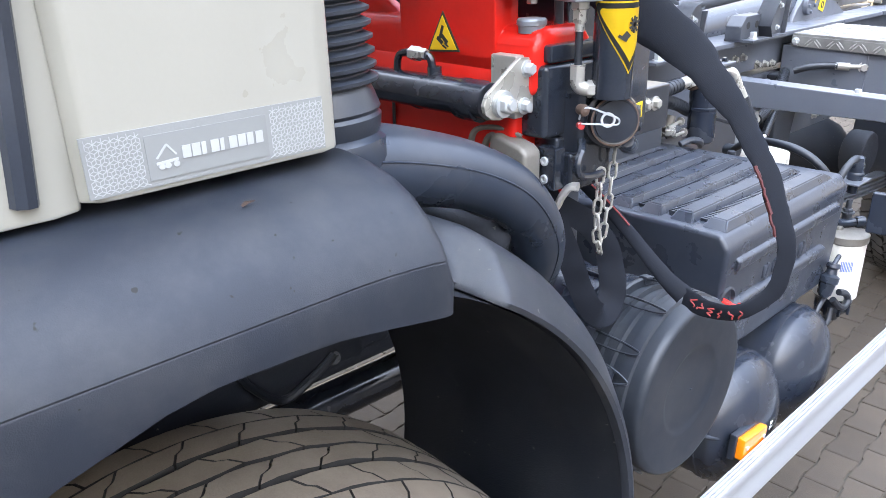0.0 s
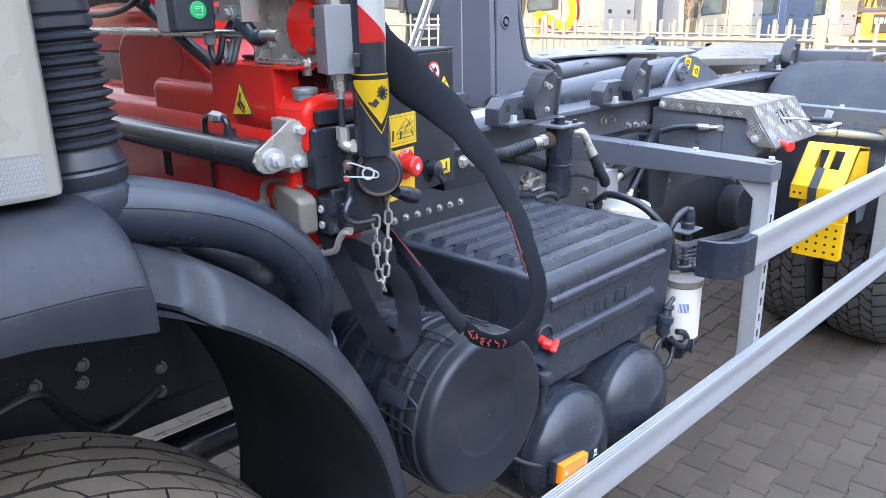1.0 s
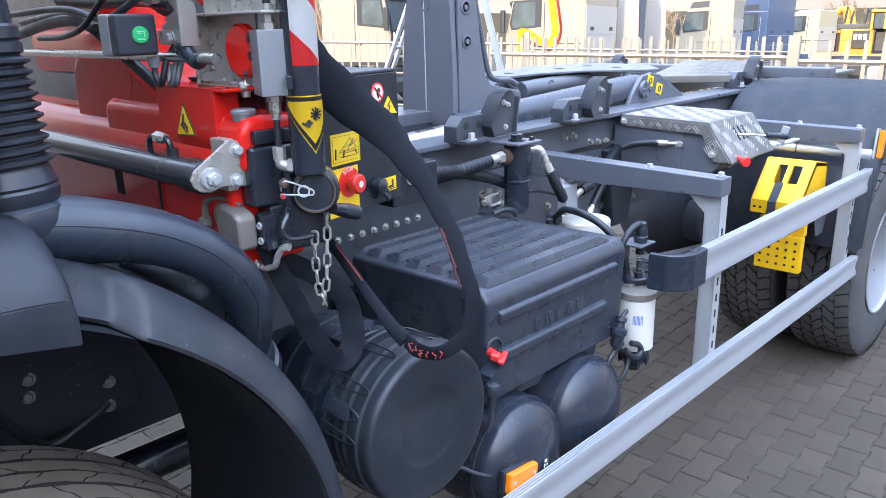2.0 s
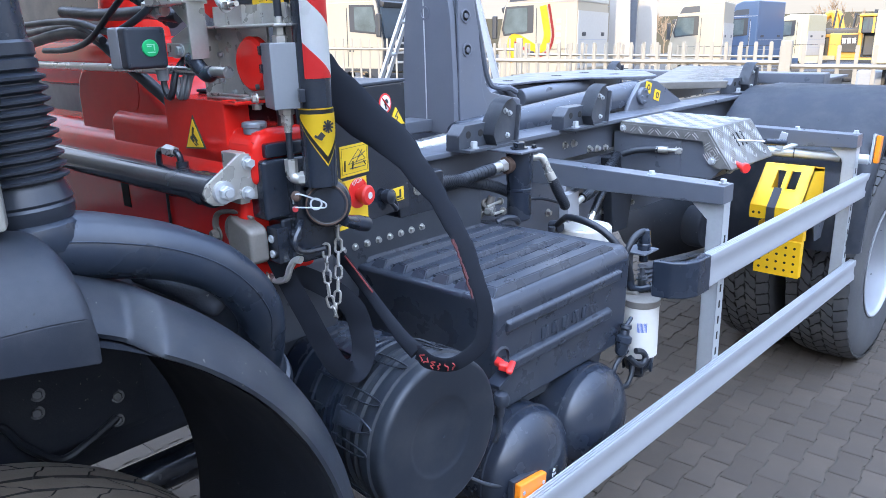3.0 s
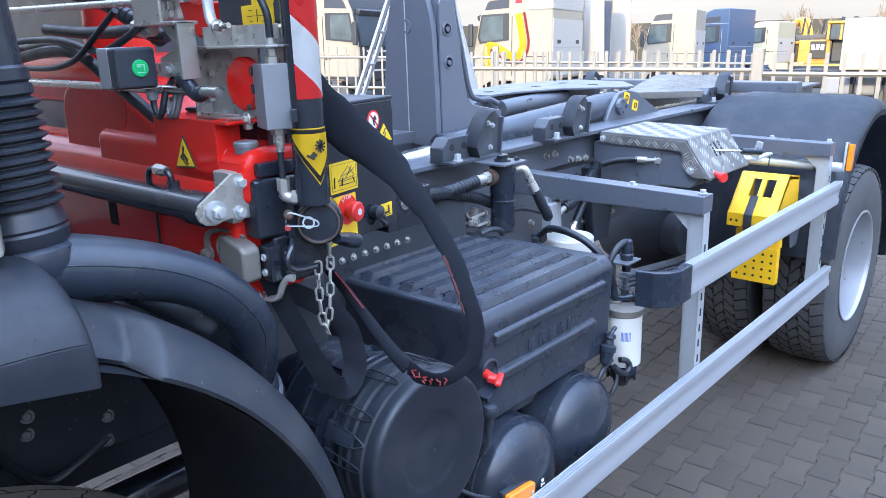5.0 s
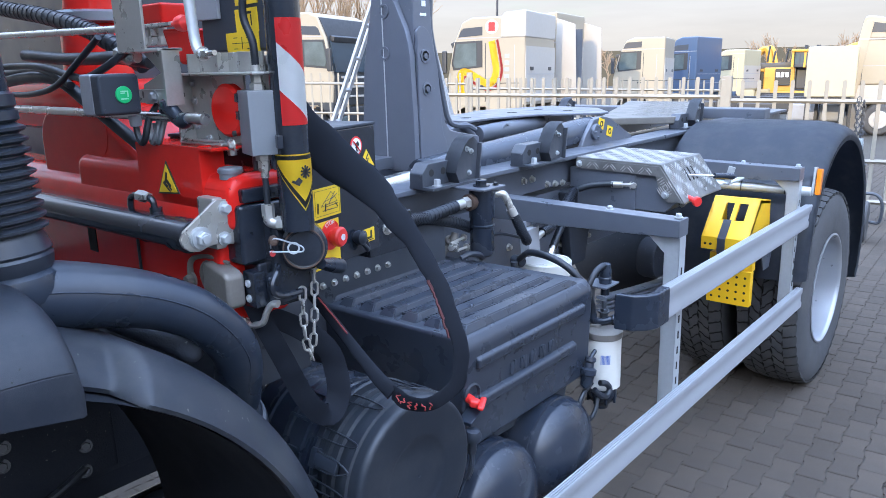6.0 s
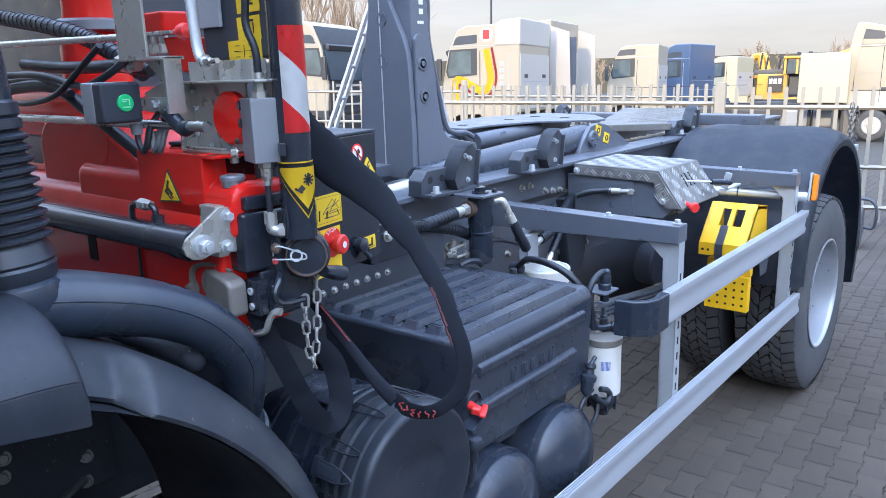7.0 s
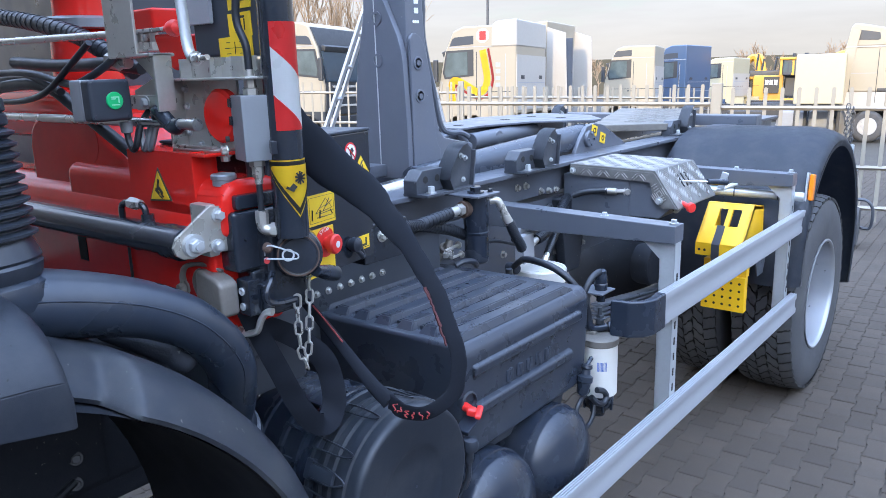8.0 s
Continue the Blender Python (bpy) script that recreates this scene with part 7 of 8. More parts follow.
span(bm, (-0.90, 1.38, 1.315), (-0.797, 1.53, 1.41), 0.006)
part("manifold", bm, "black", cab_box)

# ---------------------------------------------------------------- sleeve loop, straps, chain
loop = thing("sleeved_hose_loop", "black fabric-sleeved hose hanging in a loop with red lettering marks", "hose", at=(-0.45, 1.15, 1.4))
LOOP = [(-0.712, 1.050, 1.720), (-0.671, 1.080, 1.658), (-0.611, 1.119, 1.593), (-0.549, 1.147, 1.543), (-0.506, 1.155, 1.501), (-0.453, 1.169, 1.435), (-0.410, 1.175, 1.368), (-0.380, 1.177, 1.298), (-0.365, 1.181, 1.239), (-0.375, 1.170, 1.185), (-0.405, 1.140, 1.153), (-0.450, 1.130, 1.143), (-0.500, 1.135, 1.150)]
bm = B()
tube(bm, LOOP, [0.046, 0.044, 0.040, 0.032, 0.0240, 0.0190, 0.0165, 0.0155, 0.0150, 0.0145, 0.0145, 0.0155, 0.0165], 16, res=8, ref=(0.75, -0.65, 0), flat=0.22)
for v in bm.verts:
    v.co += Vector((0.6, 0.5, 0.3)) * 0.0060 * noise.noise(v.co * 24.0) + Vector((0.6, 0.4, 0.3)) * 0.0018 * noise.noise(v.co * 80.0)
part("sleeve", bm, "fabric", loop)
bm = B()
LINK = [(-0.50, 1.135, 1.150), (-0.53, 1.130, 1.170), (-0.57, 1.127, 1.203), (-0.611, 1.125, 1.238), (-0.66, 1.13, 1.268), (-0.71, 1.14, 1.29), (-0.76, 1.15, 1.31)]
tube(bm, LINK, [0.017, 0.014, 0.012, 0.011, 0.011, 0.011, 0.011], 12, res=6, ref=(0.75, -0.65, 0), flat=0.4)
part("sleeve_tail", bm, "fabric", loop)
bm = B()
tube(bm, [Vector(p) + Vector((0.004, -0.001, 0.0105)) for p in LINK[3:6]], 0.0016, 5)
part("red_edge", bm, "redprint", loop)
bm = B()
rnd = random.Random(12)
line = curve(LOOP, 12)
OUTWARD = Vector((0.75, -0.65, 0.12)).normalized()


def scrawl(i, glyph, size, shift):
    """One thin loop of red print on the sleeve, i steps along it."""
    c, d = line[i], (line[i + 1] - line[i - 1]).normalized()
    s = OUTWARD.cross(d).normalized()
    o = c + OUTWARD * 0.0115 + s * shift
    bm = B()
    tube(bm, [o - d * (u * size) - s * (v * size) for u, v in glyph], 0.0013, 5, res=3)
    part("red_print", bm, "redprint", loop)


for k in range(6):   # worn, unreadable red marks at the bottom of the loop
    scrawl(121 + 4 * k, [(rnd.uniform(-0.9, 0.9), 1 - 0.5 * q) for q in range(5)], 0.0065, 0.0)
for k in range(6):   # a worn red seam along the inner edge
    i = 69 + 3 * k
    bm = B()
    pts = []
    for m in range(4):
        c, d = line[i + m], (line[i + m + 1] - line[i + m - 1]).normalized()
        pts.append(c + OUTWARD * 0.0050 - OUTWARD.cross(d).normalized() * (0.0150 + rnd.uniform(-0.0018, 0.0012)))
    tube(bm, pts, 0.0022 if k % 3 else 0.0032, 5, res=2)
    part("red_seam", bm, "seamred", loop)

strap = thing("folded_strap", "black webbing strap folded over behind the chain", "strap", at=(-0.6, 1.05, 1.2))
bm = B()
WEB = [(-0.640, 0.930, 1.375), (-0.632, 0.948, 1.320), (-0.622, 0.978, 1.242), (-0.612, 1.008, 1.163), (-0.606, 1.036, 1.116), (-0.606, 1.070, 1.100), (-0.612, 1.095, 1.125), (-0.622, 1.104, 1.162), (-0.634, 1.098, 1.212), (-0.648, 1.070, 1.252), (-0.662, 1.030, 1.285), (-0.67, 0.99, 1.31)]
tube(bm, WEB, [0.017, 0.018, 0.019, 0.020, 0.021, 0.022, 0.023, 0.023, 0.022, 0.021, 0.020, 0.019], 12, res=8, ref=(0.75, -0.60, 0.25), flat=0.07)
for v in bm.verts:
    v.co += Vector((0.7, -0.5, 0.2)) * 0.008 * noise.noise(v.co * 21.0)
part("webbing", bm, "fabric", strap)
bm = B()
tube(bm, [(-0.628, 1.075, 1.088), (-0.624, 1.085, 1.094), (-0.624, 1.098, 1.090), (-0.627, 1.090, 1.078), (-0.628, 1.078, 1.080)], 0.0022, 5)
part("red_stitch", bm, "redprint", strap)

chain = thing("safety_chain", "short galvanised chain hanging in a loop from the leg", "chain", at=(-0.55, 1.03, 1.3))


def chain_link(c, d, turn, length=0.030, width=0.0165, r=0.0023):
    """One link with its long axis along d, turned about that axis."""
    d = Vector(d).normalized()
    u, w = ring_frame(d, (0.8, -0.6, 0))
    s = u * math.cos(turn) + w * math.sin(turn)
    half, rad = length / 2 - width / 2, width / 2 - r
    pts = []
    for k in range(16):
        a = 2 * math.pi * k / 16
        pts.append(Vector(c) + s * rad * math.cos(a) + d * (rad * math.sin(a) + (half if math.sin(a) >= 0 else -half)))
    n = len(pts)
    bm = B()
    rings = []
    for k in range(n):
        t = (pts[(k + 1) % n] - pts[k - 1]).normalized()
        nrm = (pts[k] - Vector(c)).normalized()
        nrm = (nrm - t * nrm.dot(t)).normalized()
        b = t.cross(nrm)
        rings.append([bm.verts.new(pts[k] + (nrm * math.cos(2 * math.pi * j / 6) + b * math.sin(2 * math.pi * j / 6)) * r) for j in range(6)])
    skin(bm, rings + rings[:1], caps=False)
    part("link", bm, "zinc", chain)


CH1 = [(-0.568, 1.025, 1.44), (-0.581, 1.032, 1.405), (-0.584, 1.030, 1.35), (-0.588, 1.027, 1.29), (-0.591, 1.020, 1.245)]
CH2 = [(-0.591, 1.019, 1.243), (-0.590, 1.009, 1.27), (-0.588, 1.005, 1.32), (-0.586, 1.006, 1.38)]
for path in (CH1, CH2):
    line = curve(path, 30)
    acc, k = 0.0235, 0
    for a, b in zip(line, line[1:]):
        acc += (b - a).length
        if acc >= 0.0235:
            chain_link(b, b - a, (k % 2) * 1.4 + 0.2)
            acc, k = 0.0, k + 1

# ---------------------------------------------------------------- hydraulic filter and hoses on the frame
ret = thing("hydraulic_filter", "dark grey hydraulic return filter with plated hose ends", "filter", at=(-1.07, 2.1, 1.2))
RX, RY = -1.065, 2.165   # the filter's axis
bm = B()
lathe(bm, (RX, RY, 1.115), (0, 0, 1), [(0.0, 0.0), (0.036, 0.0), (0.041, 0.006), (0.041, 0.10), (0.0435, 0.102), (0.0435, 0.108), (0.041, 0.110), (0.041, 0.13), (0.043, 0.134), (0.043, 0.23), (0.0, 0.23)], 32)
part("bowl", bm, "tankpaint", ret)
bm = B()
span(bm, (RX - 0.09, RY - 0.06, 1.345), (RX + 0.055, RY + 0.065, 1.353), 0.003)
part("top_plate", bm, "frame", ret)
bm = B()
bolt(bm, (RX, RY, 1.353), (0, 0, 1), 0.02, 0.018)
bolt(bm, (RX + 0.03, RY + 0.04, 1.353), (0, 0, 1), 0.008)
part("bolt", bm, "black", ret)
bm = B()
cyl(bm, (RX - 0.01, RY - 0.035, 1.305), (RX - 0.012, RY - 0.060, 1.305), 0.028, n=20)
part("rusty_flange", bm, "rust", ret)
bm = B()
cyl(bm, (RX - 0.012, RY - 0.058, 1.305), (RX - 0.014, RY - 0.082, 1.304), 0.021, n=6)
cyl(bm, (RX - 0.014, RY - 0.08, 1.304), (RX - 0.018, RY - 0.125, 1.302), 0.017, n=14)
part("hose_end", bm, "zinc", ret)
bm = B()
tube(bm, [(RX + 0.035, RY + 0.03, 1.325), (RX + 0.055, RY + 0.045, 1.325), (RX + 0.065, RY + 0.055, 1.305), (RX + 0.075, RY + 0.065, 1.27)], 0.013, 10)
cyl(bm, (RX + 0.073, RY + 0.063, 1.275), (RX + 0.083, RY + 0.075, 1.245), 0.016, n=12)
part("hose_end", bm, "zinc", ret)
hs = thing("hydraulic_hose_group", "black hydraulic hoses running along the frame", "hose", "hydraulic hoses", at=(-1.1, 2.0, 1.2))
for pts, r in (([(RX - 0.016, RY - 0.12, 1.302), (RX - 0.02, RY - 0.25, 1.29), (RX - 0.03, RY - 0.42, 1.28), (RX - 0.05, RY - 0.7, 1.27)], 0.020),
               ([(-1.11, 2.16, 1.205), (-1.10, 2.07, 1.240), (-1.10, 1.95, 1.274), (-1.04, 1.82, 1.305), (-0.97, 1.68, 1.330), (-0.89, 1.50, 1.345)], 0.018),
               ([(RX + 0.083, RY + 0.075, 1.25), (RX + 0.095, RY + 0.09, 1.205), (RX + 0.105, RY + 0.11, 1.165), (RX + 0.095, RY + 0.13, 1.150)], 0.017),
               ([(-1.09, 2.58, 1.109), (-1.10, 2.66, 1.118), (-1.12, 2.76, 1.142), (-1.16, 2.88, 1.175), (-1.21, 3.02, 1.20)], 0.019),
               ([(-1.105, 2.685, 1.030), (-1.115, 2.74, 1.07), (-1.14, 2.83, 1.115), (-1.18, 2.95, 1.17)], 0.015),
               ([(-1.14, 2.50, 1.118), (-1.14, 2.60, 1.140), (-1.16, 2.72, 1.165), (-1.20, 2.86, 1.185)], 0.014),
               ([(-1.2, 2.2, 1.10), (-1.15, 2.35, 1.14), (-1.12, 2.5, 1.10)], 0.006)):
    bm = B()
    tube(bm, pts, r, 12, res=8)
    line = curve(pts, 16)
    if r > 0.01:
        run = part("hose_run", bm, "hose", hs)
        bm = B()
        for a, b in zip(line[::2], line[1::2]):
            cyl(bm, a, a.lerp(b, 0.7), r * 1.06, n=12)
        tagged(part("spiral_wrap", bm, "hose", run), "spiral hose wrap", kind="stuff")
    else:
        part("hose_run", bm, "hose", hs)
vb = thing("distributor_block", "pale grey distributor block with plated nipples", "valve", at=(-1.1, 2.5, 1.05))
bm = B()
box(bm, (-1.058, 2.448, 1.108), (0.040, 0.070, 0.104), 0.002, rot=(4, 0, 0))
part("block", bm, "lightgrey", vb)
bm = B()
box(bm, (-1.085, 2.455, 1.168), (0.034, 0.034, 0.026), 0.002)
part("valve_head", bm, "lightgrey", vb)
for a, b, r in (((-1.075, 2.50, 1.098), (-1.09, 2.585, 1.110), 0.015), ((-1.10, 2.655, 1.003), (-1.105, 2.69, 1.035), 0.015)):
    bm = B()
    a, b = Vector(a), Vector(b)
    bolt(bm, a, b - a, r, 0.022, washer=False)
    cyl(bm, a.lerp(b, 0.3), b, r * 0.8, n=14)
    part("nipple", bm, "zinc", vb)
bm = B()
cyl(bm, (-1.09, 2.385, 1.045), (-1.04, 2.375, 1.045), 0.020, bev=0.006)
part("rubber_cap", bm, "rubber", vb)
bm = B()
cyl(bm, (-1.02, 2.29, 1.03), (-1.02, 2.29, 1.07), 0.013, bev=0.004)
part("rubber_cap", bm, "rubber", vb)
clip = thing("pipe_clamp_fitting", "small tarnished brass and steel pipe clamp on the box", "fitting", at=(-1.05, 1.9, 1.15))
for z in (1.150, 1.170):
    bm = B()
    lathe(bm, (-1.125, 2.075, z), (0.5, -0.3, 1), [(0.020, 0.0), (0.024, 0.002), (0.024, 0.011), (0.020, 0.013), (0.016, 0.011), (0.016, 0.002)], 20)
    part("clamp_ring", bm, "casting", clip)
bm = B()
box(bm, (-1.10, 2.055, 1.163), (0.030, 0.045, 0.018), 0.004, rot=(8, 0, 30))
part("clamp_body", bm, "zinc", clip)
for a, b in (((-1.10, 2.04, 1.175), (-1.105, 2.115, 1.180)), ((-1.085, 2.05, 1.150), (-1.09, 2.11, 1.150))):
    bm = B()
    cyl(bm, a, b, 0.005, n=8)
    bolt(bm, b, Vector(b) - Vector(a), 0.009, 0.009)
    part("clamp_bolt", bm, "zinc", clip)
bm = B()
tube(bm, [(-1.15, 2.03, 1.10), (-1.14, 2.05, 1.14), (-1.125, 2.075, 1.16), (-1.12, 2.09, 1.20)], 0.013, 10)
part("clamped_pipe", bm, "casting", clip)
bm = B()
tube(bm, [(-1.05, 2.03, 1.135), (-1.035, 2.06, 1.145), (-1.03, 2.10, 1.135), (-1.04, 2.13, 1.115)], 0.010, 8)
part("rubber_lead", bm, "rubber", clip)
res = thing("white_reservoir", "white plastic reservoir with a round cap behind the battery box", "reservoir", at=(-1.3, 3.1, 0.9))
bm = B()
lathe(bm, (-1.055, 2.555, 0.86), (0, 0, 1), [(0.090, 0.0), (0.090, 0.10), (0.098, 0.102), (0.098, 0.148), (0.094, 0.153), (0.084, 0.154), (0.080, 0.151), (0.0, 0.153)], 36)
part("reservoir_body", bm, "filterwhite", res)

# ---------------------------------------------------------------- the yard behind
EYE0 = Vector((0.417, 0.153, 1.65))


def away(yaw, d):
    """A place on the yard, d metres from the standing point, at a bearing turned left from +y."""
    x, y = EYE0.x - d * math.sin(radians(yaw)), EYE0.y + d * math.cos(radians(yaw))
    return Vector((x, y, ground_z(y)))


def fence_run(a, b, gap, tall):
    f = thing("picket_fence", "white painted steel picket fence round the yard", "fence", "picket fence panels", at=tuple(a), base=Matrix())
    d = (b - a)
    n = int(d.length / gap)
    turn = math.degrees(math.atan2(d.y, d.x))
    me = None
    for i in range(n + 1):
        p = a + d * (i / n)
        p.z = ground_z(p.y)
        if me is None:
            bm = B()
            prism(bm, [(-0.021, 0.08), (-0.021, tall - 0.012), (-0.010, tall), (0.010, tall), (0.021, tall - 0.012), (0.021, 0.08)], "y", -0.008, 0.008)
            me = link_part("picket", bm, "fence", 0)
            ob = me
        else:
            ob = new("picket", me.data)
        ob.parent = f
        ob.matrix_local = pose(p.x - a.x, p.y - a.y, p.z - a.z, 0, 0, turn)
        if i % 30 == 0:
            bm = B()
            box(bm, (p.x, p.y, p.z + tall * 0.5), (0.12, 0.12, tall + 0.02), 0.006, rot=(0, 0, turn))
            part("fence_post", bm, "fence", f)
    for z in (0.25, tall - 0.92, tall - 0.24):
        bm = B()
        pts = [a + d * (i / 6) for i in range(7)]
        for p in pts:
            p.z = ground_z(p.y) + z
        tube(bm, pts, 0.028, 4, smooth=False)
        part("fence_rail", bm, "fence", f)
    return f


fence_run(away(19.5, 9.8), away(40.5, 11.2), 0.165, 1.68)
fence_run(away(19.5, 9.8), away(1.0, 10.3), 0.175, 1.64)
fence_run(away(38.0, 17.0), away(56.0, 19.0), 0.22, 1.90)
fence_run(away(38.0, 17.0), away(20.0, 20.0), 0.22, 1.80)


gate = thing("gate_castor", "worn rubber gate wheel on a bent steel fork at the fence", "wheel", at=tuple(away(9.6, 9.0)), base=Matrix())
g = away(10.15, 8.6)
bm = B()
lathe(bm, g + Vector((-0.045, 0, 0.21)), (1, 0.1, 0), [(0.11, 0.0), (0.19, 0.0), (0.208, 0.015), (0.21, 0.045), (0.208, 0.075), (0.19, 0.09), (0.11, 0.09)], 28)
part("tyre", bm, "tyre2", gate)
bm = B()
lathe(bm, g + Vector((-0.035, 0, 0.21)), (1, 0.1, 0), [(0.0, 0.0), (0.112, 0.0), (0.112, 0.07), (0.0, 0.07)], 20)
part("hub", bm, "boxgrey", gate)
bm = B()
tube(bm, [g + Vector((-0.02, 0, 0.50)), g + Vector((0.10, 0, 0.49)), g + Vector((0.16, 0, 0.40)), g + Vector((0.15, 0, 0.22)), g + Vector((0.06, 0, 0.21))], 0.016, 8)
part("fork", bm, "matblack", gate)
lock_chain = thing("gate_chain", "dark steel chain hanging from the fence rail", "chain", at=tuple(away(10.9, 9.8)), base=Matrix())
for yaw, z0, z1 in ((11.15, 0.72, 1.38), (10.85, 0.45, 1.38)):
    q = away(yaw, 9.75)
    n = int((z1 - z0) / 0.047)
    for k in range(n):
        bm = B()
        z = z0 + 0.047 * k
        wide = 0.022 if k % 2 else 0.006
        tube(bm, [(q.x - wide, q.y, z), (q.x - wide * 0.7, q.y, z + 0.052), (q.x + wide * 0.7, q.y, z + 0.052), (q.x + wide, q.y, z), (q.x, q.y, z - 0.008), (q.x - wide, q.y, z)], 0.006, 5, res=2)
        part("link", bm, "matblack", lock_chain)


def far_cab(name, label, yaw, d, face, tall, paint, width=2.45, deflector=True, dark_front=False, stripe=False, fairing=True, back=1.15):
    """A tractor unit on the yard; face is its heading, degrees from +y to the left."""
    o = away(yaw, d)
    t = new(name)
    t.matrix_world = Matrix.Translation(o) @ pose(0, 0, 0, 0, 0, face)
    t["base_at"] = (0, 0, 0)
    tagged(t, label, "truck", "parked trucks behind the fence")
    w = width / 2
    bm = B()
    prism(bm, [(-back, 1.15), (1.15, 1.05), (1.22, 1.9), (1.02, tall - 0.7), (0.75, tall - 0.12), (0.45, tall), (-back, tall)], "x", -w, w, 0.05, 3)
    part("cab_body", bm, paint, t)
    if deflector:
        bm = B()
        prism(bm, [(-back - 0.02, tall - 0.58), (-0.42, tall - 0.58), (-0.42, tall - 0.02), (-0.55, tall + 0.10), (-back - 0.02, tall + 0.14)], "x", -w - 0.02, w + 0.02, 0.05, 3)
        part("roof_deflector", bm, "cabgrey" if stripe else paint, t)
    for s in (-1, 1):
        bm = B()
        prism(bm, [(0.12, 2.20), (1.02, 2.12), (1.08, 2.3), (0.96, 2.90), (0.12, 2.92)], "x", s * (w - 0.005), s * (w + 0.008))
        win = part("side_window", bm, "farblack", t)
        bm = B()
        prism(bm, [(0.30, 2.24), (0.97, 2.18), (1.02, 2.32), (0.91, 2.84), (0.30, 2.86)], "x", s * (w + 0.008), s * (w + 0.014))
        part("pane", bm, "farglass", win)
        if tall > 3.4:
            bm = B()
            prism(bm, [(0.12, 3.06), (0.86, 3.02), (0.78, 3.20), (0.70, 3.26), (0.12, 3.29)], "x", s * (w - 0.005), s * (w + 0.006))
            part("roof_window", bm, "boxgrey", t)
        if stripe:
            bm = B()
            cyl(bm, (s * (w - 0.004), -0.16, 3.28), (s * (w + 0.006), -0.16, 3.28), 0.19, n=20)
            badge = part("round_badge", bm, "white", t)
            bm = B()
            box(bm, (s * (w + 0.008), -0.16, 3.28), (0.008, 0.20, 0.24), 0.002)
            part("badge_shape", bm, "dullred", badge)
        bm = B()
        prism(bm, [(-back + 0.02, 2.98), (0.88, 2.98), (0.88, 3.00), (-back + 0.02, 3.00)], "x", s * (w - 0.005), s * (w + 0.005))
        prism(bm, [(-back + 0.30, 1.30), (-back + 0.32, 1.30), (-back + 0.32, 2.78), (-back + 0.30, 2.78)], "x", s * (w - 0.005), s * (w + 0.005))
        part("panel_joint", bm, "lightgrey", t)
        bm = B()
        box(bm, (s * (w + 0.01), 0.16, 1.68), (0.03, 0.16, 0.05), 0.01)
        part("door_handle", bm, "farblack", t)
        for k in range(4):
            bm = B()
            box(bm, (s * (w + 0.004), -0.62 - 0.0 * k, 1.95 + 0.18 * k), (0.012, 0.14, 0.11), 0.004)
            if stripe:
                part("louvre", bm, "lightgrey", t)
        bm = B()
        prism(bm, [(0.02, 1.25), (0.04, 1.25), (0.04, 2.85), (0.02, 2.85)], "x", s * (w - 0.005), s * (w + 0.006))
        prism(bm, [(-1.05, 1.75), (0.9, 1.75), (0.9, 1.77), (-1.05, 1.77)], "x", s * (w - 0.005), s * (w + 0.006))
        part("door_gap", bm, "farblack", t)
        bm = B()
        box(bm, (s * (w + 0.16), 1.22, 2.35), (0.10, 0.14, 0.62), 0.03)
        part("mirror", bm, "farblack", t)
        bm = B()
        lathe(bm, (s * (w - 0.30), 0.35, 0.51), (s, 0, 0), [(0.30, 0.30), (0.42, 0.31), (0.50, 0.26), (0.51, 0.2), (0.51, 0.05), (0.45, 0.0)], 28)
        tyre = part("tyre", bm, "tyre2", t)
        bm = B()
        lathe(bm, (s * (w - 0.30), 0.35, 0.51), (s, 0, 0), [(0.30, 0.305), (0.28, 0.29), (0.25, 0.22), (0.15, 0.21), (0.13, 0.23), (0.11, 0.29), (0.0, 0.30)], 24)
        part("rim", bm, "silver", tyre)
        bm = B()
        prism(bm, [(-0.35, 0.55), (-0.25, 0.95), (0.05, 1.12), (0.65, 1.12), (0.95, 0.95), (1.18, 0.55), (1.2, 1.2), (-1.1, 1.2), (-1.1, 0.7)], "x", s * (w - 0.10), s * (w + 0.004))
        part("lower_panel", bm, paint if not dark_front else "farblack", t)
    bm = B()
    prism(bm, [(1.15, 2.02), (1.212, 2.02), (1.072, tall - 0.80), (1.0, tall - 0.80)], "x", -w + 0.10, w - 0.10)
    if dark_front:
        bmesh.ops.translate(bm, verts=bm.verts[:], vec=(0, 0.05, 0))
    part("windscreen", bm, "glass", t)
    if dark_front:
        bm = B()
        prism(bm, [(1.160, 1.15), (1.232, 1.15), (1.236, 1.9), (1.045, tall - 0.68), (0.79, tall - 0.15), (0.72, tall - 0.15), (1.0, tall - 0.72), (1.20, 1.9)], "x", -w + 0.06, w - 0.06)
        part("front_mask", bm, "farblack", t)
        for z in (1.35, 1.62, 1.88):
            bm = B()
            box(bm, (0, 1.245, z), (width * 0.7, 0.03, 0.06), 0.01)
            part("grille_bar", bm, "cabgrey", t)
    bm = B()
    box(bm, (0, 1.10, tall - 0.72), (width * 0.86, 0.16, 0.16), 0.03, rot=(-20, 0, 0))
    part("sun_visor", bm, "farblack", t)
    for s in (-1, 1):
        bm = B()
        box(bm, (s * (w - 0.32), 1.31, 0.72), (0.42, 0.03, 0.16), 0.01)
        part("headlight", bm, "farglass", t)
    bm = B()
    span(bm, (-w, 1.10, 0.35), (w, 1.30, 1.05), 0.04)
    span(bm, (-w + 0.1, 1.19, 1.1), (w - 0.1, 1.235, 1.85), 0.02)
    part("bumper_grille", bm, "farblack" if dark_front else paint, t)
    bm = B()
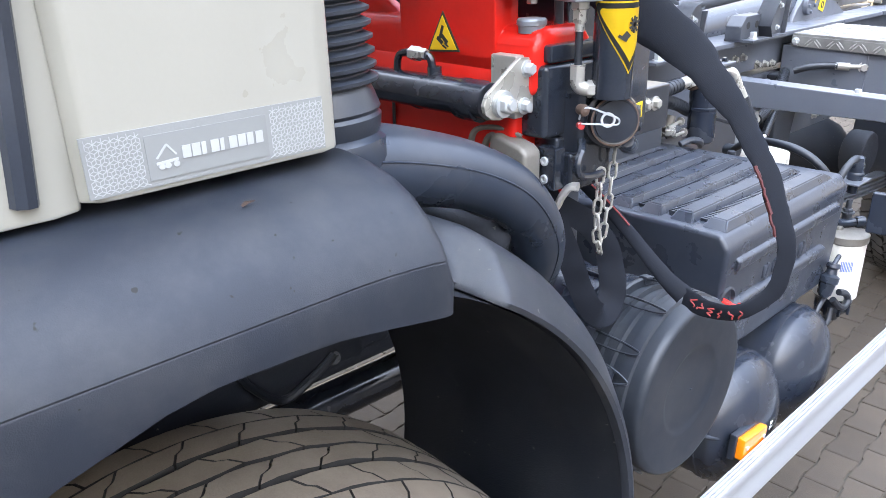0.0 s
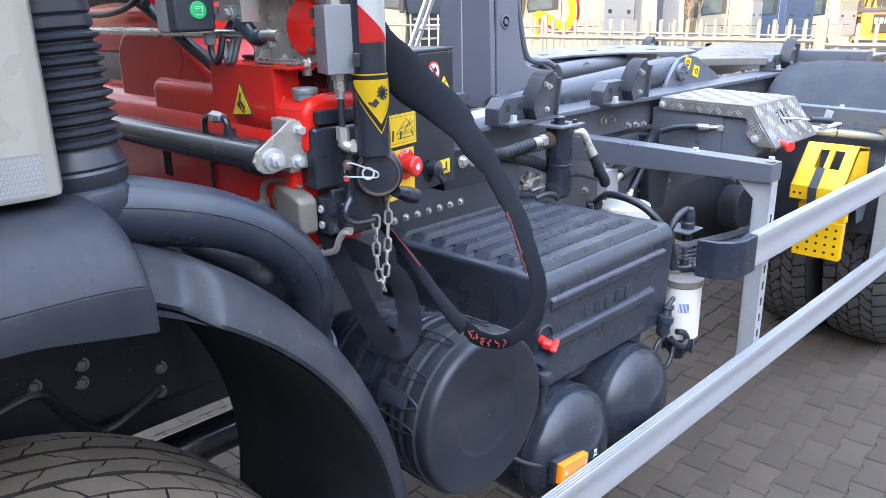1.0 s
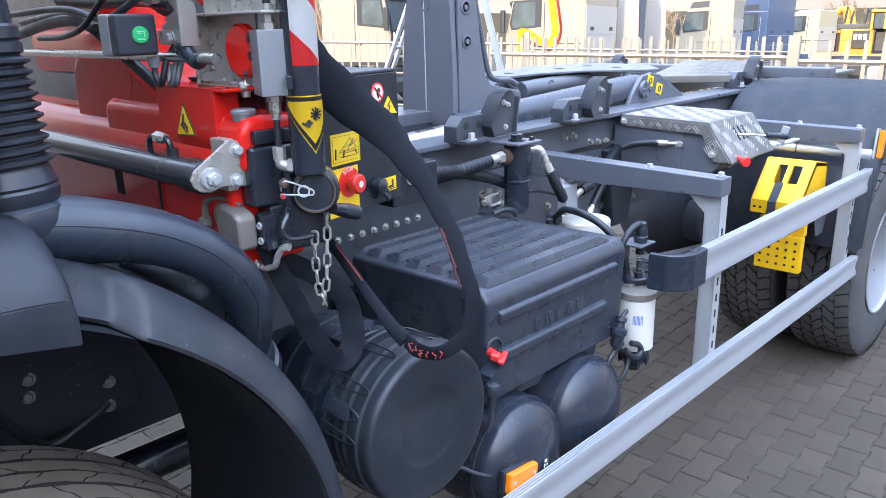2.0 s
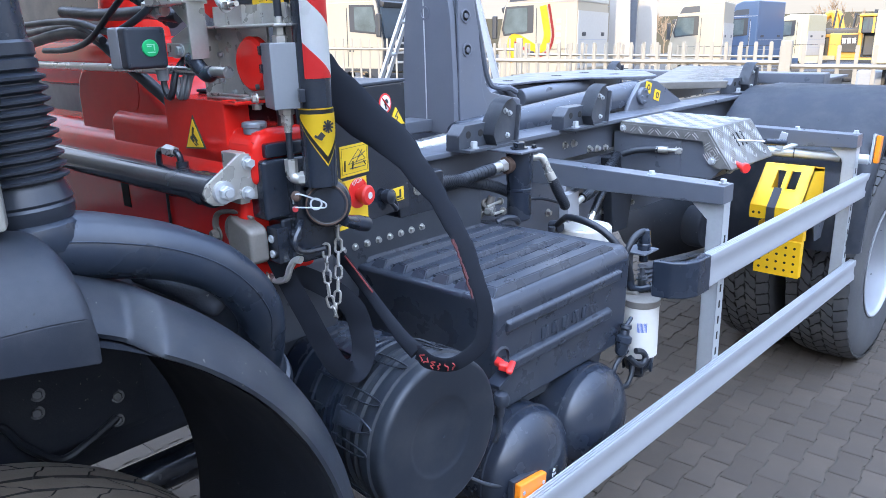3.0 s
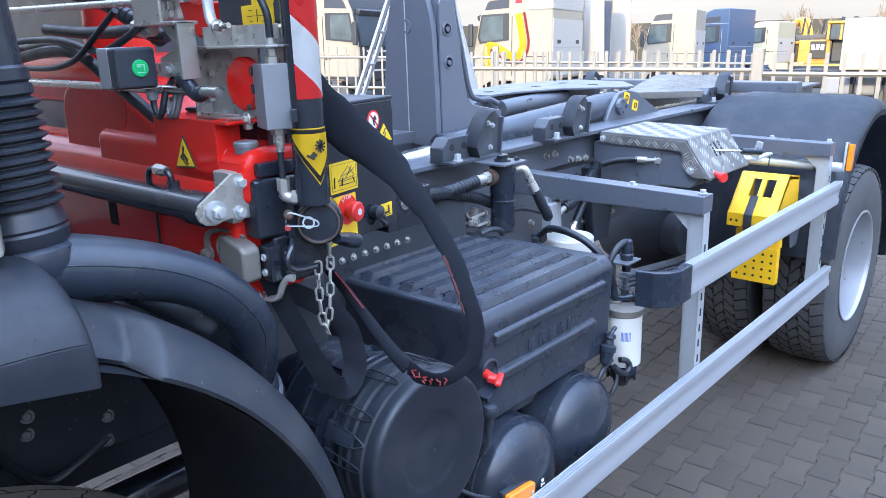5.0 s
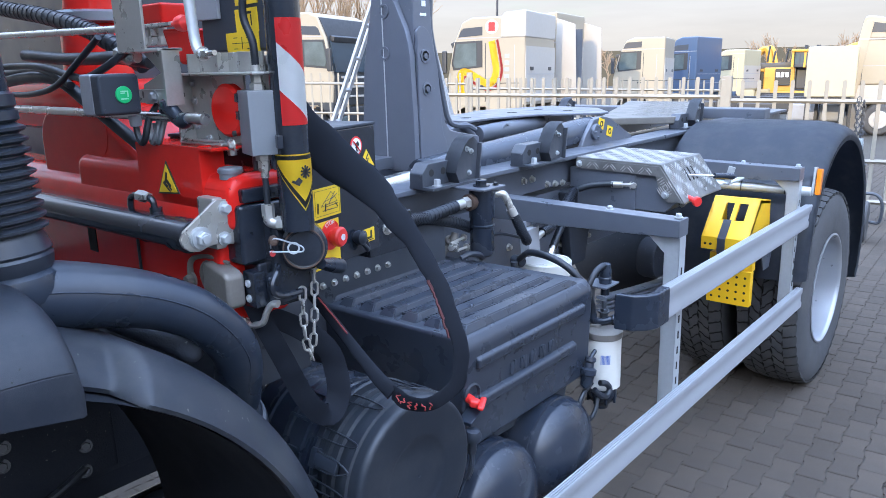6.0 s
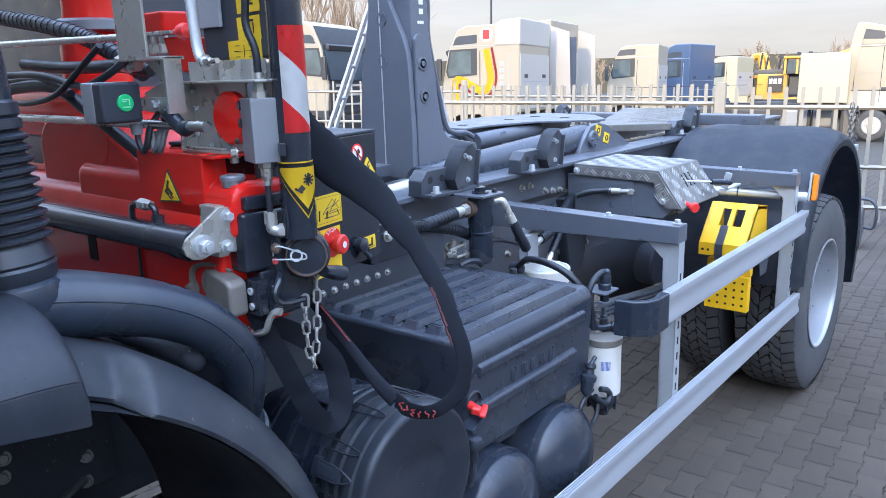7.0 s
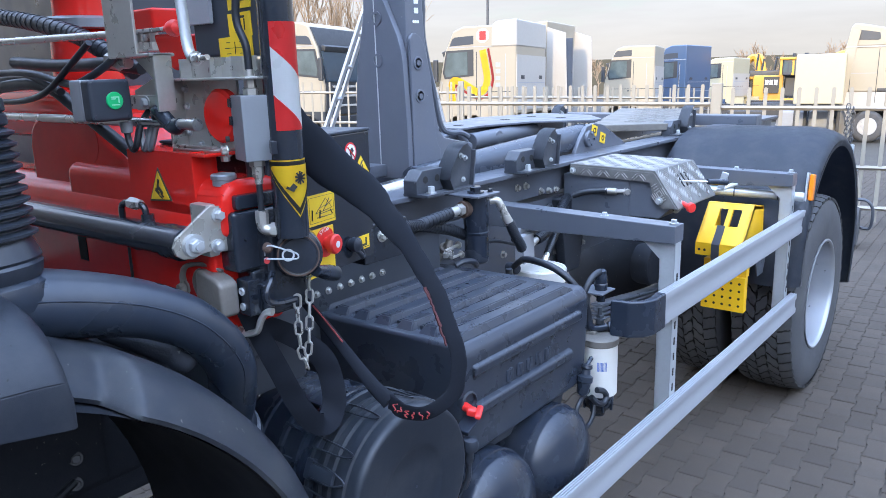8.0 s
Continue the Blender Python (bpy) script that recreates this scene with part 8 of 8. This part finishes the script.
    span(bm, (-0.45, -5.0, 0.75), (0.45, -1.0, 1.02))
    span(bm, (-1.2, -4.6, 0.35), (1.2, -3.6, 0.95), 0.05)
    span(bm, (-1.1, -2.8, 0.45), (1.1, -1.4, 0.95), 0.08)
    part("rear_frame", bm, "farblack", t)
    bm = B()
    span(bm, (-w + 0.02, -back - 0.02, 1.25), (w - 0.02, -back, tall - 0.80))
    rear = part("rear_panel", bm, "cabgrey" if paint != "cabblue" else paint, t)
    for x in (-0.75, 0.75):
        bm = B()
        box(bm, (x, -back - 0.024, 2.15), (0.26, 0.012, 0.10), 0.003)
        part("vent", bm, "farblack", rear)
    for z in (1.6, 2.0):
        bm = B()
        box(bm, (0, -back - 0.022, z), (w * 1.8, 0.008, 0.02))
        part("panel_joint", bm, "lightgrey", rear)
    if tall > 3.7:
        bm = B()
        cyl(bm, (-0.2, -back - 0.30, 1.0), (-0.2, -back - 0.30, tall - 0.35), 0.17, n=16)
        part("exhaust_stack", bm, "frame", t)
    for s in (-1, 1) if fairing else ():
        bm = B()
        prism(bm, [(-1.85, 1.2), (-1.14, 1.2), (-1.14, tall - 0.05), (-1.75, tall - 0.25)], "x", s * (w - 0.03), s * w, 0.01)
        part("side_fairing", bm, "cabgrey" if paint == "cabwhite" else paint, t)
    if stripe:
        bm = B()
        path = curve([(0, y, z) for y, z in ((-0.16, 2.90), (-0.24, 2.5), (-0.30, 2.1), (-0.20, 1.82), (0.0, 1.76), (0.30, 1.92), (0.58, 2.06), (0.76, 2.05), (0.80, 1.8), (0.76, 1.4))], 5)

        def ribbon(shift, half, x0, x1):
            bm = B()
            rows = []
            for i, p in enumerate(path):
                d = (path[min(i + 1, len(path) - 1)] - path[max(i - 1, 0)]).normalized()
                n = Vector((0, -d.z, d.y))
                rows.append([Vector((x0, 0, 0)) + p + n * (shift - half), Vector((x0, 0, 0)) + p + n * (shift + half)])
            sheet(bm, rows, x1 - x0)
            return bm

        part("yellow_swoosh", ribbon(0.0, 0.10, -w - 0.012, -w - 0.006), "yellow", t, "yellow painted swoosh")
        part("red_swoosh", ribbon(-0.17, 0.035, -w - 0.012, -w - 0.006), "dullred", t)
    return t


far_cab("parked_truck", "white and black tractor unit facing the fence", 49.0, 23.0, 284, 3.65, "cabwhite", dark_front=True, deflector=False, fairing=False)
far_cab("parked_truck", "white tractor unit with a yellow and red swoosh", 35.5, 22.5, 37 + 66, 3.55, "cabwhite", stripe=True, fairing=False)
far_cab("parked_truck", "white high-roof tractor unit seen from the side", 33.0, 25.5, 32 + 68, 3.75, "cabwhite")
far_cab("parked_truck", "white low tractor unit with a red tank behind", 24.9, 33, 27 + 78, 3.45, "cabwhite", deflector=False, fairing=False, back=0.8)
far_cab("parked_truck", "blue high-roof tractor unit", 21.25, 37, 23 + 62, 3.62, "cabblue", deflector=False, fairing=False, back=0.30)
far_cab("parked_truck", "cream tractor unit with a grey side tank", 18.6, 43, 19 + 70, 3.2, "cabcream", deflector=False, fairing=False, back=0.5)


def side_tractor(yaw, d, face):
    """The tractor unit that stands side-on to the fence, built round its front wheel; its heading is +y in its own frame, its right side +x."""
    t = new("parked_truck")
    t.matrix_world = Matrix.Translation(away(yaw, d)) @ pose(0, 0, 0, 0, 0, face)
    t["base_at"] = (0, 0, 0)
    tagged(t, "white tractor unit with grey skirts seen side-on behind the fence", "truck", "parked trucks behind the fence")
    w = 1.22
    bm = B()
    prism(bm, [(-1.00, 1.60), (-0.80, 3.00), (1.35, 3.00), (1.75, 2.0), (1.75, 1.60)], "x", -w - 0.9, w - 0.9, 0.05, 3)
    part("cab_body", bm, "cabwhite", t)
    bm = B()
    prism(bm, [(-0.80, 3.02), (-0.70, 3.66), (-0.60, 3.74), (-0.30, 3.70), (0.30, 3.56), (0.95, 3.22), (1.15, 3.02)], "x", -w - 0.86, w - 0.94, 0.05, 3)
    roof = part("roof_deflector", bm, "cabwhite", t)
    bm = B()
    prism(bm, [(-0.56, 3.22), (-0.53, 3.50), (-0.46, 3.53), (0.10, 3.43), (0.14, 3.24), (0.08, 3.20)], "x", w - 0.945, w - 0.930, 0.004)
    part("roof_window", bm, "boxgrey", roof)
    bm = B()
    span(bm, (w - 0.93, -0.80, 2.985), (w - 0.88, 1.30, 3.03), 0.008)
    part("roof_gutter", bm, "cabgrey", t)
    bm = B()
    prism(bm, [(-1.10, 1.17), (-1.00, 1.62), (-0.78, 3.10), (-0.70, 3.60), (-0.42, 3.50), (-0.50, 3.00), (-0.66, 1.60), (-0.72, 1.17)], "x", w - 0.925, w - 0.885, 0.01)
    part("side_fairing", bm, "cabwhite", t)
    bm = B()
    arc = [(0.62 * math.cos(radians(a)), 0.51 + 0.66 * math.sin(radians(a))) for a in range(168, 10, -12)]
    prism(bm, [(-0.74, 1.12), (-0.74, 1.60), (1.75, 1.60), (1.75, 0.60), (0.68, 0.60)] + arc[::-1] + [(-0.66, 0.95)], "x", -w - 0.9, w - 0.895)
    part("lower_skirt", bm, "cabgrey", t)
    for y, z0, z1 in ((0.13, 1.25, 2.95), (-0.62, 1.62, 2.2)):
        bm = B()
        span(bm, (w - 0.905, y, z0), (w - 0.894, y + 0.018, z1))
        part("door_gap", bm, "farblack", t)
    bm = B()
    span(bm, (w - 0.905, -0.60, 2.18), (w - 0.894, 0.12, 2.195))
    part("panel_joint", bm, "lightgrey", t)
    bm = B()
    box(bm, (w - 0.885, 0.30, 1.66), (0.03, 0.26, 0.11), 0.02)
    part("door_handle", bm, "farblack", t)
    bm = B()
    prism(bm, [(0.36, 2.22), (1.20, 2.15), (1.32, 2.3), (1.20, 2.82), (0.42, 2.84), (0.36, 2.78)], "x", w - 0.905, w - 0.892, 0.003)
    win = part("side_window", bm, "farblack", t)
    bm = B()
    prism(bm, [(0.42, 2.26), (1.16, 2.20), (1.26, 2.32), (1.15, 2.78), (0.46, 2.79)], "x", w - 0.895, w - 0.888)
    part("pane", bm, "farglass", win)
    bm = B()
    lathe(bm, (w - 1.18, 0, 0.51), (1, 0, 0), [(0.28, 0.26), (0.40, 0.28), (0.47, 0.25), (0.505, 0.20), (0.51, 0.1), (0.45, 0.0)], 36)
    tyre = part("tyre", bm, "tyre2", t)
    bm = B()
    lathe(bm, (w - 1.18, 0, 0.51), (1, 0, 0), [(0.285, 0.27), (0.27, 0.28), (0.25, 0.22), (0.21, 0.20), (0.15, 0.27), (0.12, 0.275), (0.10, 0.24), (0.0, 0.24)], 30)
    rim = part("rim", bm, "silver", tyre)
    for i in range(10):
        bm = B()
        a = 2 * math.pi * i / 10
        cyl(bm, (w - 0.96, 0.215 * math.cos(a), 0.51 + 0.215 * math.sin(a)), (w - 0.945, 0.215 * math.cos(a), 0.51 + 0.215 * math.sin(a)), 0.026, n=10)
        part("hand_hole", bm, "farblack", rim)
    for y0, y1 in ((-2.60, -1.78), (-1.72, -1.00)):
        bm = B()
        span(bm, (w - 1.55, y0, 0.42), (w - 0.95, y1, 1.02), 0.10, 4)
        part("fuel_tank", bm, "lightgrey", t)
    bm = B()
    span(bm, (-1.3, -5.2, 0.72), (-0.5, 1.2, 1.0))
    span(bm, (-1.5, -4.4, 0.5), (-0.2, -3.2, 0.98), 0.05)
    part("rear_frame", bm, "farblack", t)


side_tractor(9.96, 28.0, 270 + 9.0)

bodyb = thing("box_body", "cream swap body standing behind the fence", "box body", at=tuple(away(13.0, 27)), base=Matrix())
bm = B()
p = away(13.0, 27)
box(bm, (p.x, p.y, p.z + 2.02), (1.40, 1.6, 1.52), 0.04, rot=(0, 0, 12))
part("body", bm, "cabcream", bodyb)
bm = B()
box(bm, (p.x, p.y, p.z + 1.17), (1.2, 1.5, 0.16), 0.02, rot=(0, 0, 12))
for dx, dy in ((-0.5, -0.6), (0.5, -0.6), (-0.5, 0.6), (0.5, 0.6)):
    box(bm, (p.x + dx, p.y + dy, p.z + 0.56), (0.10, 0.10, 1.14), 0.01, rot=(0, 0, 12))
part("support_frame", bm, "farblack", bodyb)
bm = B()
for k in range(3):
    q = away(14.2 - 1.4 * k, 29)
    lathe(bm, (q.x, q.y, q.z + 0.5), (-0.2, -0.9, 0), [(0.0, 0), (0.48, 0.02), (0.5, 0.1), (0.5, 0.5), (0.0, 0.52)], 24)
part("drum", bm, "lightgrey", bodyb)

def at_far(yaw, d, z):
    """A place d metres off at a bearing, at the height z."""
    q = away(yaw, d)
    return Vector((q.x, q.y, z))


FAR = 45.0
exc = thing("excavator", "yellow tracked excavator with its boom folded", "excavator", at=tuple(away(16.6, FAR)), base=Matrix())
ER = 16.0   # its turn, degrees
c = at_far(16.65, FAR, 1.35)
bm = B()
box(bm, c + Vector((0.35, 0, 0.0)), (1.5, 1.6, 1.25), 0.08, rot=(0, 0, ER))
box(bm, c + Vector((0.4, 0, -0.72)), (3.9, 1.6, 0.26), 0.05, rot=(0, 0, ER))
box(bm, c + Vector((-1.1, 0, 0.52)), (1.5, 1.4, 0.20), 0.04, rot=(0, 0, ER))
part("house", bm, "catyellow", exc)
bm = B()
box(bm, c + Vector((-1.05, 0.1, -0.05)), (1.3, 1.3, 0.95), 0.06, rot=(0, 0, ER))
part("engine_bay", bm, "farblack", exc)
for k in range(4):
    bm = B()
    cyl(bm, c + Vector((-1.45 + 0.27 * k, -0.75, -0.25)), c + Vector((-1.40 + 0.27 * k, -0.80, 0.25)), 0.07, n=8)
    part("engine_pipe", bm, "lightgrey", exc)
bm = B()
box(bm, c + Vector((0.2, 0, -1.25)), (4.2, 2.6, 0.8), 0.3, rot=(0, 0, ER))
part("undercarriage", bm, "farblack", exc)
bm = B()
box(bm, c + Vector((0.78, -0.85, 0.12)), (0.75, 0.05, 0.85), 0, rot=(0, 0, ER))
plate_dark = part("name_plate", bm, "ink", exc)
for k in range(3):
    bm = B()
    box(bm, c + Vector((0.56 + 0.21 * k, -0.93 + 0.06 * k, 0.25)), (0.16, 0.04, 0.26), 0, rot=(0, 0, ER))
    part("name_bar", bm, "white", plate_dark)
bm = B()
box(bm, c + Vector((0.1, 0.3, 0.72)), (3.4, 1.4, 0.30), 0.05, rot=(0, 0, ER))
box(bm, c + Vector((1.6, 0.4, 0.10)), (1.0, 1.0, 1.2), 0.08, rot=(0, 0, ER))
part("deck_machinery", bm, "boxgrey", exc)
for dx, h in ((-0.2, 0.75), (0.1, 0.5), (0.75, 0.6), (1.0, 0.5)):
    bm = B()
    cyl(bm, c + Vector((dx, -0.4, 0.9)), c + Vector((dx + 0.08, -0.4, 1.0 + h)), 0.05, n=6)
    part("stack", bm, "boxgrey", exc)
bm = B()
tube(bm, [c + Vector((0.75, -0.4, 1.55)), c + Vector((1.08, -0.4, 1.45)), c + Vector((1.4, -0.3, 1.2))], 0.035, 5, smooth=False)
part("handrail", bm, "farblack", exc)
bm = B()
box(bm, c + Vector((1.75, -0.2, 1.00)), (1.25, 1.0, 0.80), 0.06, rot=(0, 0, ER))
cabin = part("cabin", bm, "boxgrey", exc)
for k in range(4):
    bm = B()
    box(bm, c + Vector((1.40 + 0.27 * k, -0.80 + 0.078 * k, 1.02)), (0.20, 0.05, 0.50), 0, rot=(0, 0, ER))
    part("cabin_pane", bm, "farglass", cabin)
for dx in (0.0, 0.55):
    bm = B()
    box(bm, c + Vector((1.20 + dx, -0.84 + 0.28 * dx, 1.00)), (0.12, 0.08, 0.80), 0.02, rot=(0, 0, ER))
    part("cabin_post", bm, "catyellow", cabin)
bm = B()
box(bm, c + Vector((1.70, -0.2, 1.46)), (1.5, 1.2, 0.14), 0.04, rot=(0, 0, ER))
part("cabin_roof", bm, "catyellow", exc)
bm = B()
tube(bm, [c + Vector((1.6, 0.9, -0.2)), c + Vector((2.6, 1.0, 0.50)), c + Vector((3.7, 1.2, 1.20)), c + Vector((5.4, 1.4, 1.75))], 0.22, 8)
tube(bm, [c + Vector((2.9, 1.3, 1.35)), c + Vector((3.7, 1.5, 1.72)), c + Vector((5.4, 1.7, 1.90))], 0.16, 8)
part("boom", bm, "catyellow", exc)
bm = B()
tube(bm, [c + Vector((1.8, 0.7, 0.15)), c + Vector((2.6, 0.8, 0.72)), c + Vector((3.5, 1.0, 1.30))], 0.07, 6)
part("boom_hose", bm, "farblack", exc)
exc2 = thing("excavator", "second yellow excavator further off with a raised grab", "excavator", at=tuple(away(18.6, 55)), base=Matrix())
p = at_far(18.0, 55, 1.3)
bm = B()
tube(bm, [p + Vector((0, 0, -0.2)), p + Vector((0.3, 0, 1.5)), p + Vector((0.9, 0, 1.9)), p + Vector((1.2, 0, 0.4))], 0.20, 7)
tube(bm, [p + Vector((0.4, 0.3, 1.7)), p + Vector((1.1, 0.3, 2.0)), p + Vector((1.5, 0.3, 0.7))], 0.14, 7)
part("grab", bm, "catyellow", exc2)
bm = B()
box(bm, p + Vector((1.6, 0.4, -0.6)), (4.6, 2.4, 1.1), 0.15)
part("undercarriage", bm, "farblack", exc2)
bm = B()
cyl(bm, p + Vector((3.1, 0, 0.0)), p + Vector((3.3, 0, 2.1)), 0.10, n=8)
cyl(bm, p + Vector((3.9, 0, 0.0)), p + Vector((4.0, 0, 2.1)), 0.12, n=8)
part("exhaust", bm, "boxgrey", exc2)

# step ladder beyond the truck
lad = thing("step_ladder", "aluminium step ladder standing beyond the truck", "ladder", at=(-4.9, 5.0, 0), base=Matrix())
LF = [Vector((-5.02, 4.36, 0)), Vector((-3.69, 5.69, 0))]
top = Vector((-4.24, 5.14, 2.95))
SIDE = Vector((-0.25, 0.32, 0))
for off, foot in ((0.0, LF[0]), (1.0, LF[0]), (0.0, LF[1]), (1.0, LF[1])):
    bm = B()
    s = SIDE * off
    tube(bm, [foot + s, top + s * 0.75], 0.036, 4, smooth=False, flat=0.6)
    part("stile", bm, "alu", lad)
for k in range(10):
    t = (k + 0.5) / 10.5
    for foot in LF:
        bm = B()
        tube(bm, [foot.lerp(top, t), (foot + SIDE).lerp(top + SIDE * 0.75, t)], 0.018, 4, smooth=False)
        part("tread", bm, "alu", lad)

# distance: a low bank, bare trees and a pole
bm = B()
ring = []
for i in range(60):
    a = -35 + 2.0 * i
    q = away(a, 150)
    hgt = 6.5 + 0.9 * noise.noise(Vector((i * 0.23, 0, 0))) + 0.5 * noise.noise(Vector((i * 1.1, 3, 0)))
    ring.append((bm.verts.new((q.x, q.y, q.z - 2)), bm.verts.new((q.x, q.y, q.z + hgt)), bm.verts.new((q.x * 1.3, q.y * 1.3, q.z + hgt + 0.5))))
for a, b in zip(ring, ring[1:]):
    bm.faces.new((a[0], b[0], b[1], a[1]))
    bm.faces.new((a[1], b[1], b[2], a[2]))
structure("backdrop", bm, "hill", "low brown wooded bank beyond the yard", "bank")
pole = thing("lamp_pole", "thin grey lighting pole far behind the trucks", "pole", at=tuple(away(36.2, 60)), base=Matrix())
bm = B()
p = away(36.0, 60)
cyl(bm, p, p + Vector((0, 0, 14)), 0.09, n=8)
part("shaft", bm, "boxgrey", pole)


def bare_tree(yaw, d, tall, seed, spread=0.62, fine=0.0):
    """A leafless tree; a small spread gives the upright growth of poplars."""
    rnd = random.Random(seed)
    o = away(yaw, d)
    t = thing("bare_tree", "leafless winter tree with fine twigs", "tree", "bare trees", at=tuple(o), base=Matrix())
    wood, twig = B(), B()

    def grow(p, d, length, r, depth):
        q = p + d * length
        bm = wood if depth > 2 else twig
        mid = p.lerp(q, 0.5) + Vector((rnd.uniform(-1, 1), rnd.uniform(-1, 1), 0)) * length * 0.06
        tube(bm, [p, mid, q], [max(r, fine), max(r * 0.85, fine), max(r * 0.65, fine * 0.7)], 5 if depth > 2 else 3, res=2)
        if depth == 0:
            return
        for _ in range(3 if depth > 1 else 4):
            e = (d + Vector((rnd.uniform(-1, 1), rnd.uniform(-1, 1), rnd.uniform(-0.2, 0.8))) * spread).normalized()
            grow(p.lerp(q, rnd.uniform(0.35, 1.0)), e, length * rnd.uniform(0.58, 0.85), r * 0.55, depth - 1)

    grow(o, Vector((0, 0, 1)), tall * 0.30, tall * 0.012, 4)
    part("trunk", wood, "bark", t)
    tagged(part("twig_crown", twig, "bark", t, smooth=0), "fine bare twigs", kind="stuff")


rnd = random.Random(77)
for k in range(15):
    bare_tree(42.6 + 0.78 * k + rnd.uniform(-0.3, 0.3), 46 + 14 * rnd.random(), 11.5 + 3 * rnd.random(), 140 + k, 0.40, 0.014)
for k, (yw, d, h) in enumerate(((31, 120, 9), (28.5, 118, 9), (27.8, 112, 8), (17.6, 120, 9.5), (16.7, 118, 10.5), (15.9, 122, 9), (12.8, 116, 10), (11.9, 118, 9.5), (11.2, 122, 9), (33.0, 110, 8))):
    bare_tree(yw, d, h, 40 + k, 0.75, 0.03)

# ---------------------------------------------------------------- pavers
PL, PW, GAP = 0.200, 0.105, 0.005


def paver_outline(s=1.0):
    """A double-T paver: long sides drawn in at the middle."""
    a, b, k = PL / 2 - GAP / 2, PW / 2 - GAP / 2, 0.0045
    return [(b * s + k, a * s), (b * s + k, a * 0.42), (b * s - k, a * 0.30), (b * s - k, -a * 0.30), (b * s + k, -a * 0.42), (b * s + k, -a * s),
            (-b * s - k, -a * s), (-b * s - k, -a * 0.42), (-b * s + k, -a * 0.30), (-b * s + k, a * 0.30), (-b * s - k, a * 0.42), (-b * s - k, a * s)]


OUT = paver_outline()


def add_paver(vs, fs, x, y, z, tilt):
    n0 = len(vs)
    for (px, py), (h, k) in [((p), lay) for lay in ((-0.02, 1.0), (-0.003, 1.0), (0.0, 0.94)) for p in OUT]:
        vs.append((x + px * k, y + py * k, z + h + tilt[0] * px + tilt[1] * py))
    n = len(OUT)
    for lay in (0, 1):
        for i in range(n):
            j = (i + 1) % n
            fs.append((n0 + lay * n + i, n0 + lay * n + j, n0 + (lay + 1) * n + j, n0 + (lay + 1) * n + i))
    fs.append(tuple(n0 + 2 * n + i for i in range(n)))


rnd = random.Random(21)
shared = []
for k in range(6):
    vs, fs = [], []
    add_paver(vs, fs, 0, 0, 0, (rnd.uniform(-0.01, 0.01), rnd.uniform(-0.01, 0.01)))
    me = bpy.data.meshes.new("paver")
    me.from_pydata(vs, [], fs)
    me.materials.append(M["paver"])
    shared.append(me)
vs, fs, single = [], [], 0
TURNP = radians(3.8)
for i in range(-80, 50):
    for j in range(-12, 112):
        u, v = PW * i, PL * (j + (0.5 if i % 2 else 0.0))
        x, y = u * math.cos(TURNP) - v * math.sin(TURNP), u * math.sin(TURNP) + v * math.cos(TURNP)
        if not (-7.5 < x < 2.6 and -1.5 < y < 20):
            continue
        z = ground_z(y) + rnd.uniform(-0.0015, 0.0015)
        if -0.75 < x < 0.9 and 2.2 < y < 7.2 and single < 300:
            ob = new("paver", shared[rnd.randrange(6)])
            ob.parent = ground
            ob.matrix_world = pose(x, y, z, 0, 0, 3.8)
            single += 1
        else:
            n0 = len(vs)
            add_paver(vs, fs, 0, 0, 0, (rnd.uniform(-0.01, 0.01), rnd.uniform(-0.01, 0.01)))
            c, s = math.cos(TURNP), math.sin(TURNP)
            vs[n0:] = [(x + a * c - b * s, y + a * s + b * c, z + h) for a, b, h in vs[n0:]]
me = bpy.data.meshes.new("pavers")
me.from_pydata(vs, [], fs)
me.materials.append(M["paver"])
rest = new("pavers", me)
rest.parent = ground
tagged(rest, "grey concrete double-T pavers of the yard", kind="stuff")
